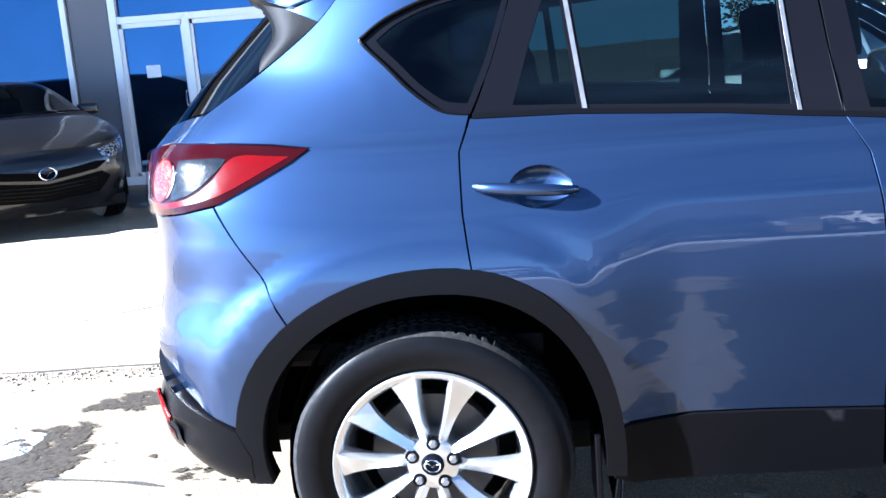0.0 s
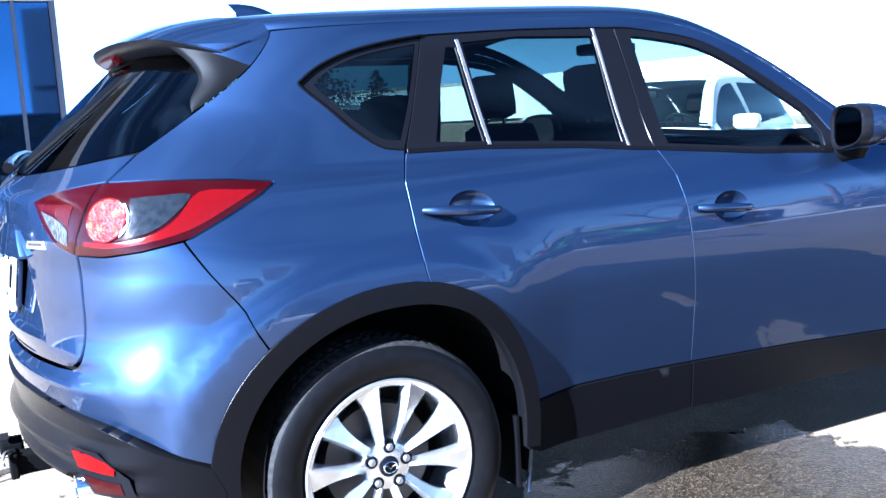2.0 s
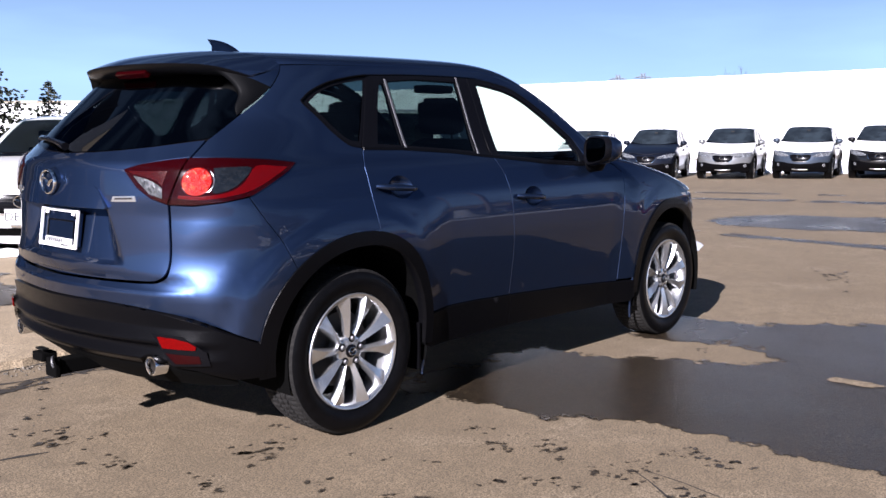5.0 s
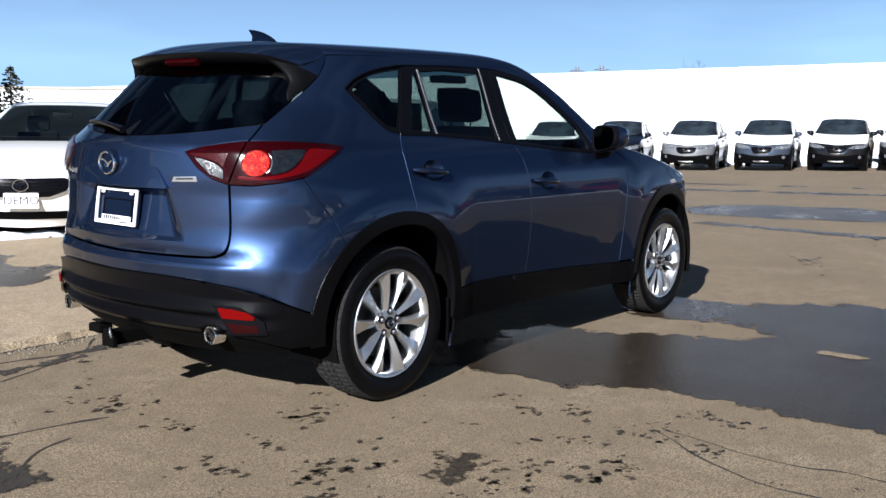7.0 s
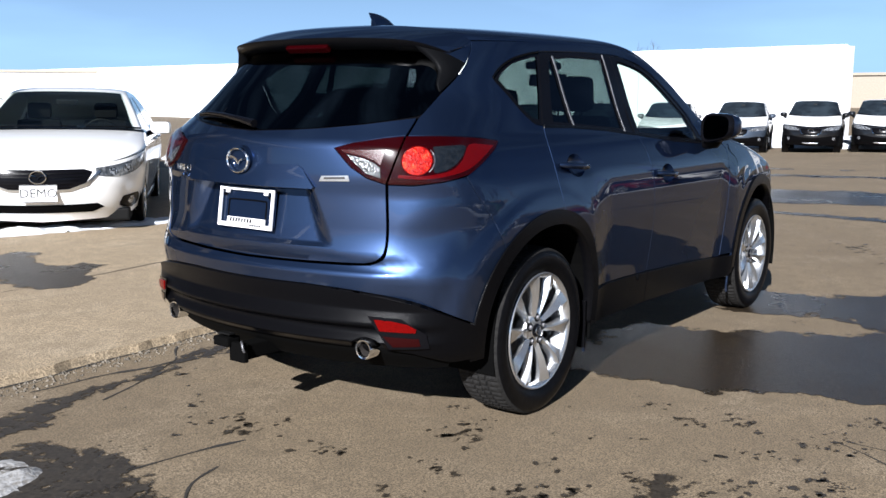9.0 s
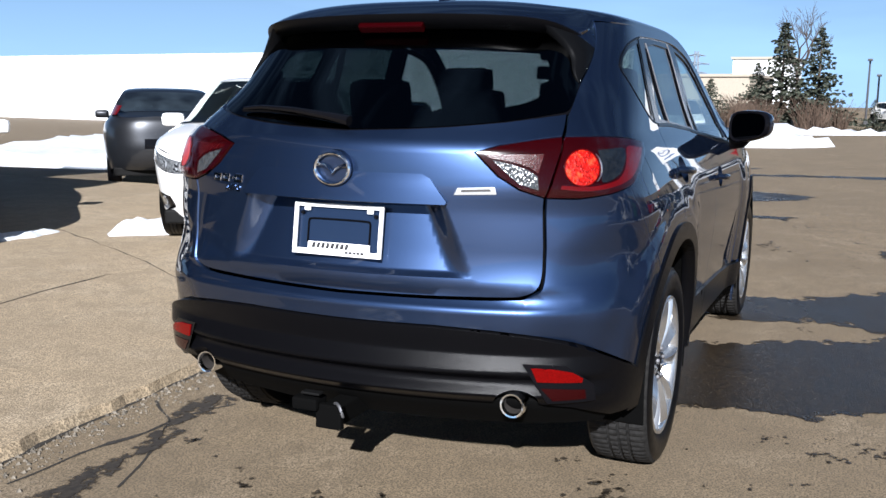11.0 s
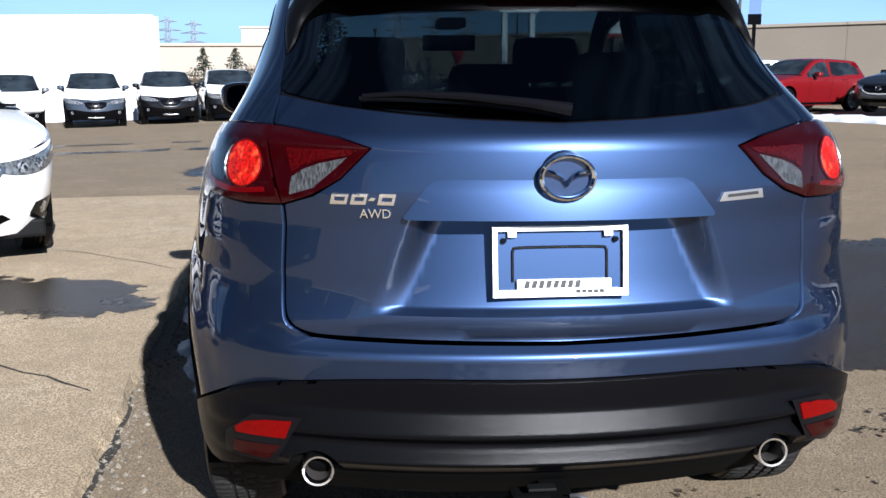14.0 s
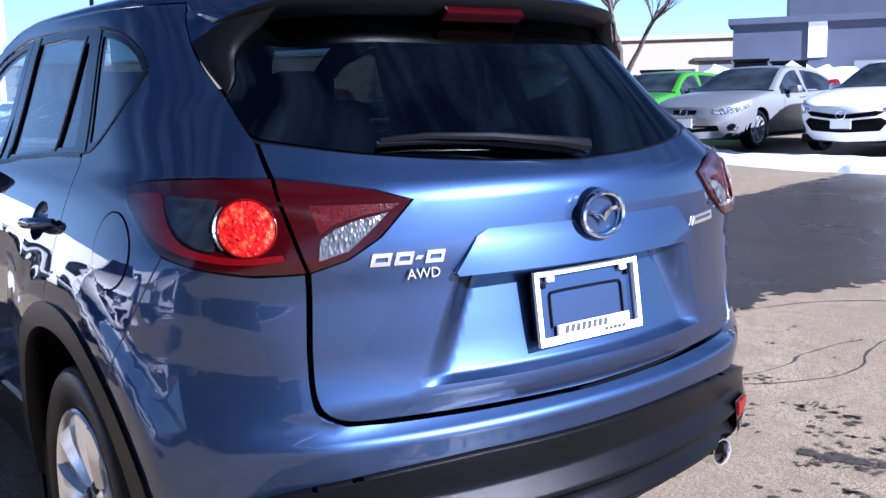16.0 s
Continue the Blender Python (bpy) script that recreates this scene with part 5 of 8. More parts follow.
    part("steering_wheel", bm, M_CABIN, car, smooth=True, m=pose(1.66, 0.37, 0.98, 0, -65, 0))
    bm = bmesh.new()
    box(bm, -0.015, 0.015, -0.12, 0.12, -0.035, 0.035, 0.012)
    part("inner_mirror", bm, M_CABIN, car, smooth=True, m=pose(1.50, 0, 1.44, 0, 10, 0))
    bm = bmesh.new()
    box(bm, 1.34, 1.56, -0.06, 0.06, 1.50, 1.545, 0.015)
    part("mirror_mount", bm, M_CABIN, car)
    bm = bmesh.new()
    box(bm, -0.60, 0.30, -0.62, 0.62, 0.55, 0.62, 0.02)
    part("load_floor", bm, M_CABIN, car)
    return car


hero = make_suv("blue metallic five-door sport utility car parked on tan lot", pose(0, 0, 0))


# ---------- ground ----------
def gz(x, y):
    """Level round the car; ahead the lot falls away to the left and rises to the parked cars on the right, and beyond it the ground climbs."""
    share = 1 - (1 - ease((x - 7.0) / 9.0)) * (1 - ease((-y - 5.0) / 6.0))
    tilt = -0.07 - 0.026 * max(-16.0, min(y, 16.0))
    far_ = ease((x - 46.0) / 12.0)
    return share * tilt * (1 - far_) - 0.61 * far_ + 0.055 * max(0.0, min(x, 86.0) - 58.0)


def stained(name, base, dark, pale, rough=0.85, scale=1.0):
    """Weathered lot surface: broad stains, patches of salt, coarse stone and fine sand."""
    m = mat(name, base, rough)
    grain(m, 0.55 * scale, 0.5, 0, 6, 0.42, 0.68, tint=dark)
    grain(m, 1.7 * scale, 0.5, 0, 8, 0.50, 0.72, tint=pale)
    grain(m, 4 * scale, 0.28, 0, 7, 0.50, 0.72)
    grain(m, 9 * scale, 0.34, 0.003, 7, 0.46, 0.7)
    grain(m, 45 * scale, 0.42, 0.002, 5, 0.48, 0.64)
    grain(m, 130 * scale, 0.62, 0.0018, 3, 0.46, 0.58)
    return m


M_LOT = stained("salted_asphalt", (0.2402, 0.1819, 0.1115), (0.1659, 0.123, 0.07436), (0.286, 0.2259, 0.1516))
M_SLAB = stained("pale_concrete", (0.4282, 0.3335, 0.2141), (0.3299, 0.2562, 0.165), (0.4774, 0.3931, 0.2773))
M_WET = mat("wet_asphalt", (0.0105, 0.0082, 0.0058), 0.30, 0, Specular_IOR_Level=0.12)
grain(M_WET, 1.1, 0.5, 0, 7, 0.45, 0.7, tint=(0.020, 0.0155, 0.011), rough=0.14)
grain(M_WET, 14, 0.45, 0, 6, 0.5, 0.7)
grain(M_WET, 130, 0.7, 0.003, 3, 0.52, 0.62, tint=(0.062, 0.045, 0.026))
M_WETSTAIN = grain(mat("damp_stain", (0.019, 0.0145, 0.0095), 0.5), 60, 0.5, 0.001, 4, tint=(0.045, 0.036, 0.025))


def ragged(m, scale, speckle=0.0, soft=0.10):
    """Frays a ground stain at its rim: the surface shows through where the noise is higher than the way from the rim."""
    nt = m.node_tree
    out, b = nt.nodes["Material Output"], nt.nodes["Principled BSDF"]
    at_ = nt.nodes.new("ShaderNodeAttribute")
    at_.attribute_name = "rim"
    co = nt.nodes.new("ShaderNodeTexCoord")
    no = nt.nodes.new("ShaderNodeTexNoise")
    no.inputs["Scale"].default_value, no.inputs["Detail"].default_value, no.inputs["Roughness"].default_value = scale, 7, 0.62
    nt.links.new(co.outputs["Object"], no.inputs["Vector"])
    sub_ = nt.nodes.new("ShaderNodeMath")
    sub_.operation = "MULTIPLY_ADD"
    sub_.inputs[1].default_value, sub_.inputs[2].default_value = -(1.7 + speckle), 0.42
    nt.links.new(no.outputs["Fac"], sub_.inputs[0])
    add = nt.nodes.new("ShaderNodeMath")
    nt.links.new(at_.outputs["Fac"], add.inputs[0])
    nt.links.new(sub_.outputs["Value"], add.inputs[1])
    rg = nt.nodes.new("ShaderNodeMapRange")
    rg.inputs["From Min"].default_value, rg.inputs["From Max"].default_value = 0.0, soft
    nt.links.new(add.outputs["Value"], rg.inputs["Value"])
    tr = nt.nodes.new("ShaderNodeBsdfTransparent")
    mix = nt.nodes.new("ShaderNodeMixShader")
    nt.links.new(rg.outputs["Result"], mix.inputs["Fac"])
    nt.links.new(tr.outputs["BSDF"], mix.inputs[1])
    nt.links.new(b.outputs["BSDF"], mix.inputs[2])
    nt.links.new(mix.outputs["Shader"], out.inputs["Surface"])
    return m


ragged(M_WET, 7)
ragged(M_WETSTAIN, 16, 0.45, 0.25)
M_CRACK = grain(mat("crack_dirt", (0.025, 0.021, 0.0165), 0.95), 40, 0.5, 0.002)
M_SNOW = grain(grain(mat("old_snow", (0.68, 0.7055, 0.748), 0.7, 0, Subsurface_Weight=0.0), 3, 0.25, 0.02, 8), 45, 0.12, 0.006, 4)
M_SLUSH = grain(grain(mat("grey_frozen_slush", (0.26, 0.275, 0.30), 0.45), 5, 0.6, 0.02, 8), 50, 0.4, 0.006, 4)
M_DIRTY_SNOW = grain(grain(mat("dirty_snow", (0.434, 0.434, 0.434), 0.7), 6, 0.6, 0.02, 8, tint=(0.14, 0.126, 0.105)), 60, 0.2, 0.005, 4)

xs = [-700, -200, -60, -30, -20] + [-14 + 1.5 * i for i in range(49)] + [60, 66, 72, 79, 86, 120, 300, 900]
ys = [-700, -200, -80, -40, -24] + [-20 + i for i in range(41)] + [40, 80, 200, 700]
verts = [(x, y, gz(x, y)) for x in xs for y in ys]
k = len(ys)
faces = [(i * k + j, (i + 1) * k + j, (i + 1) * k + j + 1, i * k + j + 1) for i in range(len(xs) - 1) for j in range(k - 1)]
tagged(mesh_part("ground", verts, faces, M_LOT, smooth=False), "tan salt-stained asphalt of an open car lot", "ground", kind="structure")


def blot(name, pts, material, label, category, lift=0.004, rough=0.06, h=0.25, kind="structure", seed=0, base=gz, steps=5, reach=0.16):
    """A flat patch lying on the ground, with a ragged outline."""
    line = smooth(list(pts) + [pts[0]], steps)[:-1]
    out = []
    for p in even(line, h * 0.25):
        v = Vector((p[0] * 2.3, p[1] * 2.3, seed * 7.7))
        w = Vector((p[0] * 9, p[1] * 9, seed * 3.1))
        out.append((p[0] + rough * (noise.noise(v) * 1.3 + 0.5 * noise.noise(w)), p[1] + rough * (noise.noise(v + Vector((31, 7, 0))) * 1.3 + 0.5 * noise.noise(w + Vector((3, 17, 0))))))
    uv, tris = filled(out, h)
    ob = mesh_part(name, [(x, y, base(x, y) + lift) for x, y in uv], [t for t in tris], material, smooth=False)
    b = np.array(out)
    rim = ob.data.attributes.new("rim", "FLOAT", "POINT")
    rim.data.foreach_set("value", [min(1.0, math.sqrt(np.min(((b - p) ** 2).sum(1))) / reach) for p in uv])
    return tagged(ob, label, category, kind=kind)


SLAB_Z = 0.045
# raised concrete apron beside the car, with its worn kerb edge
kerb = [(-30, 0.35), (-14, 0.85), (-6, 1.12), (-1, 1.27), (0.2, 1.34), (1.4, 1.42), (3.3, 1.5), (6.0, 1.56), (7.0, 1.62), (7.35, 1.85), (7.4, 2.4), (7.2, 4.0), (7.6, 8.0)]
edge_line = []
for a, b in zip(kerb, kerb[1:]):
    n = max(1, int(math.dist(a, b) / 0.05)) if -3 < a[0] < 8 else 12
    for i in range(n):
        x, y = a[0] + (b[0] - a[0]) * i / n, a[1] + (b[1] - a[1]) * i / n
        edge_line.append((x, y + 0.03 * noise.noise(Vector((x * 2.1, y * 2.1, 0))) + 0.012 * noise.noise(Vector((x * 9, y * 9, 1))) + 0.006 * noise.noise(Vector((x * 31, y * 31, 1)))))
outline = edge_line + [(7.6, 8.0), (7.6, 30), (-30, 30)]
uv, tris = filled(outline, 1.2)
vs = [(x, y, SLAB_Z) for x, y in uv]
fs = list(tris)
for (a, b) in zip(edge_line, edge_line[1:]):
    s = len(vs)
    da, db = (0.03 * abs(noise.noise(Vector((p[0] * 3, p[1] * 3, 5)))) for p in (a, b))
    vs += [(a[0], a[1], SLAB_Z), (b[0], b[1], SLAB_Z), (b[0], b[1] - 0.02 - db, -0.01), (a[0], a[1] - 0.02 - da, -0.01)]
    fs.append((s, s + 3, s + 2, s + 1))
tagged(mesh_part("pavement", vs, fs, M_SLAB, smooth=False), "pale concrete apron with a worn broken kerb edge", "pavement", kind="structure")


def slab(x, y):
    return SLAB_Z


# loose gravel in the gutter along the kerb
rg_ = random.Random(21)
verts, faces = [], []
for i in range(2600):
    x = rg_.uniform(-3.2, 3.6)
    ky = 1.27 + 0.07 * (x + 1) * (1 if x < 1.5 else 0.6)
    y = ky - abs(rg_.gauss(0, 0.085)) - 0.03
    r = 0.003 + 0.009 * rg_.random() ** 3
    s_ = len(verts)
    for dx, dy, dz in ((1, 0, 0), (0, 1, 0), (-1, 0, 0), (0, -1, 0), (0.2, 0.1, 0.9)):
        verts.append((x + r * dx * rg_.uniform(0.7, 1.4), y + r * dy * rg_.uniform(0.7, 1.4), r * dz + 0.001))
    faces += [(s_, s_ + 1, s_ + 4), (s_ + 1, s_ + 2, s_ + 4), (s_ + 2, s_ + 3, s_ + 4), (s_ + 3, s_, s_ + 4)]
M_GRAVEL = grain(mat("mixed_gravel", (0.18, 0.155, 0.12), 0.9), 35, 0.7, 0, 2)
tagged(mesh_part("kerb_gravel", verts, faces, M_GRAVEL, smooth=False), "loose pale gravel lying along the kerb", "gravel", kind="stuff")

# wet patches
blot("wet_patch", [(0.1, -0.3), (0.57, -0.72), (0.64, -1.07), (0.62, -1.29), (0.66, -1.57), (0.77, -1.77), (0.86, -2.02), (0.88, -2.3), (0.90, -2.69), (1.14, -3.4), (1.24, -4.1), (1.0, -4.8), (1.0, -6.6), (2.2, -8.2), (3.2, -10.4), (4.75, -11.2), (5.0, -8.9), (4.75, -6.5), (4.45, -4.2),
                   (4.1, -2.0), (3.68, -1.34), (3.42, -0.75), (3.3, -0.3), (2.62, -0.45), (2.46, -0.72), (2.48, -1.05), (2.50, -1.36), (2.44, -1.48), (2.37, -1.48), (2.26, -1.2), (2.08, -0.85), (1.8, -0.3)], M_WET, "dark wet asphalt drying at a ragged edge", "wet asphalt", 0.004, 0.06, 0.3, seed=1, steps=4)
M_DRY = stained("dried_asphalt", (0.2402, 0.1819, 0.1115), (0.1659, 0.123, 0.07436), (0.286, 0.2259, 0.1516))
ragged(M_DRY, 9)
blot("dry_patch", [(2.20, -2.02), (2.34, -2.05), (2.37, -2.2), (2.32, -2.34), (2.22, -2.26)], M_DRY, "small dried island within the wet asphalt", "dry asphalt", 0.0065, 0.03, 0.05, seed=77, reach=0.06)
for i, pts in enumerate((
        [(7.45, 2.4), (7.35, 0.0), (7.25, -1.6), (6.9, -4.5), (6.4, -9), (6.75, -9), (7.25, -4.5), (7.65, -1.4), (7.75, 0.2), (7.8, 2.6)],
        [(8.2, 3.0), (8.1, 0.0), (7.9, -2.0), (7.5, -6), (7.0, -11), (7.4, -11), (8.0, -6), (8.45, -1.6), (8.75, 0.5), (8.7, 3.0)],
        [(9.4, 2.4), (9.6, 0.9), (10.4, -0.4), (11.6, -1.2), (12.9, 0.6), (12.4, 2.4), (11.0, 3.0), (10.2, 2.6)],
        [(15.6, 9), (16.2, 4), (16.0, -1), (15.0, -7), (15.6, -7), (16.9, -1), (17.0, 4), (16.6, 9)],
        [(18.2, 8), (18.6, 3), (18.2, -3), (18.6, -3), (19.2, 3), (18.8, 8)],
        [(25, -2), (24, -6), (26, -7), (27, -4)])):
    blot("wet_patch", pts, M_WET, "thin wet streak across the tan lot", "wet asphalt", 0.004, 0.12, 0.4, seed=i + 3)
for i, pts in enumerate((
        [(1.95, 1.85), (2.15, 1.56), (2.9, 1.55), (3.1, 1.9), (3.4, 2.6), (3.2, 3.4), (2.4, 3.2), (2.1, 2.5)],
        [(-0.3, 3.1), (0.4, 2.85), (1.0, 3.4), (1.6, 3.5), (1.4, 3.9), (0.7, 3.75), (0.9, 4.6), (0.2, 4.4)],
        [(-7.0, 7.2), (-2.5, 6.2), (-2.0, 7.4), (-6.5, 8.4)])):
    blot("puddle", pts, M_WET, "shallow meltwater puddle on the concrete apron", "puddle", 0.003, 0.08, 0.3, seed=i + 20, base=slab)

# damp footprints, stains and cracks
rnd = random.Random(4)
spots = [(-0.88, 0.01, 0.075), (-0.77, -0.13, 0.04), (-0.96, 0.11, 0.04), (-0.89, -0.45, 0.07), (-0.45, -0.78, 0.075), (-0.28, -0.74, 0.035), (-0.76, -0.87, 0.045), (-1.13, -0.94, 0.085), (-0.86, -1.28, 0.07), (-0.76, -1.34, 0.09), (-0.66, -1.40, 0.07),
         (0.39, -1.22, 0.04), (0.29, -1.43, 0.055), (0.43, -1.5, 0.05), (0.39, -1.64, 0.06), (0.32, -1.97, 0.065), (0.45, -2.04, 0.045), (-0.02, -1.69, 0.045), (0.09, -1.83, 0.045), (0.70, -2.05, 0.055), (0.72, -2.24, 0.055), (0.31, -2.28, 0.05),
         (-0.50, -1.58, 0.05), (-0.43, -1.75, 0.07), (-0.28, -1.83, 0.05), (-0.2, -2.09, 0.075), (-0.06, -2.09, 0.045), (-0.57, -1.86, 0.05), (-0.7, -1.8, 0.04), (-1.01, -1.44, 0.08)]
spots += [(x, y, r) for x, y, r in spots]
for i in range(50):
    u = rnd.random()
    spots.append((0.15 + rnd.gauss(0, 0.5) - 0.15 * u, -1.0 - 2.4 * u + rnd.gauss(0, 0.18), 0.02 + 0.03 * rnd.random() ** 2))
for i in range(90):
    spots.append((rnd.uniform(-2.6, 6.5), rnd.uniform(-3.4, 1.1), 0.02 + 0.05 * rnd.random() ** 3))
for i in range(40):
    spots.append((rnd.uniform(4.2, 9), rnd.uniform(-4, 0.5), 0.03 + 0.08 * rnd.random() ** 2))
verts, faces = [], []
for cx, cy, cr in spots:
    st, an = rnd.uniform(1.0, 2.2), rnd.uniform(0, 3.14)
    for _ in range(rnd.randint(4, 12)):
        u, v = rnd.gauss(0, cr * 0.8 * st), rnd.gauss(0, cr * 0.8 / st)
        x, y, r = cx + u * math.cos(an) - v * math.sin(an), cy + u * math.sin(an) + v * math.cos(an), cr * rnd.uniform(0.12, 0.5)
        n, s = 11, len(verts)
        verts.append((x, y, gz(x, y) + 0.003))
        for j in range(n):
            a = 2 * math.pi * j / n
            rr = r * (0.5 + 0.8 * rnd.random())
            verts.append((x + rr * math.cos(a) * 1.25, y + rr * math.sin(a), gz(x, y) + 0.003))
        faces += [(s, s + 1 + j, s + 1 + (j + 1) % n) for j in range(n)]
marks = mesh_part("damp_marks", verts, faces, M_WETSTAIN, smooth=False)
marks.data.attributes.new("rim", "FLOAT", "POINT").data.foreach_set("value", [1.0 if i % 12 == 0 else 0.45 for i in range(len(verts))])
tagged(marks, "scattered damp footprints and dark stains on asphalt", "stain", kind="stuff")
for i, pts in enumerate((
        [(-0.55, -0.75), (-0.3, -0.68), (-0.28, -0.85), (-0.5, -0.9)], [(-1.5, 0.92), (-0.95, 1.0), (-0.5, 1.08), (-0.1, 1.12), (0.0, 0.84), (-0.3, 0.80), (-0.65, 0.78), (-0.9, 0.74), (-1.2, 0.68), (-1.7, 0.5), (-1.75, 0.72)], [(-1.5, 0.5), (-1.35, 0.15), (-1.5, -0.25), (-1.5, -0.7), (-1.95, -0.6), (-2.2, -0.1), (-2.0, 0.4)],
        [(-1.9, -0.05), (-1.5, -0.1), (-1.45, -0.35), (-1.8, -0.4)], [(-0.7, -1.55), (-0.35, -1.5), (-0.3, -1.8), (-0.65, -1.75)], [(-2.9, 0.35), (-2.2, 0.15), (-2.0, -0.3), (-2.5, -0.55), (-3.1, -0.2)],
        [(5.4, -1.7), (6.0, -1.6), (6.1, -1.9), (5.5, -1.95)])):
    blot("stain", pts, M_WETSTAIN, "dark damp stain on the tan asphalt", "stain", 0.0032 + 0.0003 * i, 0.09, 0.08, seed=i + 40, reach=0.11)


def crack(pts, width, base=gz, seed=0):
    line = smooth(pts, 8)
    verts, faces = [], []
    for i, (x, y) in enumerate(line):
        a, b = line[max(i - 1, 0)], line[min(i + 1, len(line) - 1)]
        d = Vector((b[0] - a[0], b[1] - a[1])).normalized()
        w = width * (0.35 + abs(noise.noise(Vector((x * 5, y * 5, seed)))) * 1.8)
        jx, jy = 0.035 * noise.noise(Vector((x * 4, y * 4, seed + 9))), 0.035 * noise.noise(Vector((x * 4, y * 4, seed + 19)))
        for sg in (-1, 1):
            px, py = x + jx - sg * d.y * w, y + jy + sg * d.x * w
            verts.append((px, py, base(px, py) + 0.0025))
    faces = [(2 * i, 2 * i + 1, 2 * i + 3, 2 * i + 2) for i in range(len(line) - 1)]
    tagged(mesh_part("ground_crack", verts, faces, M_CRACK, smooth=False), "dark ragged crack in the lot surface", "crack", kind="structure")


for i, (pts, w) in enumerate((
        ([(-1.05, 0.72), (-0.7, 0.85), (-0.45, 1.0), (-0.25, 1.22)], 0.008), ([(-1.85, 0.05), (-1.52, -0.03), (-1.29, -0.09), (-0.99, -0.16)], 0.010), ([(-1.95, -0.75), (-1.76, -0.61), (-1.49, -0.4), (-1.25, -0.28)], 0.010),
        ([(-1.2, 1.08), (-0.98, 1.06), (-0.46, 0.98), (-0.12, 0.89)], 0.012), ([(0.44, -2.05), (0.4, -2.32), (0.37, -2.49), (0.38, -2.64), (0.45, -2.82), (0.4, -3.3)], 0.006), ([(0.4, -2.0), (0.1, -2.6), (0.3, -3.4), (-0.2, -4.2)], 0.006), ([(2.2, -3.0), (3.2, -3.4), (4.4, -2.9), (6, -3.1)], 0.007),
        ([(-4, 2.2), (-6, 0.2), (-7, -3)], 0.01), ([(0.6, -4.4), (1.0, -4.1), (1.25, -3.4)], 0.008), ([(-8, 1.02), (-4, 1.15), (-1.2, 1.24), (0.4, 1.33), (1.2, 1.385)], 0.022))):
    crack(pts, w, seed=i)
for i, (pts, w) in enumerate((([(0.9, 1.5), (1.6, 2.4), (2.4, 3.6), (3.4, 5.4)], 0.006), ([(-3.0, 1.3), (-1.5, 2.6), (0.2, 4.4)], 0.006), ([(3.4, 1.6), (4.2, 2.6), (4.4, 4.0)], 0.006), ([(-6, 2.6), (-2, 2.9), (1.8, 3.3)], 0.005))):
    crack(pts, w, base=slab, seed=i + 30)


def snow_heap(pts, height, label, material=None, h=0.09, seed=0, base=gz, rough=0.5):
    """A lumpy heap of snow over an outline."""
    line = smooth(list(pts) + [pts[0]], 5)[:-1]
    line = [(x + 0.06 * noise.noise(Vector((x * 5, y * 5, seed))), y + 0.06 * noise.noise(Vector((x * 5, y * 5, seed + 5)))) for x, y in even(line, h)]
    uv, tris = filled(line, h)
    b = np.array(line)
    vs = []
    for x, y in uv:
        d = math.sqrt(np.min(((b - (x, y)) ** 2).sum(1)))
        t = min(1, d / max(0.12, height * 1.6))
        lump = 1 + rough * (noise.noise(Vector((x * 6, y * 6, seed))) + 0.6 * noise.noise(Vector((x * 17, y * 17, seed))))
        vs.append((x, y, base(x, y) - 0.005 + height * math.sin(t * math.pi / 2) * lump))
    return tagged(mesh_part("snow_heap", vs, list(tris), material or M_SNOW), label, "snow", kind="stuff")


snow_heap([(0.75, 1.0), (1.05, 1.16), (1.4, 1.22), (1.75, 1.32), (1.9, 1.12), (1.6, 0.96), (1.1, 0.9)], 0.035, "crusted grey snow lying along the kerb", M_SLUSH, seed=1, h=0.035, rough=0.9)
snow_heap([(1.95, 1.06), (2.1, 1.33), (2.5, 1.40), (2.95, 1.40), (3.0, 1.2), (2.7, 1.0), (2.3, 0.93)], 0.05, "crusted grey snow lying along the kerb", M_SLUSH, seed=3, h=0.035, rough=0.9)
snow_heap([(3.05, 1.05), (3.12, 1.38), (3.42, 1.44), (3.5, 1.2), (3.3, 0.95)], 0.03, "thin melting snow beside the kerb", M_SLUSH, seed=4, h=0.035, rough=0.9)
snow_heap([(5.6, 1.15), (6.0, 0.92), (6.7, 0.95), (7.2, 1.15), (7.0, 1.45), (6.3, 1.45)], 0.045, "lumpy white snow against the kerb end", seed=2, h=0.06, rough=0.9)
snow_heap([(-3.5, 4.45), (-3.0, 4.75), (-2.7, 5.15), (-3.0, 5.05), (-3.3, 4.75)], 0.04, "small snow heap by a car's wheel", seed=8, base=slab)
snow_heap([(-2.1, 0.45), (-1.7, 0.42), (-1.62, 0.22), (-1.78, 0.06), (-2.15, 0.1)], 0.03, "melting dirty snow patch on the lot", M_DIRTY_SNOW, 0.03, 9, rough=1.1)
snow_heap([(1.0, 5.45), (2.9, 5.1), (3.1, 5.35), (1.2, 5.75)], 0.05, "thin line of snow before parked cars", h=0.04, seed=10, base=slab)
snow_heap([(3.2, 4.6), (3.6, 4.2), (4.1, 4.3), (3.9, 5.0)], 0.08, "small snow heap beside a white car", h=0.04, seed=11, base=slab)
snow_heap([(50, -4.3), (44, -5.5), (27.4, -8.2), (16, -11.6), (12.3, -12.6), (7.2, -10.9), (4.2, -10.6), (0, -11.4), (0, -13), (5, -12.2), (8, -12.3), (12, -14.4), (16, -13.2), (27, -9.6), (44, -6.9), (50, -5.6)], 0.10, "long low snow bank in front of parked cars", seed=5, h=0.3)
snow_heap([(32, 9), (31, 4), (30.5, 0.5), (33, 0), (35, 12), (34, 20), (31.5, 18)], 0.35, "snow bank behind a row of parked cars", seed=6, h=0.5)
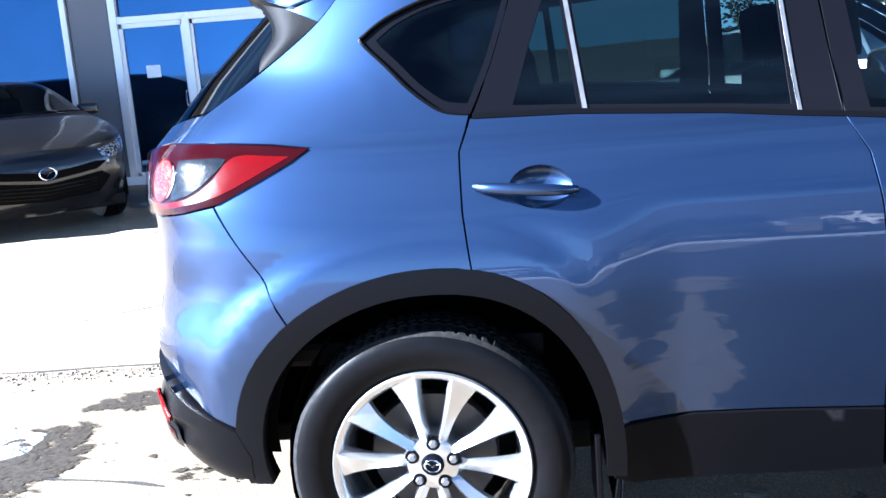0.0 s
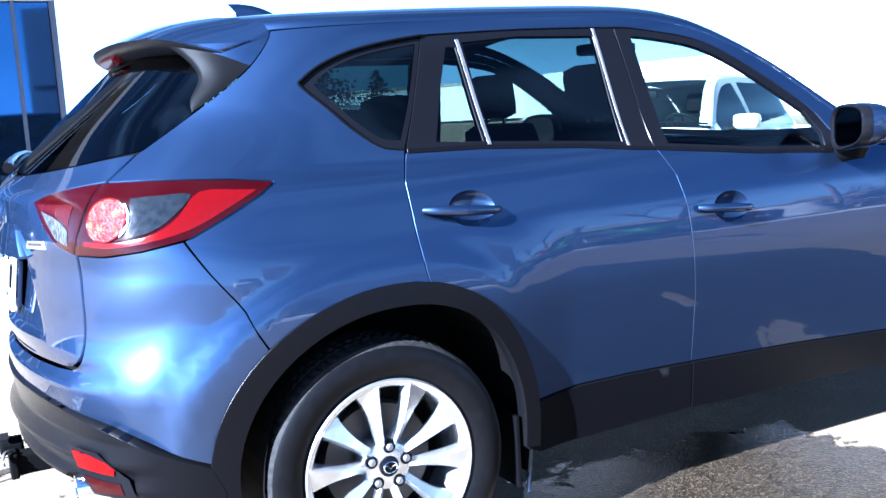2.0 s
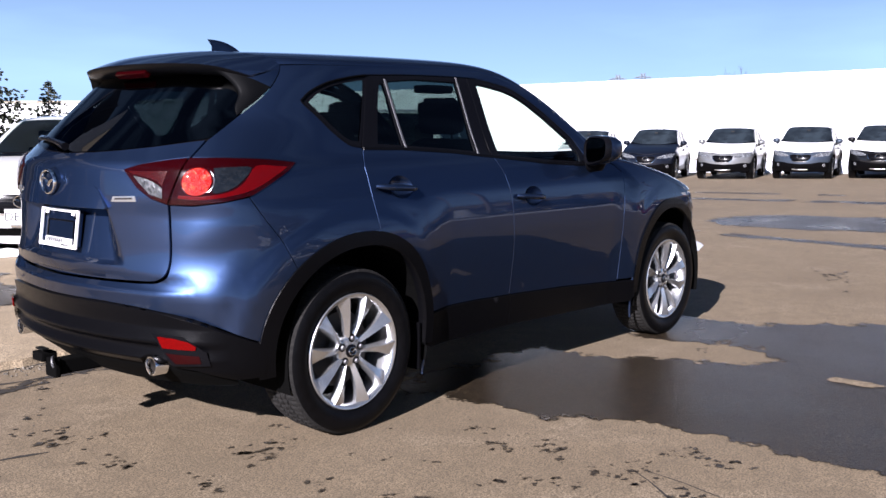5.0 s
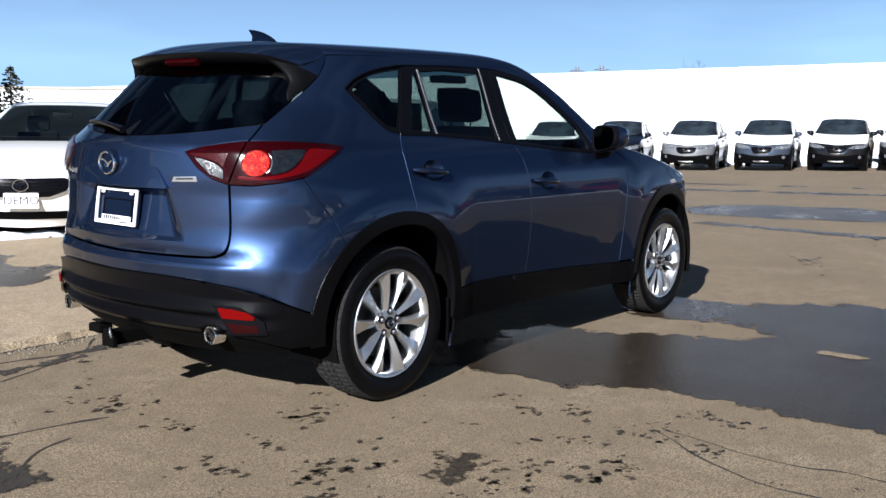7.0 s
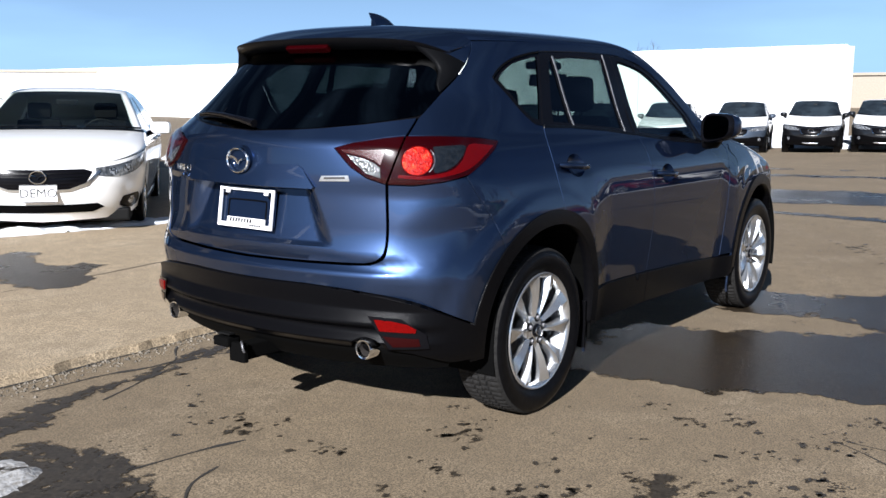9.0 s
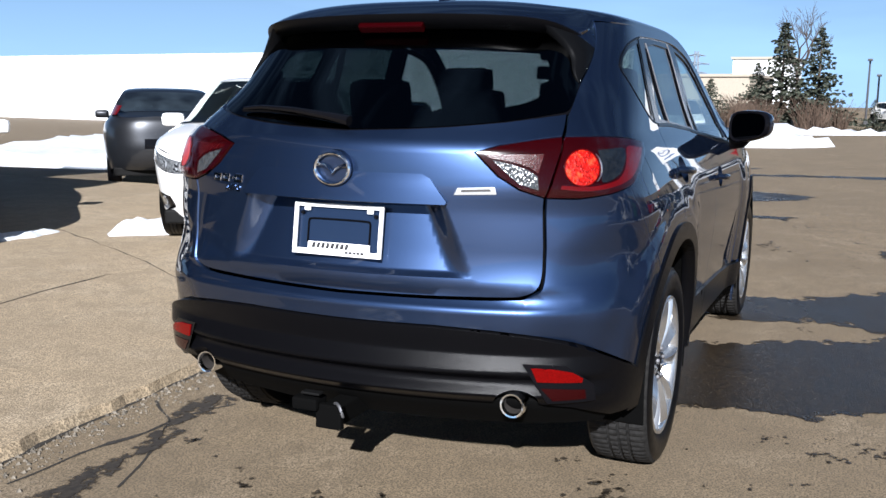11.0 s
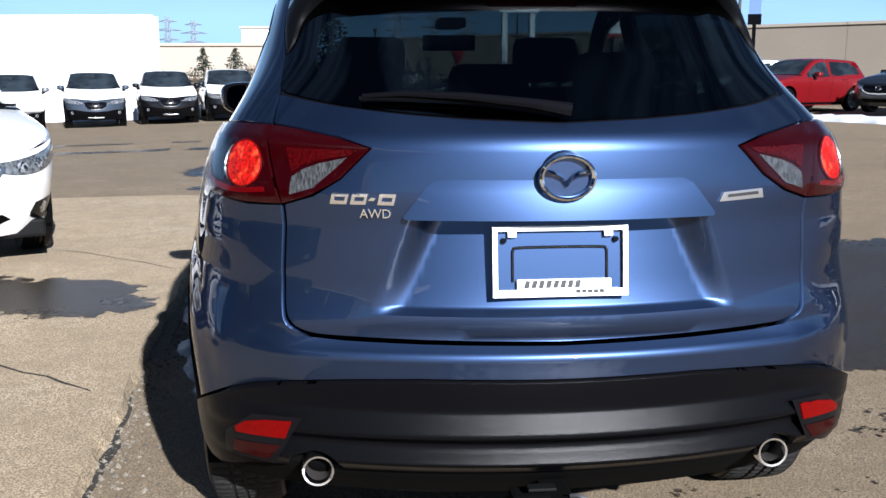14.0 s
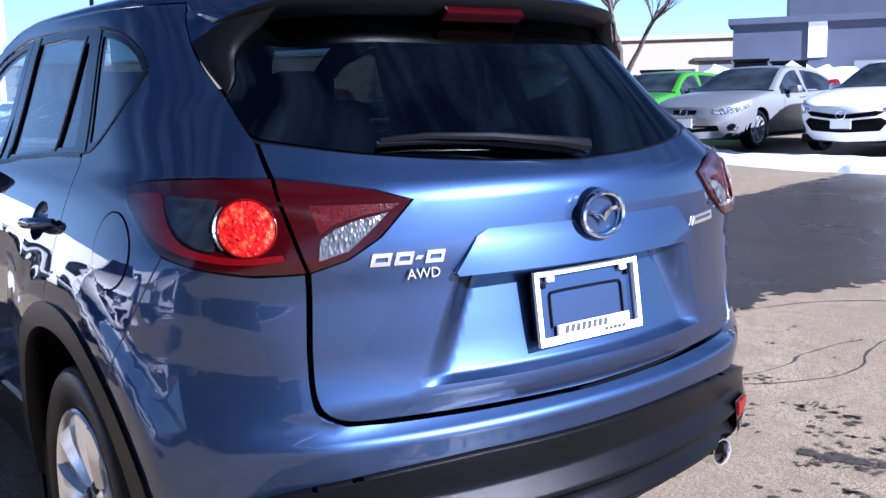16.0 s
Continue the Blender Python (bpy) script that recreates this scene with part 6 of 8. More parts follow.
snow_heap([(56, 5), (55.5, 0), (56, -4.4), (57.2, -4.4), (57.4, 0), (58, 5)], 0.75, "ploughed snow bank before brown shrubs", seed=14, h=0.5)
snow_heap([(12, 12), (20, 16), (30, 22), (28, 26), (14, 20)], 0.3, "snow bank behind parked cars", seed=7, h=0.6)
snow_heap([(20, -24), (26, -21), (34, -30), (28, -36), (16, -34), (10, -30)], 1.5, "big ploughed snow bank beyond the lot", M_SNOW, 0.7, 12)

# ---------- far buildings ----------
M_WHITE_WALL = grain(grain(mat("white_metal_cladding", (0.82, 0.83, 0.84), 0.5), 0.4, 0.06), 60, 0.05, 0.001)
M_TAN_WALL = grain(grain(mat("tan_block_wall", (0.231, 0.198, 0.154), 0.85), 0.3, 0.12), 12, 0.1, 0.004)
M_GREY_WALL = grain(grain(mat("grey_panel_wall", (0.144, 0.15, 0.168), 0.6), 0.5, 0.1), 80, 0.1, 0.001)
M_BAY_WALL = grain(mat("pale_grey_panel", (0.096, 0.114, 0.15), 0.6), 1.2, 0.08, 0.0005)
M_PALE_WALL = grain(mat("pale_stone_cladding", (0.33, 0.288, 0.228), 0.7), 8, 0.15, 0.002)
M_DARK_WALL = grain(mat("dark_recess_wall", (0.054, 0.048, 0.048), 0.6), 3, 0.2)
M_ALU = mat("white_window_frame", (0.72, 0.73, 0.74), 0.35, 0.2)
M_BLUE_WALL = grain(mat("slate_blue_cladding", (0.0495, 0.0605, 0.0935), 0.6), 1, 0.15)
M_RED_SIGN = mat("red_sign", (0.33, 0.018, 0.018), 0.5)
M_ROAD_SIGN = mat("yellow_sign", (0.7, 0.5, 0.05), 0.5)


def block(name, parent, x0, x1, y0, y1, z0, z1, material, label="", bevel=0.0, m=None):
    bm = bmesh.new()
    box(bm, x0, x1, y0, y1, z0, z1, bevel)
    return part(name, bm, material, parent, label, m=m)


wh = thing("warehouse", "long low white metal-clad warehouse with flat roof", "building", pose(48, 9.95, 0, 0, 0, 83))
wh_n = 34
for i in range(wh_n):
    x0 = i * 4.0
    block("wall_panel", wh, x0 + 0.02, x0 + 3.98, -0.2, 0.0, -1.2, 4.25 - 0.012 * i, M_WHITE_WALL)
block("wall", wh, 0, wh_n * 4.0, -1.0, -0.2, -1.2, 4.2, M_WHITE_WALL)
block("rear_hall", wh, 14.0, wh_n * 4.0, -30, -1.0, -1.2, 3.4, M_WHITE_WALL)
tb = thing("store_building", "long tan block-walled store with a flat roof", "building", pose(50, -45, -0.35, 0, 0, 42))
for i in range(8):
    x0 = i * 7.9
    block("wall", tb, x0 + 0.03, min(x0 + 7.97, 59.6), -0.3, 0.4, 0, 5.0, M_TAN_WALL)
    block("coping", tb, x0, min(x0 + 8.0, 59.7), -0.45, 0.5, 5.0, 5.2, M_PALE_WALL)
block("rear_wall", tb, 0, 59.4, -30, -0.3, 0, 4.8, M_TAN_WALL)
bm = bmesh.new()
pts = [bm.verts.new(p) for p in ((-0.9, 0, 0.75), (0.9, 0, 0.75), (0, 0, -1.0), (-0.9, 0.12, 0.75), (0.9, 0.12, 0.75), (0, 0.12, -1.0))]
for q in ((0, 1, 2), (5, 4, 3), (0, 3, 4, 1), (1, 4, 5, 2), (2, 5, 3, 0)):
    bm.faces.new([pts[i] for i in q])
box(bm, -0.25, 0.25, 0.02, 0.1, 0.75, 1.0)
part("wall_sign", bm, M_RED_SIGN, tb, "plain red three-cornered sign", m=pose(51.2, 0.45, 3.5))
for nm, x, y, w, d, h, mt, lab, rz in (
        ("pale_store", 44, -52, 12, 12, 5.0, M_PALE_WALL, "pale tan store building with flat roof", 45),
        ("far_building", 95, 14, 14, 8, 4.2, M_PALE_WALL, "small pale far building", 80),
        ("far_building", 110, 8, 6, 8, 6.5, M_WHITE_WALL, "narrow white far building", 85), ("far_building", 60, 95, 50, 12, 4.0, M_WHITE_WALL, "long white far building", 120)):
    b = thing(nm, lab, "building", pose(x, y, -0.3, 0, 0, rz))
    block("wall", b, -w / 2, w / 2, -d / 2, d / 2, 0, h, mt)
    block("roof", b, -w / 2 - 0.2, w / 2 + 0.2, -d / 2 - 0.2, d / 2 + 0.2, h, h + 0.25, M_PALE_WALL)
    for i in range(int(w / 6)):
        block("window", b, -w / 2 + 2 + i * 6, -w / 2 + 4.5 + i * 6, -d / 2 - 0.05, -d / 2 + 0.02, 0.8, 2.4, M_FARGLASS)
bb = thing("slate_building", "slate blue and grey office building across the road", "building", pose(24.8, -34.6, 0.0, 0, 0, 35))
block("wall", bb, -24, -2.2, -9, 0, 0, 9, M_BLUE_WALL)
block("wing_wall", bb, -22, 0, 0, 3, 0, 4.0, M_BLUE_WALL)
block("coping", bb, -22.2, 0.2, -0.2, 3.2, 4.0, 4.25, M_BLUE_WALL)
block("loading_door", bb, -9, -6, 2.98, 3.05, 0, 3.4, M_DARK_WALL)
block("pale_panel", bb, -3.6, -2.9, 2.98, 3.08, 2.6, 4.1, M_WHITE_WALL)
block("low_wall", bb, -16, -4.6, 3.4, 3.7, 0, 2.4, M_GREY_WALL)
fr_ = thing("far_roofs", "low far roofs behind a snow bank", "building", pose(42, -50, 0, 0, 0, 40))
for i in range(7):
    block("wall", fr_, -14 + i * 4.1, -10.2 + i * 4.1, -3, 3, 0, 2.6 + 0.7 * ((i * 5) % 3), M_PALE_WALL if i % 2 else M_GREY_WALL)
    block("roof", fr_, -14.2 + i * 4.1, -10.0 + i * 4.1, -3.2, 3.2, 2.6 + 0.7 * ((i * 5) % 3), 2.8 + 0.7 * ((i * 5) % 3), M_DARK_WALL)
for x, y, w, h, mt, lab in ((20.6, -29.9, 1.4, 1.3, M_CLAD, "dark green waste container on snow"), (19.4, -30.6, 0.8, 1.2, M_CLAD, "dark waste container on snow"), (23.6, -28.2, 3.6, 1.0, M_GREY_WALL, "grey waste skip beside snow")):
    c = thing("waste_container", lab, "container", pose(x, y, 1.1, 0, 0, -50))
    block("body", c, -w / 2, w / 2, -0.6, 0.6, 0, h, mt, bevel=0.05)
    block("lid", c, -w / 2 - 0.05, w / 2 + 0.05, -0.65, 0.65, h, h + 0.1, M_CLAD, bevel=0.03)

# ---------- showroom beside the lot ----------
sr = thing("showroom", "car showroom with blue glass front and grey panels", "building", pose(0, 8.7, 0))
fz = SLAB_Z
block("plinth", sr, -16, -1.75, -0.12, 0.3, fz, fz + 0.10, M_WHITE_WALL)
block("header_rail", sr, -4.65, -1.9, -0.06, 0.06, 2.02, 2.10, M_ALU)
block("upper_rail", sr, -4.65, -1.9, -0.06, 0.06, 2.60, 2.68, M_ALU)
for x, w, z1 in ((-4.60, 0.09, 5.2), (-3.70, 0.09, 2.1), (-2.42, 0.09, 5.2), (-1.96, 0.08, 5.2), (-5.22, 0.07, 5.2), (-7.6, 0.07, 5.2), (-10.2, 0.07, 5.2), (-13, 0.07, 5.2)):
    block("mullion", sr, x - w / 2, x + w / 2, -0.07, 0.08, fz, z1, M_ALU)
block("pier", sr, -5.15, -4.66, -0.05, 0.3, fz, 5.2, M_GREY_WALL)
for nm, x0, x1, z0, z1 in (("door_glass", -4.52, -3.76, 0.17, 2.0), ("door_glass", -3.64, -2.48, 0.17, 2.0), ("window_pane", -4.55, -2.46, 2.69, 5.2), ("window_pane", -4.55, -2.46, 2.11, 2.59), ("window_pane", -2.37, -2.0, 0.15, 5.2),
                           ("window_pane", -7.56, -5.26, 0.15, 2.55), ("window_pane", -7.56, -5.26, 2.62, 5.2), ("window_pane", -10.16, -7.64, 0.15, 5.2), ("window_pane", -12.96, -10.24, 0.15, 5.2)):
    block(nm, sr, x0, x1, 0.0, 0.02, z0, z1, M_SHOPGLASS)
for x0, x1 in ((-4.56, -3.73), (-3.67, -2.45)):
    bm = bmesh.new()
    for a, b, c, d in ((x0, x1, 0.10, 0.19), (x0, x1, 1.96, 2.02), (x0, x0 + 0.05, 0.1, 2.02), (x1 - 0.05, x1, 0.1, 2.02)):
        box(bm, a, b, -0.03, 0.03, c, d, 0.004)
    part("door_frame", bm, M_ALU, sr)
for x in (-3.79, -3.60):
    bm = bmesh.new()
    tube(bm, [(x, -0.02, 0.98), (x, -0.08, 0.98), (x, -0.08, 1.16), (x, -0.02, 1.16)], 0.012, 8)
    part("door_pull", bm, M_CHROME, sr)
block("door_sticker", sr, -4.28, -4.1, -0.008, -0.002, 1.35, 1.5, M_WHITE_WALL)
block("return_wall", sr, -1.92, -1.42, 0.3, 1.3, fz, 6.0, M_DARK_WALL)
block("recess_post", sr, -1.72, -1.56, 0.1, 0.3, fz, 6.0, M_GREY_WALL)
block("pale_pier", sr, -1.42, -1.14, -1.0, 1.3, fz, 6.5, M_PALE_WALL)
block("projecting_bay", sr, -1.14, -0.47, -0.99, 1.3, fz, 6.5, M_BAY_WALL)
for z in (1.80, 3.05):
    block("panel_joint", sr, -1.14, -0.47, -0.994, -0.99, z, z + 0.02, M_DARK)
for x0, x1, z0, z1 in ((-0.43, -0.10, 0.3, 2.66), (-0.06, 0.27, 0.3, 2.66), (-0.43, -0.10, 2.80, 5.4), (-0.06, 0.27, 2.80, 5.4)):
    block("bay_window", sr, x0, x1, -0.75, -0.71, z0, z1, M_SHOPGLASS)
block("bay_rail", sr, -0.46, 0.32, -0.79, -0.65, 2.68, 2.76, M_ALU)
block("bay_post", sr, -0.10, -0.06, -0.77, -0.65, fz, 6.0, M_BLUE_WALL)
block("bay_edge", sr, 0.28, 0.34, -0.77, 1.0, fz, 6.0, M_BLUE_WALL)
block("bay_wall", sr, -0.47, 0.28, -0.65, 1.0, fz, 6.0, M_BLUE_WALL)
block("rear_wall", sr, -16, 0.25, 1.4, 12, fz, 5.6, M_GREY_WALL)
# overhang out of view, added to keep the sun off the glass front
block("roof", sr, -16, -1.9, -3.3, 1.5, 4.7, 5.2, M_GREY_WALL)


# ---------- other parked cars ----------
M_FILM = grain(mat("white_protective_film", (0.68, 0.6885, 0.697), 0.35), 6, 0.12, 0.002, 4)
M_LAMP_DARK = grain(mat("dark_headlamp_inside", (0.05, 0.055, 0.06), 0.08, 0.4, Coat_Weight=1.0), 30, 0.7, 0.003, 3, tint=(0.2, 0.21, 0.22))
M_STEEL_WHEEL = grain(mat("grey_wheel_paint", (0.35, 0.36, 0.37), 0.35, 0.7), 200, 0.1)

SEDAN = dict(
    kind="sedan_car", wb=2.83, nose=3.80, tail=-1.05, radius=0.335,
    wide=[(0.2, 0.82), (0.45, 0.87), (0.7, 0.905), (0.85, 0.90), (0.95, 0.865), (1.0, 0.82), (1.2, 0.72), (1.42, 0.60)],
    rear=[(0.2, -0.85), (0.35, -1.0), (0.55, -1.05), (0.75, -1.04), (0.95, -1.01), (1.05, -0.96)],
    front=[(0.2, 3.60), (0.35, 3.74), (0.52, 3.80), (0.66, 3.79), (0.78, 3.72), (0.88, 3.55), (1.0, 3.25), (1.2, 3.05)],
    rail=[(-1.05, 0.96), (-0.6, 0.985), (-0.4, 1.02), (-0.1, 1.16), (0.25, 1.315), (0.7, 1.385), (1.2, 1.40), (1.5, 1.355), (1.8, 1.22), (2.1, 1.04), (2.28, 0.965), (2.6, 0.915), (3.0, 0.845), (3.4, 0.77), (3.7, 0.71)],
    crown=[(-1.05, 1.03), (-0.6, 1.08), (-0.38, 1.12), (-0.05, 1.27), (0.35, 1.405), (0.8, 1.448), (1.3, 1.452), (1.58, 1.415), (1.88, 1.29), (2.2, 1.11), (2.36, 1.035), (2.7, 0.99), (3.1, 0.925), (3.5, 0.825), (3.75, 0.745)],
    belt=[(-0.45, 1.0), (0.0, 0.985), (0.8, 0.965), (1.5, 0.945), (2.12, 0.93)], screen=(1.50, 2.27), backlight=(-0.36, 0.30), pillar=1.08)
HATCH = dict(
    SEDAN, kind="hatchback_car", wb=2.70, nose=3.62, tail=-0.80,
    rear=[(0.2, -0.62), (0.35, -0.76), (0.55, -0.80), (0.75, -0.79), (0.95, -0.76), (1.05, -0.72), (1.3, -0.52), (1.5, -0.3)],
    front=[(0.2, 3.42), (0.35, 3.56), (0.52, 3.62), (0.66, 3.61), (0.78, 3.54), (0.88, 3.37), (1.0, 3.1), (1.2, 2.95)],
    rail=[(-0.8, 1.0), (-0.6, 1.18), (-0.35, 1.31), (0.0, 1.37), (0.5, 1.395), (1.1, 1.40), (1.4, 1.355), (1.7, 1.22), (1.98, 1.04), (2.15, 0.965), (2.5, 0.915), (2.9, 0.845), (3.25, 0.77), (3.5, 0.71)],
    crown=[(-0.8, 1.03), (-0.6, 1.25), (-0.4, 1.37), (0.0, 1.425), (0.5, 1.45), (1.15, 1.455), (1.45, 1.415), (1.75, 1.29), (2.06, 1.11), (2.22, 1.035), (2.55, 0.99), (2.95, 0.925), (3.35, 0.825), (3.58, 0.745)],
    belt=[(-0.35, 1.04), (0.0, 1.0), (0.8, 0.97), (1.4, 0.945), (2.0, 0.93)], screen=(1.37, 2.14), backlight=(-0.66, -0.40), pillar=1.0)
MPV = dict(
    HATCH, kind="people_carrier", wb=2.75, nose=3.62, tail=-0.92, radius=0.34,
    wide=[(0.2, 0.82), (0.45, 0.86), (0.7, 0.885), (0.9, 0.88), (1.02, 0.85), (1.08, 0.81), (1.26, 0.735), (1.46, 0.62)],
    rear=[(0.2, -0.75), (0.35, -0.88), (0.55, -0.92), (0.75, -0.91), (0.95, -0.90), (1.2, -0.86), (1.4, -0.75), (1.6, -0.6)],
    front=[(0.2, 3.40), (0.35, 3.55), (0.55, 3.62), (0.72, 3.60), (0.85, 3.48), (0.98, 3.22), (1.1, 2.98), (1.3, 2.93)],
    rail=[(-0.92, 1.29), (-0.6, 1.38), (-0.2, 1.41), (0.5, 1.42), (1.2, 1.415), (1.5, 1.375), (1.8, 1.275), (2.1, 1.14), (2.3, 1.06), (2.6, 1.0), (2.9, 0.92), (3.25, 0.82), (3.5, 0.75)],
    crown=[(-0.92, 1.34), (-0.6, 1.43), (-0.2, 1.465), (0.5, 1.475), (1.25, 1.47), (1.55, 1.43), (1.85, 1.33), (2.2, 1.19), (2.42, 1.105), (2.65, 1.075), (2.95, 1.0), (3.3, 0.9), (3.58, 0.79)],
    belt=[(-0.6, 1.10), (0.0, 1.08), (0.8, 1.06), (1.5, 1.04), (2.1, 1.02)], screen=(1.45, 2.32), backlight=(-0.9, -0.5), pillar=1.0)


def rim_line(sh, a, ahead):
    """Where the line a of the roof and bonnet meets the body's nose or tail."""
    a = min(abs(a), 0.965)
    lo, hi = (sh.xf, sh.front[2][1]) if ahead else (sh.xc, sh.rear[2][1])
    n = sh.nf if ahead else (sh.nr if not isinstance(sh.nr, list) else 3.3)
    for _ in range(26):
        x = (lo + hi) / 2
        _, y, z = sh.top(x, a)
        w = spline(sh.wide, z)
        reach = (spline(sh.front, z) - sh.xf) if ahead else (sh.xc - spline(sh.rear, z))
        if reach > 0 and (abs(x - (sh.xf if ahead else sh.xc)) / reach) ** n + (abs(y) / w) ** n < 1:
            lo = x
        else:
            hi = x
    return lo


def cabin_of(car, x0, x1):
    """Dashboard, wheel, mirror and two front seats behind a windscreen that runs from x0 to x1."""
    bm = bmesh.new()
    box(bm, x1 - 0.42, x1 + 0.05, -0.66, 0.66, 0.70, 0.95, 0.06)
    box(bm, x1 - 0.50, x1 - 0.2, 0.18, 0.54, 0.86, 1.0, 0.04)
    part("dashboard", bm, M_CABIN, car, smooth=True)
    bm = bmesh.new()
    tube(bm, [(0.18 * math.cos(a), 0.18 * math.sin(a), 0) for a in np.linspace(0, 2 * math.pi, 25)], 0.014, 6, False)
    box(bm, -0.16, 0.16, -0.03, 0.03, -0.015, 0.02, 0.01)
    part("steering_wheel", bm, M_CABIN, car, smooth=True, m=pose(x1 - 0.56, 0.36, 0.94, 0, -65, 0))
    bm = bmesh.new()
    box(bm, -0.015, 0.015, -0.11, 0.11, -0.032, 0.032, 0.012)
    part("inner_mirror", bm, M_CABIN, car, smooth=True, m=pose(x0 + 0.16, 0, 1.29, 0, 10, 0))
    for y in (-0.36, 0.36):
        seat = part("seat", bmesh.new(), M_FABRIC, car)
        bm = bmesh.new()
        box(bm, -0.07, 0.07, -0.24, 0.24, 0.0, 0.55, 0.055)
        part("backrest", bm, M_FABRIC, seat, smooth=True, m=pose(x0 - 0.12, y, 0.55, 0, -14, 0))
        bm = bmesh.new()
        box(bm, -0.05, 0.05, -0.13, 0.13, 0.0, 0.18, 0.045)
        part("headrest", bm, M_FABRIC, seat, smooth=True, m=pose(x0 - 0.27, y, 1.10, 0, -8, 0))


def make_car(style, B, label, face="shield", plate=None, film=False, detail=True, group="", lamps=None):
    """A parked car of one of the styles above, rear axle over the origin, nose along +x."""
    sh = Shell(style["wide"], style["rear"], style["front"], style["rail"], style["crown"], 0.0, style["wb"] + 0.12, 3.2, 2.5)
    car = thing(style["kind"], label, "car", group=group)
    wb, R = style["wb"], style["radius"]
    H = 0.05 if detail else 0.08
    aa = [i / 16 for i in range(17)]
    fr = [sh.top(rim_line(sh, a, True), a) for a in aa]
    bk = [sh.top(rim_line(sh, a, False), a) for a in aa]

    def way(p, ahead):
        ph = math.atan2(abs(p[1]), abs(p[0] - (sh.xf if ahead else sh.xc)))
        return sh.ks * ph
    nose_top = sorted((way(p, True), p[2]) for p in fr)
    tail_top = sorted((way(p, False), p[2]) for p in bk)
    qn, qt = nose_top[-1][0], tail_top[-1][0]
    sf, sr_ = sh.s1 - qn, sh.s0 + qt
    ztop = lambda q: spline(nose_top, min(abs(q), qn))
    zt = lambda q: spline(tail_top, min(abs(q), qt))
    ra, fa = arch(0, R, R + 0.05, R + 0.05, 2.0, -12, 192, 20), arch(wb, R, R + 0.05, R + 0.05, 2.0, -12, 192, 20)
    # one pressing for each flank
    for sg in (-1, 1):
        up = [(sr_, zt(qt))] + [(x, spline(sh.rail, x)) for x in np.linspace(max(sr_, sh.xc) + 0.03, min(sf, sh.xf), 34)] + [(sf, ztop(qn))]
        dn = [(sf, 0.42), (max(fa[-1][0] + 0.02, sh.xf + 0.12), 0.25)] + fa[::-1] + [(wb - R - 0.12, 0.19), (R + 0.12, 0.19)] + ra[::-1] + [(-R - 0.12, 0.26), (sr_, 0.34)]
        skin("body_side", up + dn, sh.side(sg), B, car, H, lip=0.03)
        for cx in (0, wb):
            bm = bmesh.new()
            ring = []
            for k in range(17):
                a = radians(-15 + 210 * k / 16)
                ring.append((bm.verts.new((cx + (R + 0.055) * math.cos(a), sg * 0.5, R + (R + 0.055) * math.sin(a))), bm.verts.new((cx + (R + 0.055) * math.cos(a), sg * 0.85, R + (R + 0.055) * math.sin(a)))))
            for a, b in zip(ring, ring[1:]):
                bm.faces.new((a[0], a[1], b[1], b[0]))
            bm.faces.new([r[0] for r in ring])
            part("wheel_well", bm, M_DARK, car)
            k = R / 0.358
            make_wheel("wheel", car, pose(cx, sg * 0.765, R, 0, 0, 0 if sg < 0 else 180) @ pose(0, 0, 0, 0, 11, 0) @ Matrix.Scale(k, 4), fine=False, alloy=M_STEEL_WHEEL if not detail else None)
        # side glass in two panes, pillar, sill, handles, mirror
        belt = style["belt"]
        xa, xb = belt[0][0], belt[-1][0]
        head = [(x, spline(sh.rail, x) - 0.045) for x in np.linspace(xb - 0.06, xa + 0.12, 30)]
        head = [(x, max(z, spline(belt, x) + 0.02)) for x, z in head]
        for x0, x1, nm in ((xa + 0.1, style["pillar"] - 0.04, "rear_side_glass"), (style["pillar"] + 0.04, xb - 0.04, "front_side_glass")):
            low = [(x, spline(belt, x)) for x in np.linspace(x0, x1, 12)]
            top = [(x, z) for x, z in head if x0 <= x <= x1]
            if top and len(top) > 2:
                skin(nm, low + top, sh.side(sg, 0.004), M_FARGLASS, car, 0.06, lip=0)
        skin("sill_strip", [(R + 0.13, 0.27), (wb - R - 0.13, 0.27), (wb - R - 0.1, 0.21), (R + 0.1, 0.21)], sh.side(sg, 0.006), M_CLAD, car, 0.2, lip=0.01)
        for x in (style["pillar"] - 0.62, style["pillar"] + 0.12):
            bm = bmesh.new()
            p = Vector(sh.side(sg)(x, 0.88))
            tube(bm, [p, p + Vector((0.03, sg * 0.03, 0)), p + Vector((0.18, sg * 0.03, -0.004)), p + Vector((0.21, 0, -0.005))], 0.012, 6)
            part("door_handle", bm, B, car, smooth=True)
        for x in (style["pillar"], xb - 0.12, 0.36):
            skin("door_joint", [(x - 0.004, 0.90), (x + 0.004, 0.90), (x + 0.004, 0.30), (x - 0.004, 0.30)], sh.side(sg, 0.003), M_DARK, car, 0.1, lip=0)
        bm = bmesh.new()
        box(bm, -0.07, 0.07, -0.11, 0.11, -0.065, 0.065, 0.045)
        part("door_mirror", bm, B, car, smooth=True, m=pose(xb - 0.30, sg * 1.0, spline(belt, xb) + 0.085, 0, 0, -sg * 8), sharp=60)
        bm = bmesh.new()
        tube(bm, [(xb - 0.25, sg * 0.83, spline(belt, xb) + 0.01), (xb - 0.29, sg * 0.93, spline(belt, xb) + 0.05)], 0.03, 6)
        part("mirror_stalk", bm, M_CLAD, car)
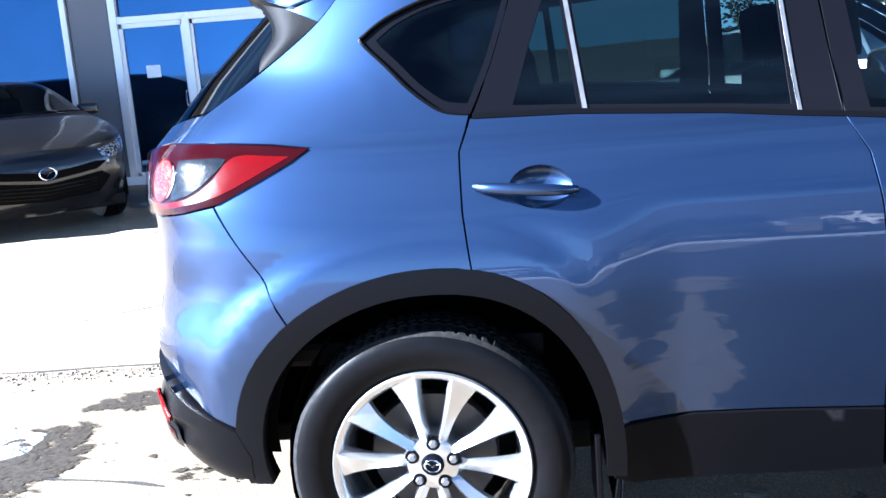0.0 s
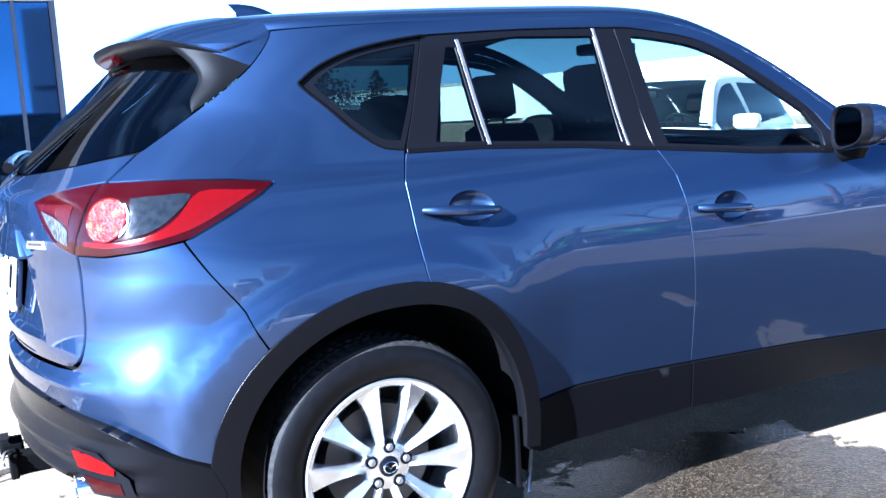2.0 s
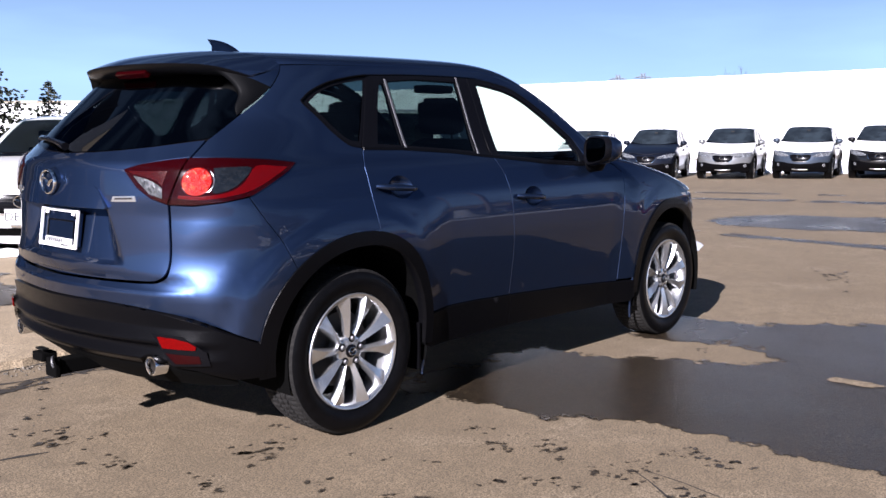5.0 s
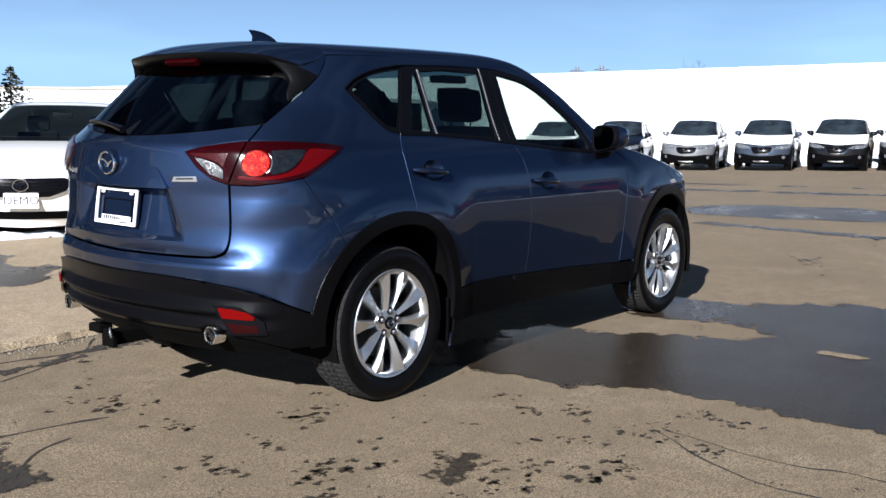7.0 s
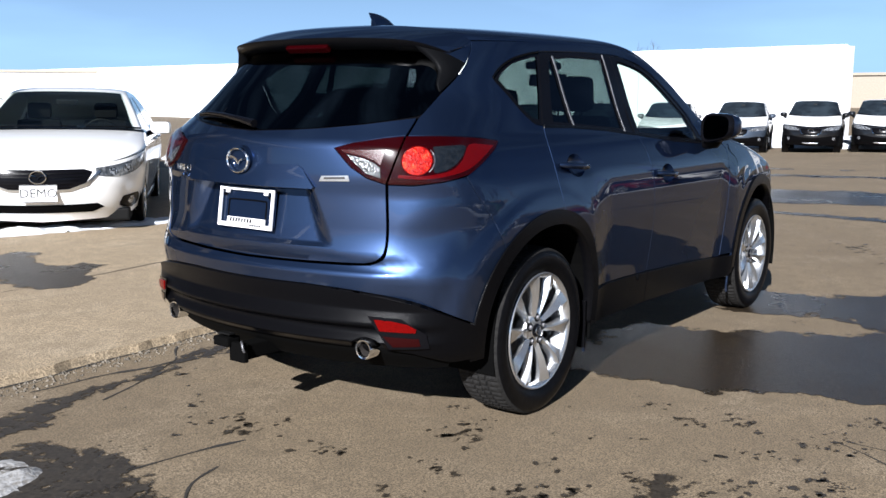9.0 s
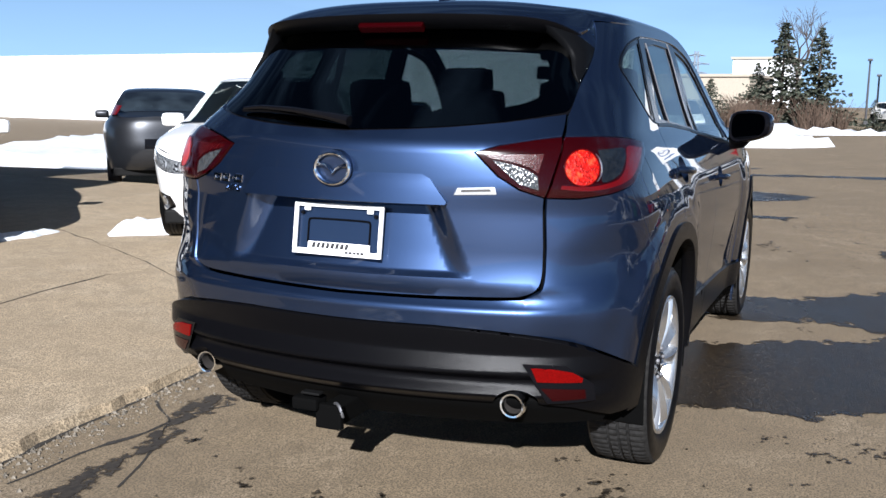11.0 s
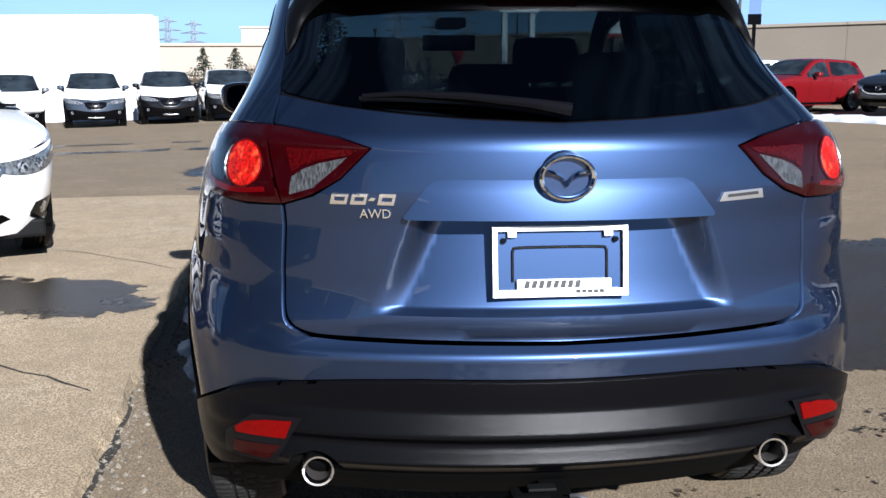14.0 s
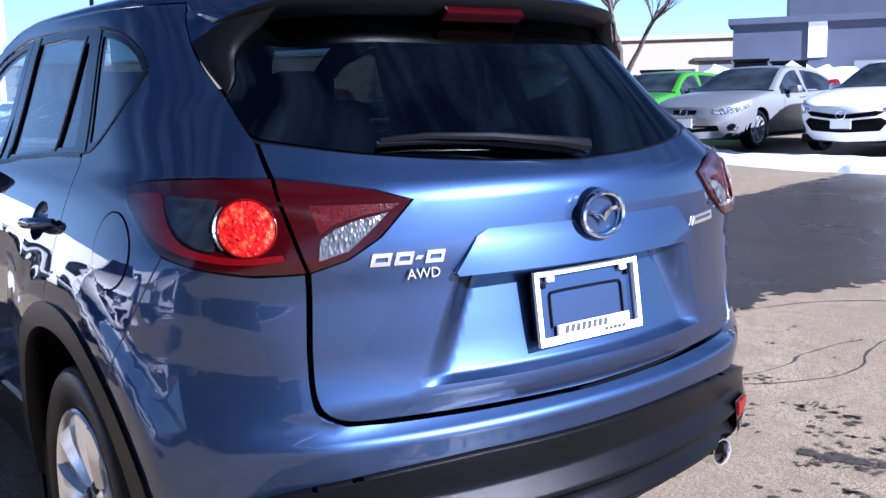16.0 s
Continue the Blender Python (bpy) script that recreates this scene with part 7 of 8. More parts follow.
        # headlamp and tail lamp
        q0, q1 = (0.50, min(1.12, qn + 0.1)) if face != "smile" else (0.58, min(1.08, qn + 0.1))
        qs = [q0 + (q1 - q0) * i / 8 for i in range(9)]
        top = [(q, ztop(q) - 0.022 - 0.012 * (1 - i / 8)) for i, q in enumerate(qs)]
        low = [(q, ztop(q) - 0.06 - 0.085 * math.sin(math.pi * (0.15 + 0.75 * i / 8)) ** 0.8) for i, q in enumerate(qs)]
        lamp = skin("headlamp", [(sg * q, z) for q, z in top + low[::-1]], sh.nose(0.004), lamps or M_LAMP_DARK, car, 0.04, lip=0.015)
        for f0 in (0.35, 0.62):
            i = int(f0 * 8)
            c = (qs[i], (top[i][1] + low[i][1]) / 2)
            skin("lamp_bowl", [(sg * (c[0] + 0.042 * math.cos(a)), c[1] + 0.036 * math.sin(a)) for a in np.linspace(0, 2 * math.pi, 13)[:-1]], sh.nose(0.009), M_HEADLAMP, lamp, 0.03, lip=0)
        zz = zt(qt) - 0.03
        tl = [(0.62, zz - 0.01), (1.0, zz), (1.3, zz - 0.02), (1.38, zz - 0.07), (1.1, zz - 0.15), (0.7, zz - 0.14)]
        skin("tail_lamp", [(sg * q, z) for q, z in tl], sh.tail(0.005), M_LENS_RED, car, 0.04, lip=0.01)
        if face == "shield":
            fg = [(0.78, 0.42), (1.02, 0.44), (1.06, 0.36), (0.95, 0.30), (0.76, 0.33)]
            pocket = skin("fog_pocket", [(sg * q, z) for q, z in smooth(fg + fg[:1], 3)[:-1]], sh.nose(0.004), M_GLOSS_BLACK, car, 0.05, lip=0)
        else:
            fg = [(0.82 + 0.08 * math.cos(a), 0.40 + 0.06 * math.sin(a)) for a in np.linspace(0, 2 * math.pi, 15)[:-1]]
            pocket = skin("fog_pocket", [(sg * q, z) for q, z in fg], sh.nose(0.004), M_GLOSS_BLACK, car, 0.05, lip=0)
        skin("fog_lamp", [(sg * (0.90 + 0.045 * math.cos(a)), 0.375 + 0.04 * math.sin(a)) for a in np.linspace(0, 2 * math.pi, 13)[:-1]], sh.nose(0.008), M_HEADLAMP, pocket, 0.03, lip=0.01)
    # nose, tail and top
    nt = [(q, z) for q, z in nose_top] + [(qn, 0.40), (0.9, 0.22), (0.0, 0.19)]
    skin("nose_panel", mirrored(nt), sh.nose(), B, car, H, lip=0.0)
    ttl = [(q, z) for q, z in tail_top] + [(qt, 0.32), (0.9, 0.27), (0.0, 0.27)]
    skin("tail_panel", mirrored(ttl), sh.tail(), B, car, H, lip=0.0)
    skin("rear_plate_pocket", [(-0.26, 0.72), (0.26, 0.72), (0.26, 0.58), (-0.26, 0.58)], sh.tail(0.004), M_GLOSS_BLACK, car, 0.1, lip=0)
    x0, x1 = style["screen"]
    xq = lambda a: 0.11 * (1 - a * a)
    bonnet0 = lambda a: x1 + 0.02 + xq(a) * 1.6
    if detail:
        top_patch(sh, "roof_panel", lambda a: rim_line(sh, a, False), lambda a: x0 + xq(a), B, car, nu=28, nv=24)
        for a0, a1 in ((-1.0, -0.66), (0.66, 1.0)):
            top_patch(sh, "screen_pillar", lambda a: x0 + xq(a), lambda a: x1 + xq(a) * 1.6, B, car, a0, a1, 14, 5)
        cabin_of(car, x0, x1)
    else:
        top_patch(sh, "roof_panel", lambda a: rim_line(sh, a, False), lambda a: x1 + xq(a) * 1.6, B, car, nu=34, nv=24)
    top_patch(sh, "bonnet", bonnet0, lambda a: rim_line(sh, a, True), M_FILM if film else B, car, nu=14, nv=24, off=0.0)
    if film:
        top_patch(sh, "roof_film", lambda a: 0.1, lambda a: x0 - 0.1, M_FILM, car, -0.8, 0.8, 8, 16, off=0.004)
    top_patch(sh, "windscreen", lambda a: x0 + xq(a), lambda a: x1 - 0.03 + xq(a) * 1.6, M_GLASS if detail else M_FARGLASS, car, -0.68, 0.68, 14, 24, off=0.006)
    bx0, bx1 = style["backlight"]
    top_patch(sh, "rear_screen", lambda a: bx0 - 0.1 * (1 - a * a), lambda a: bx1 - 0.05 * (1 - a * a), M_FARGLASS, car, -0.66, 0.66, 12, 20, off=0.006)
    top_patch(sh, "scuttle", lambda a: x1 - 0.03 + xq(a) * 1.6, lambda a: x1 + 0.05 + xq(a) * 1.6, M_CLAD, car, -0.9, 0.9, 2, 20, off=0.007)
    if detail:
        for y in (-0.35, 0.15):
            bm = bmesh.new()
            tube(bm, [Vector(sh.top(x1 - 0.02 + xq((y + d) / 0.7) * 1.3, (y + d) / 0.75, 0.02)) for d in (0, 0.15, 0.3, 0.45)], 0.008, 5)
            part("wiper", bm, M_RUBBER, car)
    # grille and air intakes
    g1 = ztop(0) - 0.055
    if face == "shield":
        gr = [(0, g1), (0.40, g1 + 0.005), (0.47, g1 - 0.02), (0.40, g1 - 0.13), (0.26, g1 - 0.185), (0, g1 - 0.195)]
        g = skin("grille", mirrored(gr), sh.nose(0.004), M_GLOSS_BLACK, car, 0.05, lip=0)
        for i in range(5):
            z = g1 - 0.03 - 0.033 * i
            w = 0.40 - 0.035 * i
            skin("grille_bar", mirrored([(0, z), (w, z + 0.006), (w, z - 0.005), (0, z - 0.011)]), sh.nose(0.010), M_CLAD, g, 0.08, lip=0.006)
        skin("chrome_wing", mirrored([(0, g1 - 0.19), (0.26, g1 - 0.18), (0.40, g1 - 0.125), (0.52, g1 - 0.01), (0.54, g1 - 0.02), (0.42, g1 - 0.145), (0.27, g1 - 0.20), (0, g1 - 0.212)]), sh.nose(0.012), M_SATIN, g, 0.05, lip=0.01)
        skin("lower_intake", mirrored([(0, 0.36), (0.52, 0.37), (0.60, 0.33), (0.50, 0.285), (0, 0.28)]), sh.nose(0.005), M_DARK, car, 0.08, lip=0)
        ez = g1 - 0.065
    elif face == "smile":
        g = skin("grille", mirrored([(0, 0.60), (0.5, 0.66), (0.62, 0.65), (0.50, 0.585), (0, 0.53)]), sh.nose(0.004), M_DARK, car, 0.05, lip=0)
        skin("lower_intake", mirrored([(0, 0.50), (0.55, 0.56), (0.66, 0.50), (0.56, 0.36), (0, 0.33)]), sh.nose(0.004), M_DARK, car, 0.06, lip=0)
        for i in range(4):
            z = 0.37 + 0.035 * i
            skin("intake_bar", mirrored([(0, z), (0.5, z + 0.03), (0.5, z + 0.022), (0, z - 0.008)]), sh.nose(0.009), M_CLAD, g, 0.1, lip=0.005)
        ez = 0.60
    else:
        g = skin("grille", mirrored([(0, g1 + 0.01), (0.24, g1), (0.22, g1 - 0.07), (0, g1 - 0.08)]), sh.nose(0.004), M_GLOSS_BLACK, car, 0.05, lip=0)
        skin("lower_intake", mirrored([(0, 0.42), (0.58, 0.43), (0.62, 0.34), (0, 0.30)]), sh.nose(0.004), M_DARK, car, 0.08, lip=0)
        ez = g1 - 0.03
    emblem(car, pose(sh.nose(0.016)(0, ez)[0], 0, ez, 0, 0, 90), 0.075)
    if plate:
        base, ink, text, zc = plate
        pm = pose(sh.nose(0.02)(0, zc)[0], 0, zc, 0, 0, 90)
        bm = bmesh.new()
        box(bm, -0.16, 0.16, -0.004, 0.008, -0.08, 0.08, 0.003)
        pl_ = part("plate", bm, base, car, m=pm)
        if text:
            lettering(text, 0.125 if text == "2014" else 0.115, pl_, pose(0, -0.006, 0, 90, 0, 0), ink, 0.001)
        for z in (-0.079, 0.073):
            bm = bmesh.new()
            box(bm, -0.16, 0.16, -0.008, -0.003, z, z + 0.006)
            part("plate_rim", bm, ink if text else M_INK, pl_)
    bm = bmesh.new()
    box(bm, style["tail"] + 0.25, style["nose"] - 0.3, -0.76, 0.76, 0.18, 0.3, 0.02)
    part("underbody", bm, M_UNDER, car)
    car["reach"] = style["nose"]
    return car


def parked(car, x, y, heading, z=None):
    """Puts a car with its nose at (x, y)."""
    L = car["reach"]
    c, s = math.cos(radians(heading)), math.sin(radians(heading))
    ox, oy = x - L * c, y - L * s
    car.matrix_basis = pose(ox, oy, gz(ox, oy) if z is None else z, 0, 0, heading)
    return car


def repeat(proto, x, y, heading, label, swap=None, z=None):
    """Another car like proto, with other paint where swap says so."""
    c = copy_thing(proto, Matrix())
    tagged(c, label, "car", "cars parked on the lot")
    if swap:
        for o in c.children_recursive:
            for sl in o.material_slots:
                if sl.material in swap:
                    new_m = swap[sl.material]
                    sl.link = "OBJECT"
                    sl.material = new_m
    return parked(c, x, y, heading, z)


G_CARS = "cars parked on the lot"
mpv = parked(make_car(MPV, M_BLACK_PAINT, "black people carrier parked before the glass showroom", "smile", group=G_CARS, lamps=M_HEADLAMP), -3.82, 4.9, 312, SLAB_Z)
mpv.scale.z = 0.94
demo = parked(make_car(SEDAN, M_WHITE_PAINT, "white four-door sedan with a white demo plate", "shield", (M_PLATE_WHITE, M_INK, "DEMO", 0.475), group=G_CARS), 1.40, 5.25, 230, SLAB_Z - 0.085)
hatch = parked(make_car(HATCH, M_WHITE_PAINT, "white hatchback with a blue 2014 plate", "shield", (M_PLATE_BLUE, M_PLATE_WHITE, "2014", 0.52), group=G_CARS), 3.12, 3.03, 207, SLAB_Z)
grey = make_car(SEDAN, M_GREY_PAINT, "dark grey sedan facing away at the lot's edge", "shield", group=G_CARS)
grey.matrix_basis = pose(7.7 + 1.05 * math.cos(radians(40)), 7.55 + 1.05 * math.sin(radians(40)), gz(9, 9), 0, 0, 40)

# row of new sport utility cars, some with white film on bonnet and roof
row = make_suv("silver sport utility car with white film on bonnet", Matrix(), M_SILVER_PAINT, fine=False, group=G_CARS)
row["reach"] = 3.58
for o in row.children_recursive:
    if o.name.split(".")[0] in ("bonnet", "roof_panel"):
        o.data.materials[0] = M_FILM
    if o.data and o.data.materials and o.data.materials[0] in (M_GLASS, M_TINT):
        o.data.materials[0] = M_FARGLASS
parked(row, 25.6, 9.8, 197)
for x, y, h, m_, lab in ((24.6, 11.95, 200, M_NAVY_PAINT, "dark navy sport utility car beside filmed ones"), (26.5, 7.7, 195, M_SLATE_PAINT, "slate blue sport utility car with white bonnet film"),
                         (27.4, 5.7, 193, M_BLACK_PAINT, "black sport utility car with white bonnet film"), (28.2, 3.8, 192, M_GREY_PAINT, "dark grey sport utility car with white bonnet film"),
                         (23.5, 13.8, 203, M_WHITE_PAINT, "white sport utility car at the row's end"),
                         (51, -4.2, 122, M_GREY_PAINT, "dark grey sport utility car beside a sign"),
                         (67, -5.1, 211, M_WHITE_PAINT, "white sport utility car standing on the far lot")):
    repeat(row, x, y, h, lab, {M_SILVER_PAINT: m_, **({M_FILM: m_} if x > 40 or m_ in (M_NAVY_PAINT, M_WHITE_PAINT) else {})})
# cars along the snow bank
far = make_car(SEDAN, M_WHITE_PAINT, "white sedan parked behind the snow bank", "shield", detail=False, group=G_CARS)
parked(far, 47.5, -5.7, 115)
far_hatch = make_car(HATCH, M_GREEN_PAINT, "bright green hatchback parked behind the snow bank", "smile", (M_PLATE_WHITE, M_INK, "", 0.47), detail=False, group=G_CARS, lamps=M_HEADLAMP)
parked(far_hatch, 12.0, -13.2, 99)
for x, y, h, m_, lab in ((45.0, -6.2, 115, M_WHITE_PAINT, "white sedan parked behind the snow bank"), (42.5, -6.6, 114, M_WHITE_PAINT, "white sedan parked behind the snow bank"),
                         (40.0, -7.0, 114, M_BLACK_PAINT, "black sedan parked behind the snow bank"), (37.5, -7.4, 114, M_GREY_PAINT, "dark grey sedan behind the snow bank"),
                         (35.0, -7.8, 104, M_BLACK_PAINT, "black sedan parked behind the snow bank"), (32.5, -8.1, 104, M_SLATE_PAINT, "slate blue sedan behind the snow bank"),
                         (30.0, -8.5, 104, M_GREY_PAINT, "dark grey sedan behind the snow bank"), (27.4, -8.9, 104, M_BLACK_PAINT, "black sedan parked behind the snow bank"),
                         (24.9, -9.4, 104, M_WHITE_PAINT, "white sedan parked behind the snow bank"), (19.4, -12.4, 120, M_GREY_PAINT, "dark grey sedan behind the snow bank"), (2.8, -12.6, 108, M_GREY_PAINT, "dark grey sedan behind the snow bank"),
                         (-0.6, -12.8, 106, M_WHITE_PAINT, "white sedan parked behind the snow bank")):
    repeat(far, x, y, h, lab, {M_WHITE_PAINT: m_} if m_ is not M_WHITE_PAINT else None)
for x, y, h, m_, lab in ((22.3, -10.1, 114, M_RED_PAINT, "red hatchback parked behind the snow bank"), (14.9, -14.0, 101, M_RED_PAINT, "red hatchback parked behind the snow bank")):
    repeat(far_hatch, x, y, h, lab, {M_GREEN_PAINT: m_})
silver = make_car(SEDAN, M_SILVER_PAINT, "silver sedan parked behind the snow bank", "plain", (M_PLATE_WHITE, M_INK, "", 0.47), detail=False, group=G_CARS, lamps=M_HEADLAMP)
parked(silver, 8.65, -11.75, 97)
white_low = make_car(SEDAN, M_WHITE_PAINT, "white sedan with wide lower grille behind snow", "smile", (M_PLATE_WHITE, M_INK, "", 0.47), detail=False, group=G_CARS, lamps=M_HEADLAMP)
parked(white_low, 5.85, -11.95, 97)


# ---------- trees, posts and signs ----------
M_NEEDLE = grain(mat("spruce_needles", (0.030, 0.040, 0.028), 0.8), 6, 0.5, 0, 4, tint=(0.058, 0.062, 0.040))
M_BARK = grain(mat("grey_brown_bark", (0.078, 0.06, 0.048), 0.95), 25, 0.5, 0.01)
M_SHRUB = grain(mat("dry_brown_shrub", (0.084, 0.054, 0.036), 0.9), 8, 0.4)
M_POST = grain(mat("white_post_paint", (0.75, 0.77, 0.80), 0.4), 3, 0.08)
M_SIGN_BLUE = mat("blue_ring_mark", (0.10, 0.16, 0.32), 0.4)
M_WOOD_POLE = grain(mat("weathered_pole_wood", (0.16, 0.13, 0.11), 0.9), 14, 0.4, 0.004)
M_LAMP_POST = mat("dark_bronze_post", (0.05, 0.05, 0.055), 0.6, 0.3)
M_LATTICE = mat("far_lattice_steel", (0.209, 0.242, 0.286), 0.6, 0.3)


def spruce(x, y, h, spread, seed, label, sparse=1.0):
    """A spruce: tapered trunk, drooping boughs in whorls, each with many needle sprays."""
    r = random.Random(seed)
    tree = thing("spruce_tree", label, "tree", pose(x, y, gz(x, y) - 0.05), "evergreen trees")
    bm = bmesh.new()
    tube(bm, [(0, 0, 0), (0.02 * h * r.uniform(-0.3, 0.3), 0, h * 0.5), (0, 0, h)], [0.022 * h, 0.013 * h, 0.003 * h], 7)
    part("trunk", bm, M_BARK, tree, smooth=True)
    verts, faces = [], []
    n = int(30 * sparse + 8)
    for k in range(n):
        t = (k + 0.6) / n
        z = h * (0.09 + 0.89 * t)
        reach = spread * (1 - t) * r.uniform(0.7, 1.15) + 0.012 * h
        for b in range(r.randint(5, 8)):
            a = r.uniform(0, 2 * math.pi)
            L = reach * r.uniform(0.55, 1.12)
            up = r.uniform(-0.28, 0.02) - 0.1 * (1 - t)
            steps = max(3, int(L / (0.055 * h)))
            for i in range(steps):
                f = (i + 0.5) / steps
                px, py = math.cos(a) * L * f, math.sin(a) * L * f
                pz = z + up * L * f + 0.10 * L * f * f
                for _ in range(3 + int(4 * f)):
                    d = Vector((math.cos(a + r.uniform(-1.2, 1.2)), math.sin(a + r.uniform(-1.2, 1.2)), r.uniform(-0.7, 0.35))).normalized()
                    ln = 0.045 * h * r.uniform(0.6, 1.3) * (1 - 0.45 * t)
                    w = d.cross(Vector((r.uniform(-1, 1), r.uniform(-1, 1), 1))).normalized() * ln * 0.34
                    s = len(verts)
                    p = Vector((px, py, pz))
                    verts += [p - w, p + w, p + d * ln * 0.7 + w * 0.8, p + d * ln, p + d * ln * 0.7 - w * 0.8]
                    faces.append((s, s + 1, s + 2, s + 3, s + 4))
    mesh_part("crown", verts, faces, M_NEEDLE, tree, smooth=False)
    return tree


def bare(x, y, h, seed, label, fork=0.34, lean=0.0):
    """A leafless tree, grown branch by branch."""
    r = random.Random(seed)
    tree = thing("bare_tree", label, "tree", pose(x, y, gz(x, y) - 0.05), "bare trees")
    trunk, twig = bmesh.new(), bmesh.new()

    def grow(p, d, L, rad, depth):
        pts, q = [p], p
        for i in range(4):
            d = (d + Vector((r.uniform(-1, 1), r.uniform(-1, 1), r.uniform(-0.5, 0.9))) * 0.16).normalized()
            q = q + d * L / 4
            pts.append(q)
        tube(trunk if depth < 2 else twig, pts, [rad * (1 - 0.42 * i / 4) for i in range(5)], 7 if depth < 2 else 4 if depth < 4 else 3, False)
        if depth >= 5:
            return
        for _ in range(3 if depth < 4 else 4):
            i = r.randint(2, 4)
            e = (d + Vector((r.uniform(-1, 1), r.uniform(-1, 1), r.uniform(-0.35, 0.7))) * 0.85).normalized()
            grow(pts[i], e, L * r.uniform(0.55, 0.82), rad * 0.55, depth + 1)
    grow(Vector((0, 0, 0)), Vector((lean, 0, 1)).normalized(), h * fork, h * 0.022, 0)
    if fork < 0.3:
        for k in range(4):
            a = 1.57 * k + r.uniform(-0.4, 0.4)
            grow(Vector((0, 0, h * fork * 0.9)), Vector((math.cos(a) * 0.8, math.sin(a) * 0.8, r.uniform(0.5, 1.1))).normalized(), h * 0.3, h * 0.013, 1)
    part("trunk", trunk, M_BARK, tree, smooth=True)
    part("branchwork", twig, M_BARK, tree)
    return tree


def polar(az, d):
    """A place by its bearing and distance from behind the blue car."""
    return -3.0 + d * math.cos(radians(az)), d * math.sin(radians(az))


for i, (az, d, h, sp) in enumerate(((2.8, 70, 7.2, 3.6), (0.9, 70, 6.8, 3.0), (4.2, 74, 4.4, 2.4), (8.3, 62, 3.6, 2.0), (6.5, 62, 3.6, 2.6))):
    x, y = polar(az, d)
    spruce(x, y, h, sp, 10 + i, "dark green spruce standing beyond the lot", 1.0)
for i, (az, d, h) in enumerate(((-11.6, 62, 4.5), (-12.6, 61, 3.9), (-13.25, 62, 4.0), (-14.25, 61, 4.1), (-15.0, 60, 4.0), (-15.8, 62, 3.9), (-16.5, 61, 4.3), (-17.5, 61, 3.9), (-3.4, 66, 2.6), (-4.05, 66, 2.7), (-4.6, 66, 2.9), (-2.1, 66, 2.2), (-30.6, 50, 2.8), (-31.9, 50, 4.0), (-34.2, 50, 3.8), (-35.6, 50, 3.3))):
    x, y = polar(az, d)
    spruce(x, y, h, 1.35, 30 + i, "small spruce standing before a tan store", 0.6)
for x, y, h, sp, sd in ((13.0, 33.0, 4.4, 3.3, 50), (11.2, 33.4, 3.9, 3.0, 53), (15.6, 33.6, 3.6, 2.4, 51), (9.2, 35.0, 4.8, 2.6, 52)):
    spruce(x, y, h, sp, sd, "dark spruce standing beside a white building", 0.9)
r = random.Random(9)
for i in range(14):
    az = r.uniform(-1.0, 9.0)
    d = r.uniform(58, 68)
    x, y = polar(az, d)
    sh_ = thing("shrub", "leafless brown shrub beyond the lot", "shrub", pose(x, y, gz(x, y)), "brown shrubs")
    bm = bmesh.new()
    for k in range(70):
        a, t = r.uniform(0, 6.28), r.uniform(0.1, 0.9)
        L = r.uniform(0.9, 2.4)
        tube(bm, [(0.3 * math.cos(a), 0.3 * math.sin(a), 0), (t * L * 0.5 * math.cos(a), t * L * 0.5 * math.sin(a), L * 0.6), (t * L * math.cos(a + 0.3), t * L * math.sin(a + 0.3), L)], [0.03, 0.02, 0.006], 3, False)
    part("twig_clump", bm, M_SHRUB, sh_)
bare(18.3, -20.4, 8.0, 3, "leafless broad tree beside the lot", 0.30, 0.03)
for i, (az, d, h) in enumerate(((-18.4, 66, 5.0), (-16.1, 66, 4.6), (-20.5, 66, 5.0), (-22, 66, 4.6), (-7.6, 66, 4.4), (2.2, 78, 9.5), (-33, 60, 7.0), (-36, 55, 7.5), (-38.5, 58, 7.0), (24, 120, 8), (20, 130, 9))):
    x, y = polar(az, d)
    bare(x, y, h, 60 + i, "small leafless tree in the distance")

# twin-post sign with a plain ring mark
ps = thing("pylon_sign", "white twin-post dealer sign with a ring mark", "sign", pose(57, -10.35, -0.6, 0, 0, -80))
for x in (-0.9, 0.9):
    block("post", ps, x - 0.17, x + 0.17, -0.15, 0.15, 0, 9.6, M_POST, bevel=0.02)
block("panel", ps, -1.28, 1.28, -0.28, -0.16, 5.6, 9.5, M_WHITE_WALL, bevel=0.03)
mark = emblem(ps, pose(0, -0.29, 7.15), 0.78)
for o in list(ps.children):
    if o.name.startswith("emblem"):
        o.data.materials[0] = M_SIGN_BLUE
block("name_bar", ps, -0.62, 0.62, -0.295, -0.28, 5.98, 6.18, M_SIGN_BLUE)
# pole with a tall banner
bp = thing("banner_pole", "dark light pole carrying a white printed banner", "sign", pose(45.2, -13.0, -0.46, 0, 0, -75))
block("pole", bp, -0.07, 0.07, -0.07, 0.07, 0, 9.5, M_CLAD)
block("banner", bp, -0.62, 0.74, -0.1, -0.075, 3.75, 5.33, M_WHITE_WALL)
block("banner_bar", bp, -0.5, 0.62, -0.112, -0.1, 4.5, 4.62, M_INK)
block("banner_bar", bp, -0.4, 0.4, -0.112, -0.1, 4.12, 4.18, M_LATTICE)
bm = bmesh.new()
for k in range(9):
    box(bm, -0.60 + 0.145 * k, -0.46 + 0.145 * k, -0.11, -0.07, 3.60 + 0.06 * math.sin(2.1 * k), 3.75, 0.01)
part("banner_fringe", bm, M_RED_SIGN, bp, "red fringe under the banner")
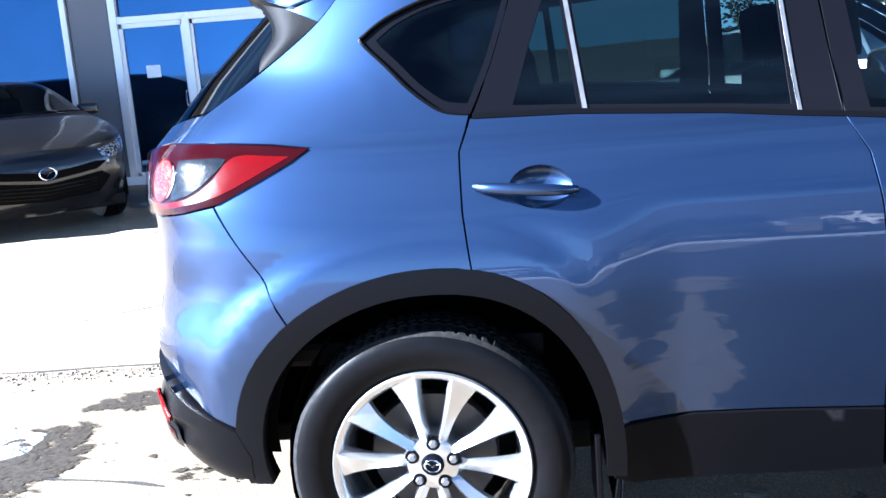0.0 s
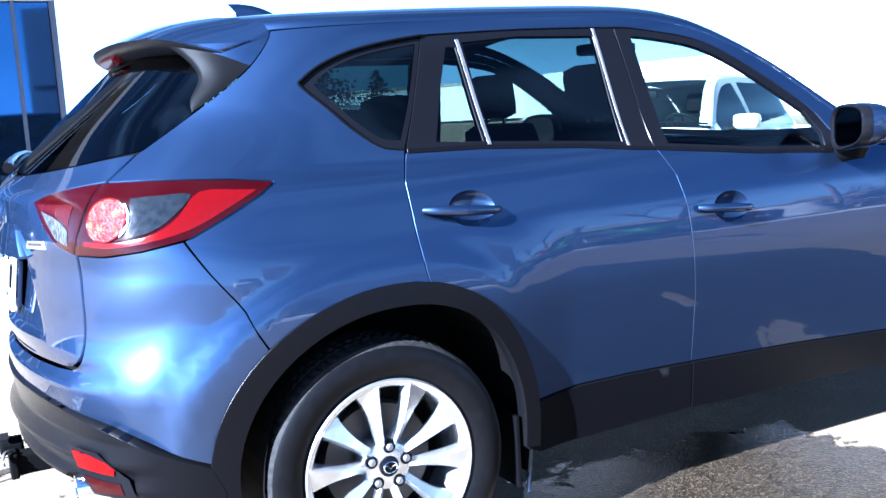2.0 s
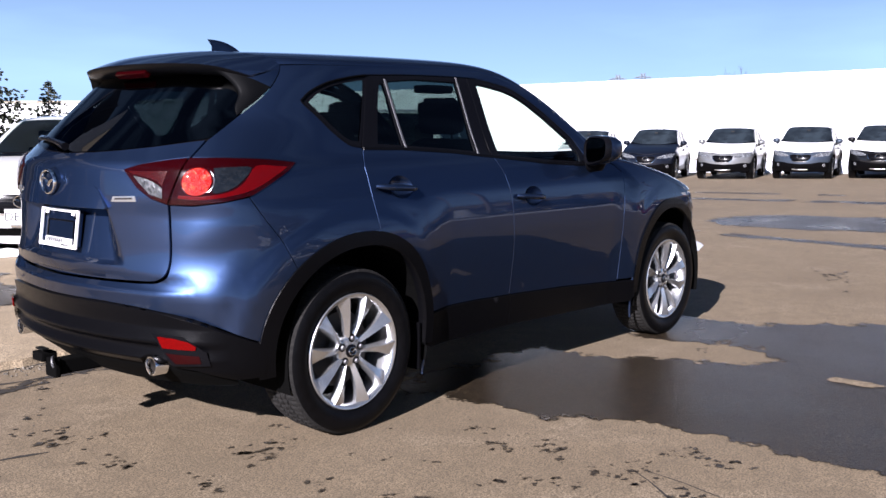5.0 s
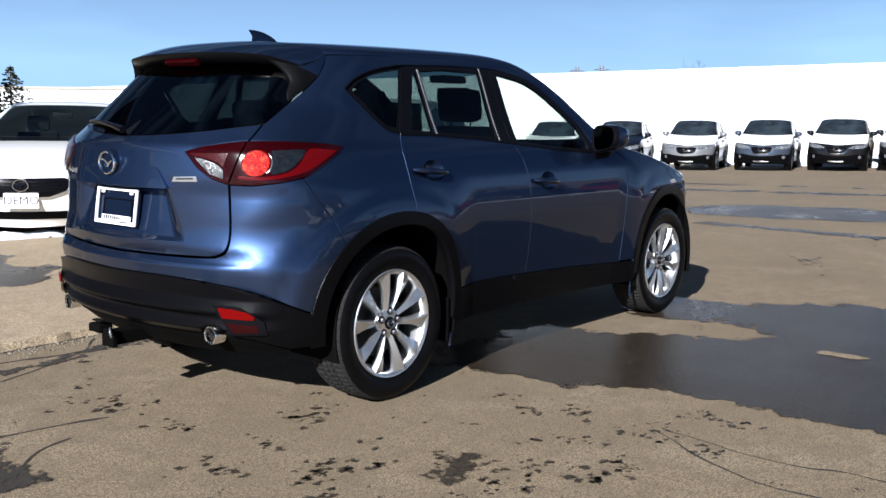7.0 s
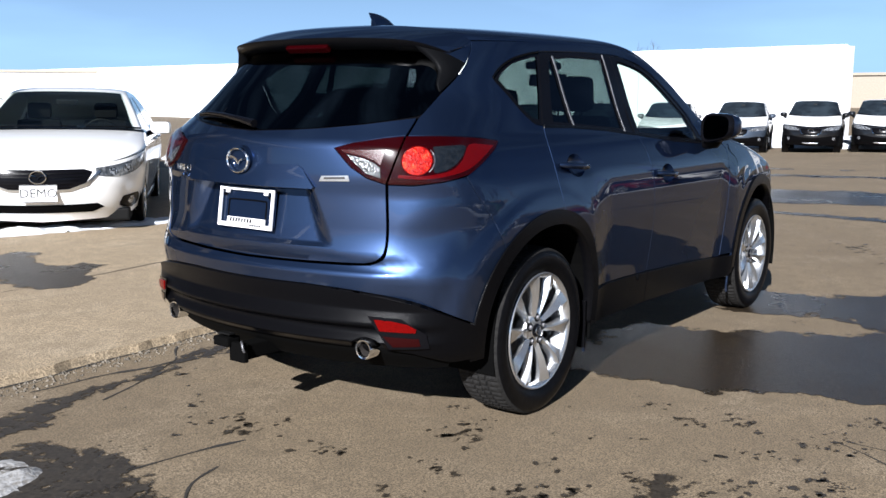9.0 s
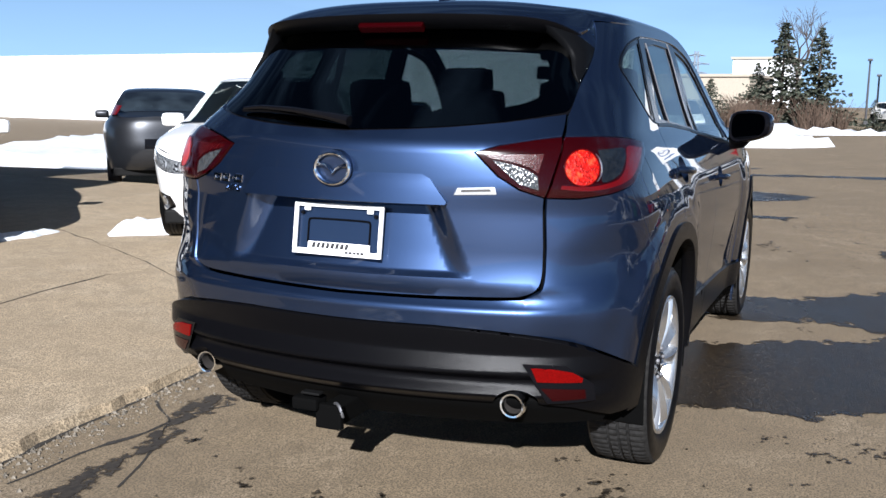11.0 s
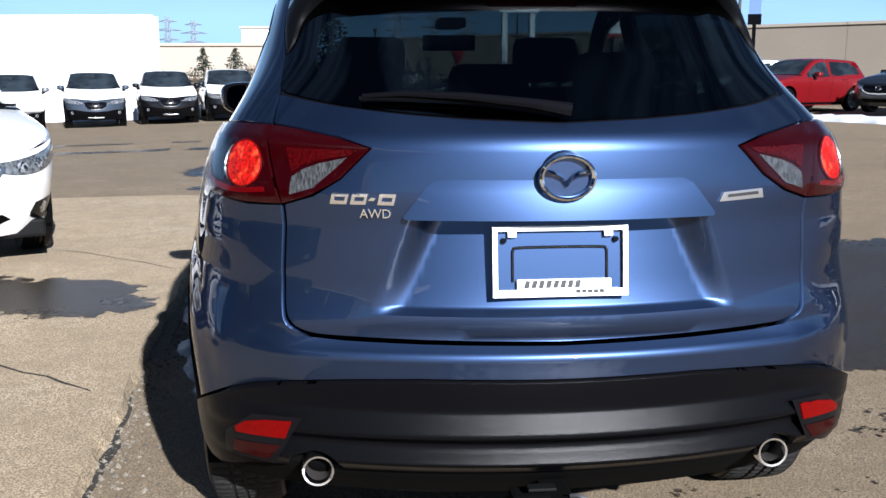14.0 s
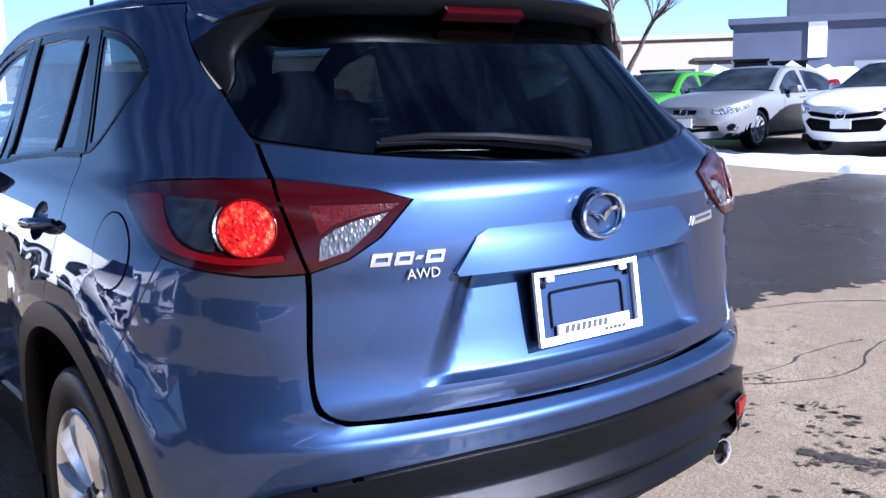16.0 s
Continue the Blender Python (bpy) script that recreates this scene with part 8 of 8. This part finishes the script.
bb = thing("banner_pole", "dark pole with a narrow blue banner", "sign", pose(33.75, -15.4, -0.32, 0, 0, -113))
block("pole", bb, -0.07, 0.07, -0.07, 0.07, 0, 6.8, M_CLAD)
block("banner", bb, -0.22, 0.22, -0.1, -0.075, 3.9, 6.6, M_SIGN_BLUE)
block("banner_arm", bb, -0.25, 0.25, -0.09, -0.05, 3.5, 3.9, M_CLAD)
# orange pennant among the parked cars
x, y = polar(-16.97, 41)
op = thing("pennant", "bright orange cloth pennant on a thin pole", "flag", pose(x, y, -0.2, 0, 0, -107))
block("pole", op, -0.02, 0.02, -0.02, 0.02, 0, 2.22, M_LATTICE)
bm = bmesh.new()
cloth = [[bm.verts.new((0.16 * u * (0.8 + 0.25 * math.sin(5 * v + 1)) + 0.06 * math.sin(7 * v), 0.05 * math.sin(6 * v + 3 * u) + d, 1.6 + 0.62 * v)) for u in (-1, -0.5, 0, 0.5, 1)] for d in (-0.012, 0.012) for v in np.linspace(0, 1, 9)]
for s_ in (0, 9):
    for p_, q_ in zip(cloth[s_:s_ + 8], cloth[s_ + 1:s_ + 9]):
        for k in range(4):
            bm.faces.new((p_[k], p_[k + 1], q_[k + 1], q_[k]))
part("cloth", bm, mat("orange_cloth", (0.85, 0.22, 0.03), 0.7), op)


def lamp_post(x, y, h, label="grey steel light post on the lot"):
    p = thing("street_lamp", label, "street lamp", pose(x, y, gz(x, y)), "light posts")
    bm = bmesh.new()
    tube(bm, [(0, 0, 0), (0, 0, h)], [0.08, 0.06], 8)
    part("post", bm, M_LAMP_POST, p, smooth=True)
    block("lamp_head", p, -0.45, 0.45, -0.16, 0.16, h, h + 0.14, M_LAMP_POST, bevel=0.03)
    block("base", p, -0.16, 0.16, -0.16, 0.16, 0, 0.3, M_LAMP_POST, bevel=0.03)


for x, y, h in ((38.6, -16.8, 9), (72, -13.0, 7), (70, -2.0, 4.4), (70, -3.33, 4.0), (72, -2.68, 3.3)):
    lamp_post(x, y, h)
wp = thing("utility_pole", "weathered wooden utility pole by the road", "pole", pose(28, -23, 0))
bm = bmesh.new()
tube(bm, [(0, 0, 0), (0, 0, 9)], [0.16, 0.11], 8)
part("post", bm, M_WOOD_POLE, wp, smooth=True)
block("cross_arm", wp, -1.1, 1.1, -0.06, 0.06, 8.3, 8.45, M_WOOD_POLE)
for az, d, z0, z1, w, mt, lab in ((-41.5, 44, 2.4, 2.75, 0.32, M_ROAD_SIGN, "yellow diamond road sign on a post"),):
    x, y = polar(az, d)
    s_ = thing("road_sign", lab, "sign", pose(x, y, 0, 0, 0, az - 90))
    block("post", s_, -0.05, 0.05, -0.05, 0.05, 0, z1, M_STEEL)
    block("sign_face", s_, -w / 2, w / 2, -0.1, -0.06, z0, z1, mt, m=None)


def lattice(az, d, h, k=1.0):
    """A power line tower."""
    x, y = polar(az, d)
    p = thing("power_tower", "far lattice steel power line tower", "power tower", pose(x, y, -2, 0, 0, az + 75), "power towers")
    bm = bmesh.new()
    b = h * 0.075 * k
    for sx in (-1, 1):
        for sy in (-1, 1):
            tube(bm, [(sx * b, sy * b, 0), (sx * b * 0.42, sy * b * 0.42, h * 0.55), (sx * b * 0.3, sy * b * 0.3, h)], 0.16, 4, False)
    for i in range(12):
        z0, z1 = h * i / 12, h * (i + 1) / 12
        w0, w1 = b * (1 - 0.62 * i / 12), b * (1 - 0.62 * (i + 1) / 12)
        for sx in (-1, 1):
            tube(bm, [(sx * w0, -w0, z0), (-sx * w1, -w1, z1)], 0.09, 3, False)
            tube(bm, [(w0, sx * w0, z0), (w1, -sx * w1, z1)], 0.09, 3, False)
    part("tower_frame", bm, M_LATTICE, p)
    for z, L in ((0.66, 0.17), (0.80, 0.21), (0.93, 0.14)):
        bm = bmesh.new()
        for sy in (-1, 1):
            tube(bm, [(-L * h, 0, z * h), (0, sy * b * 0.35, z * h + 0.03 * h), (L * h, 0, z * h)], 0.12, 4, False)
        tube(bm, [(-L * h, 0, z * h), (L * h, 0, z * h)], 0.14, 4, False)
        part("cross_arm", bm, M_LATTICE, p)


for az, d, h in ((31, 300, 19), (29.6, 310, 20), (-7.2, 330, 25), (-5.3, 340, 24), (-3.2, 350, 28), (8.4, 320, 20), (9.8, 340, 22), (26.0, 330, 18)):
    lattice(az, d, h)
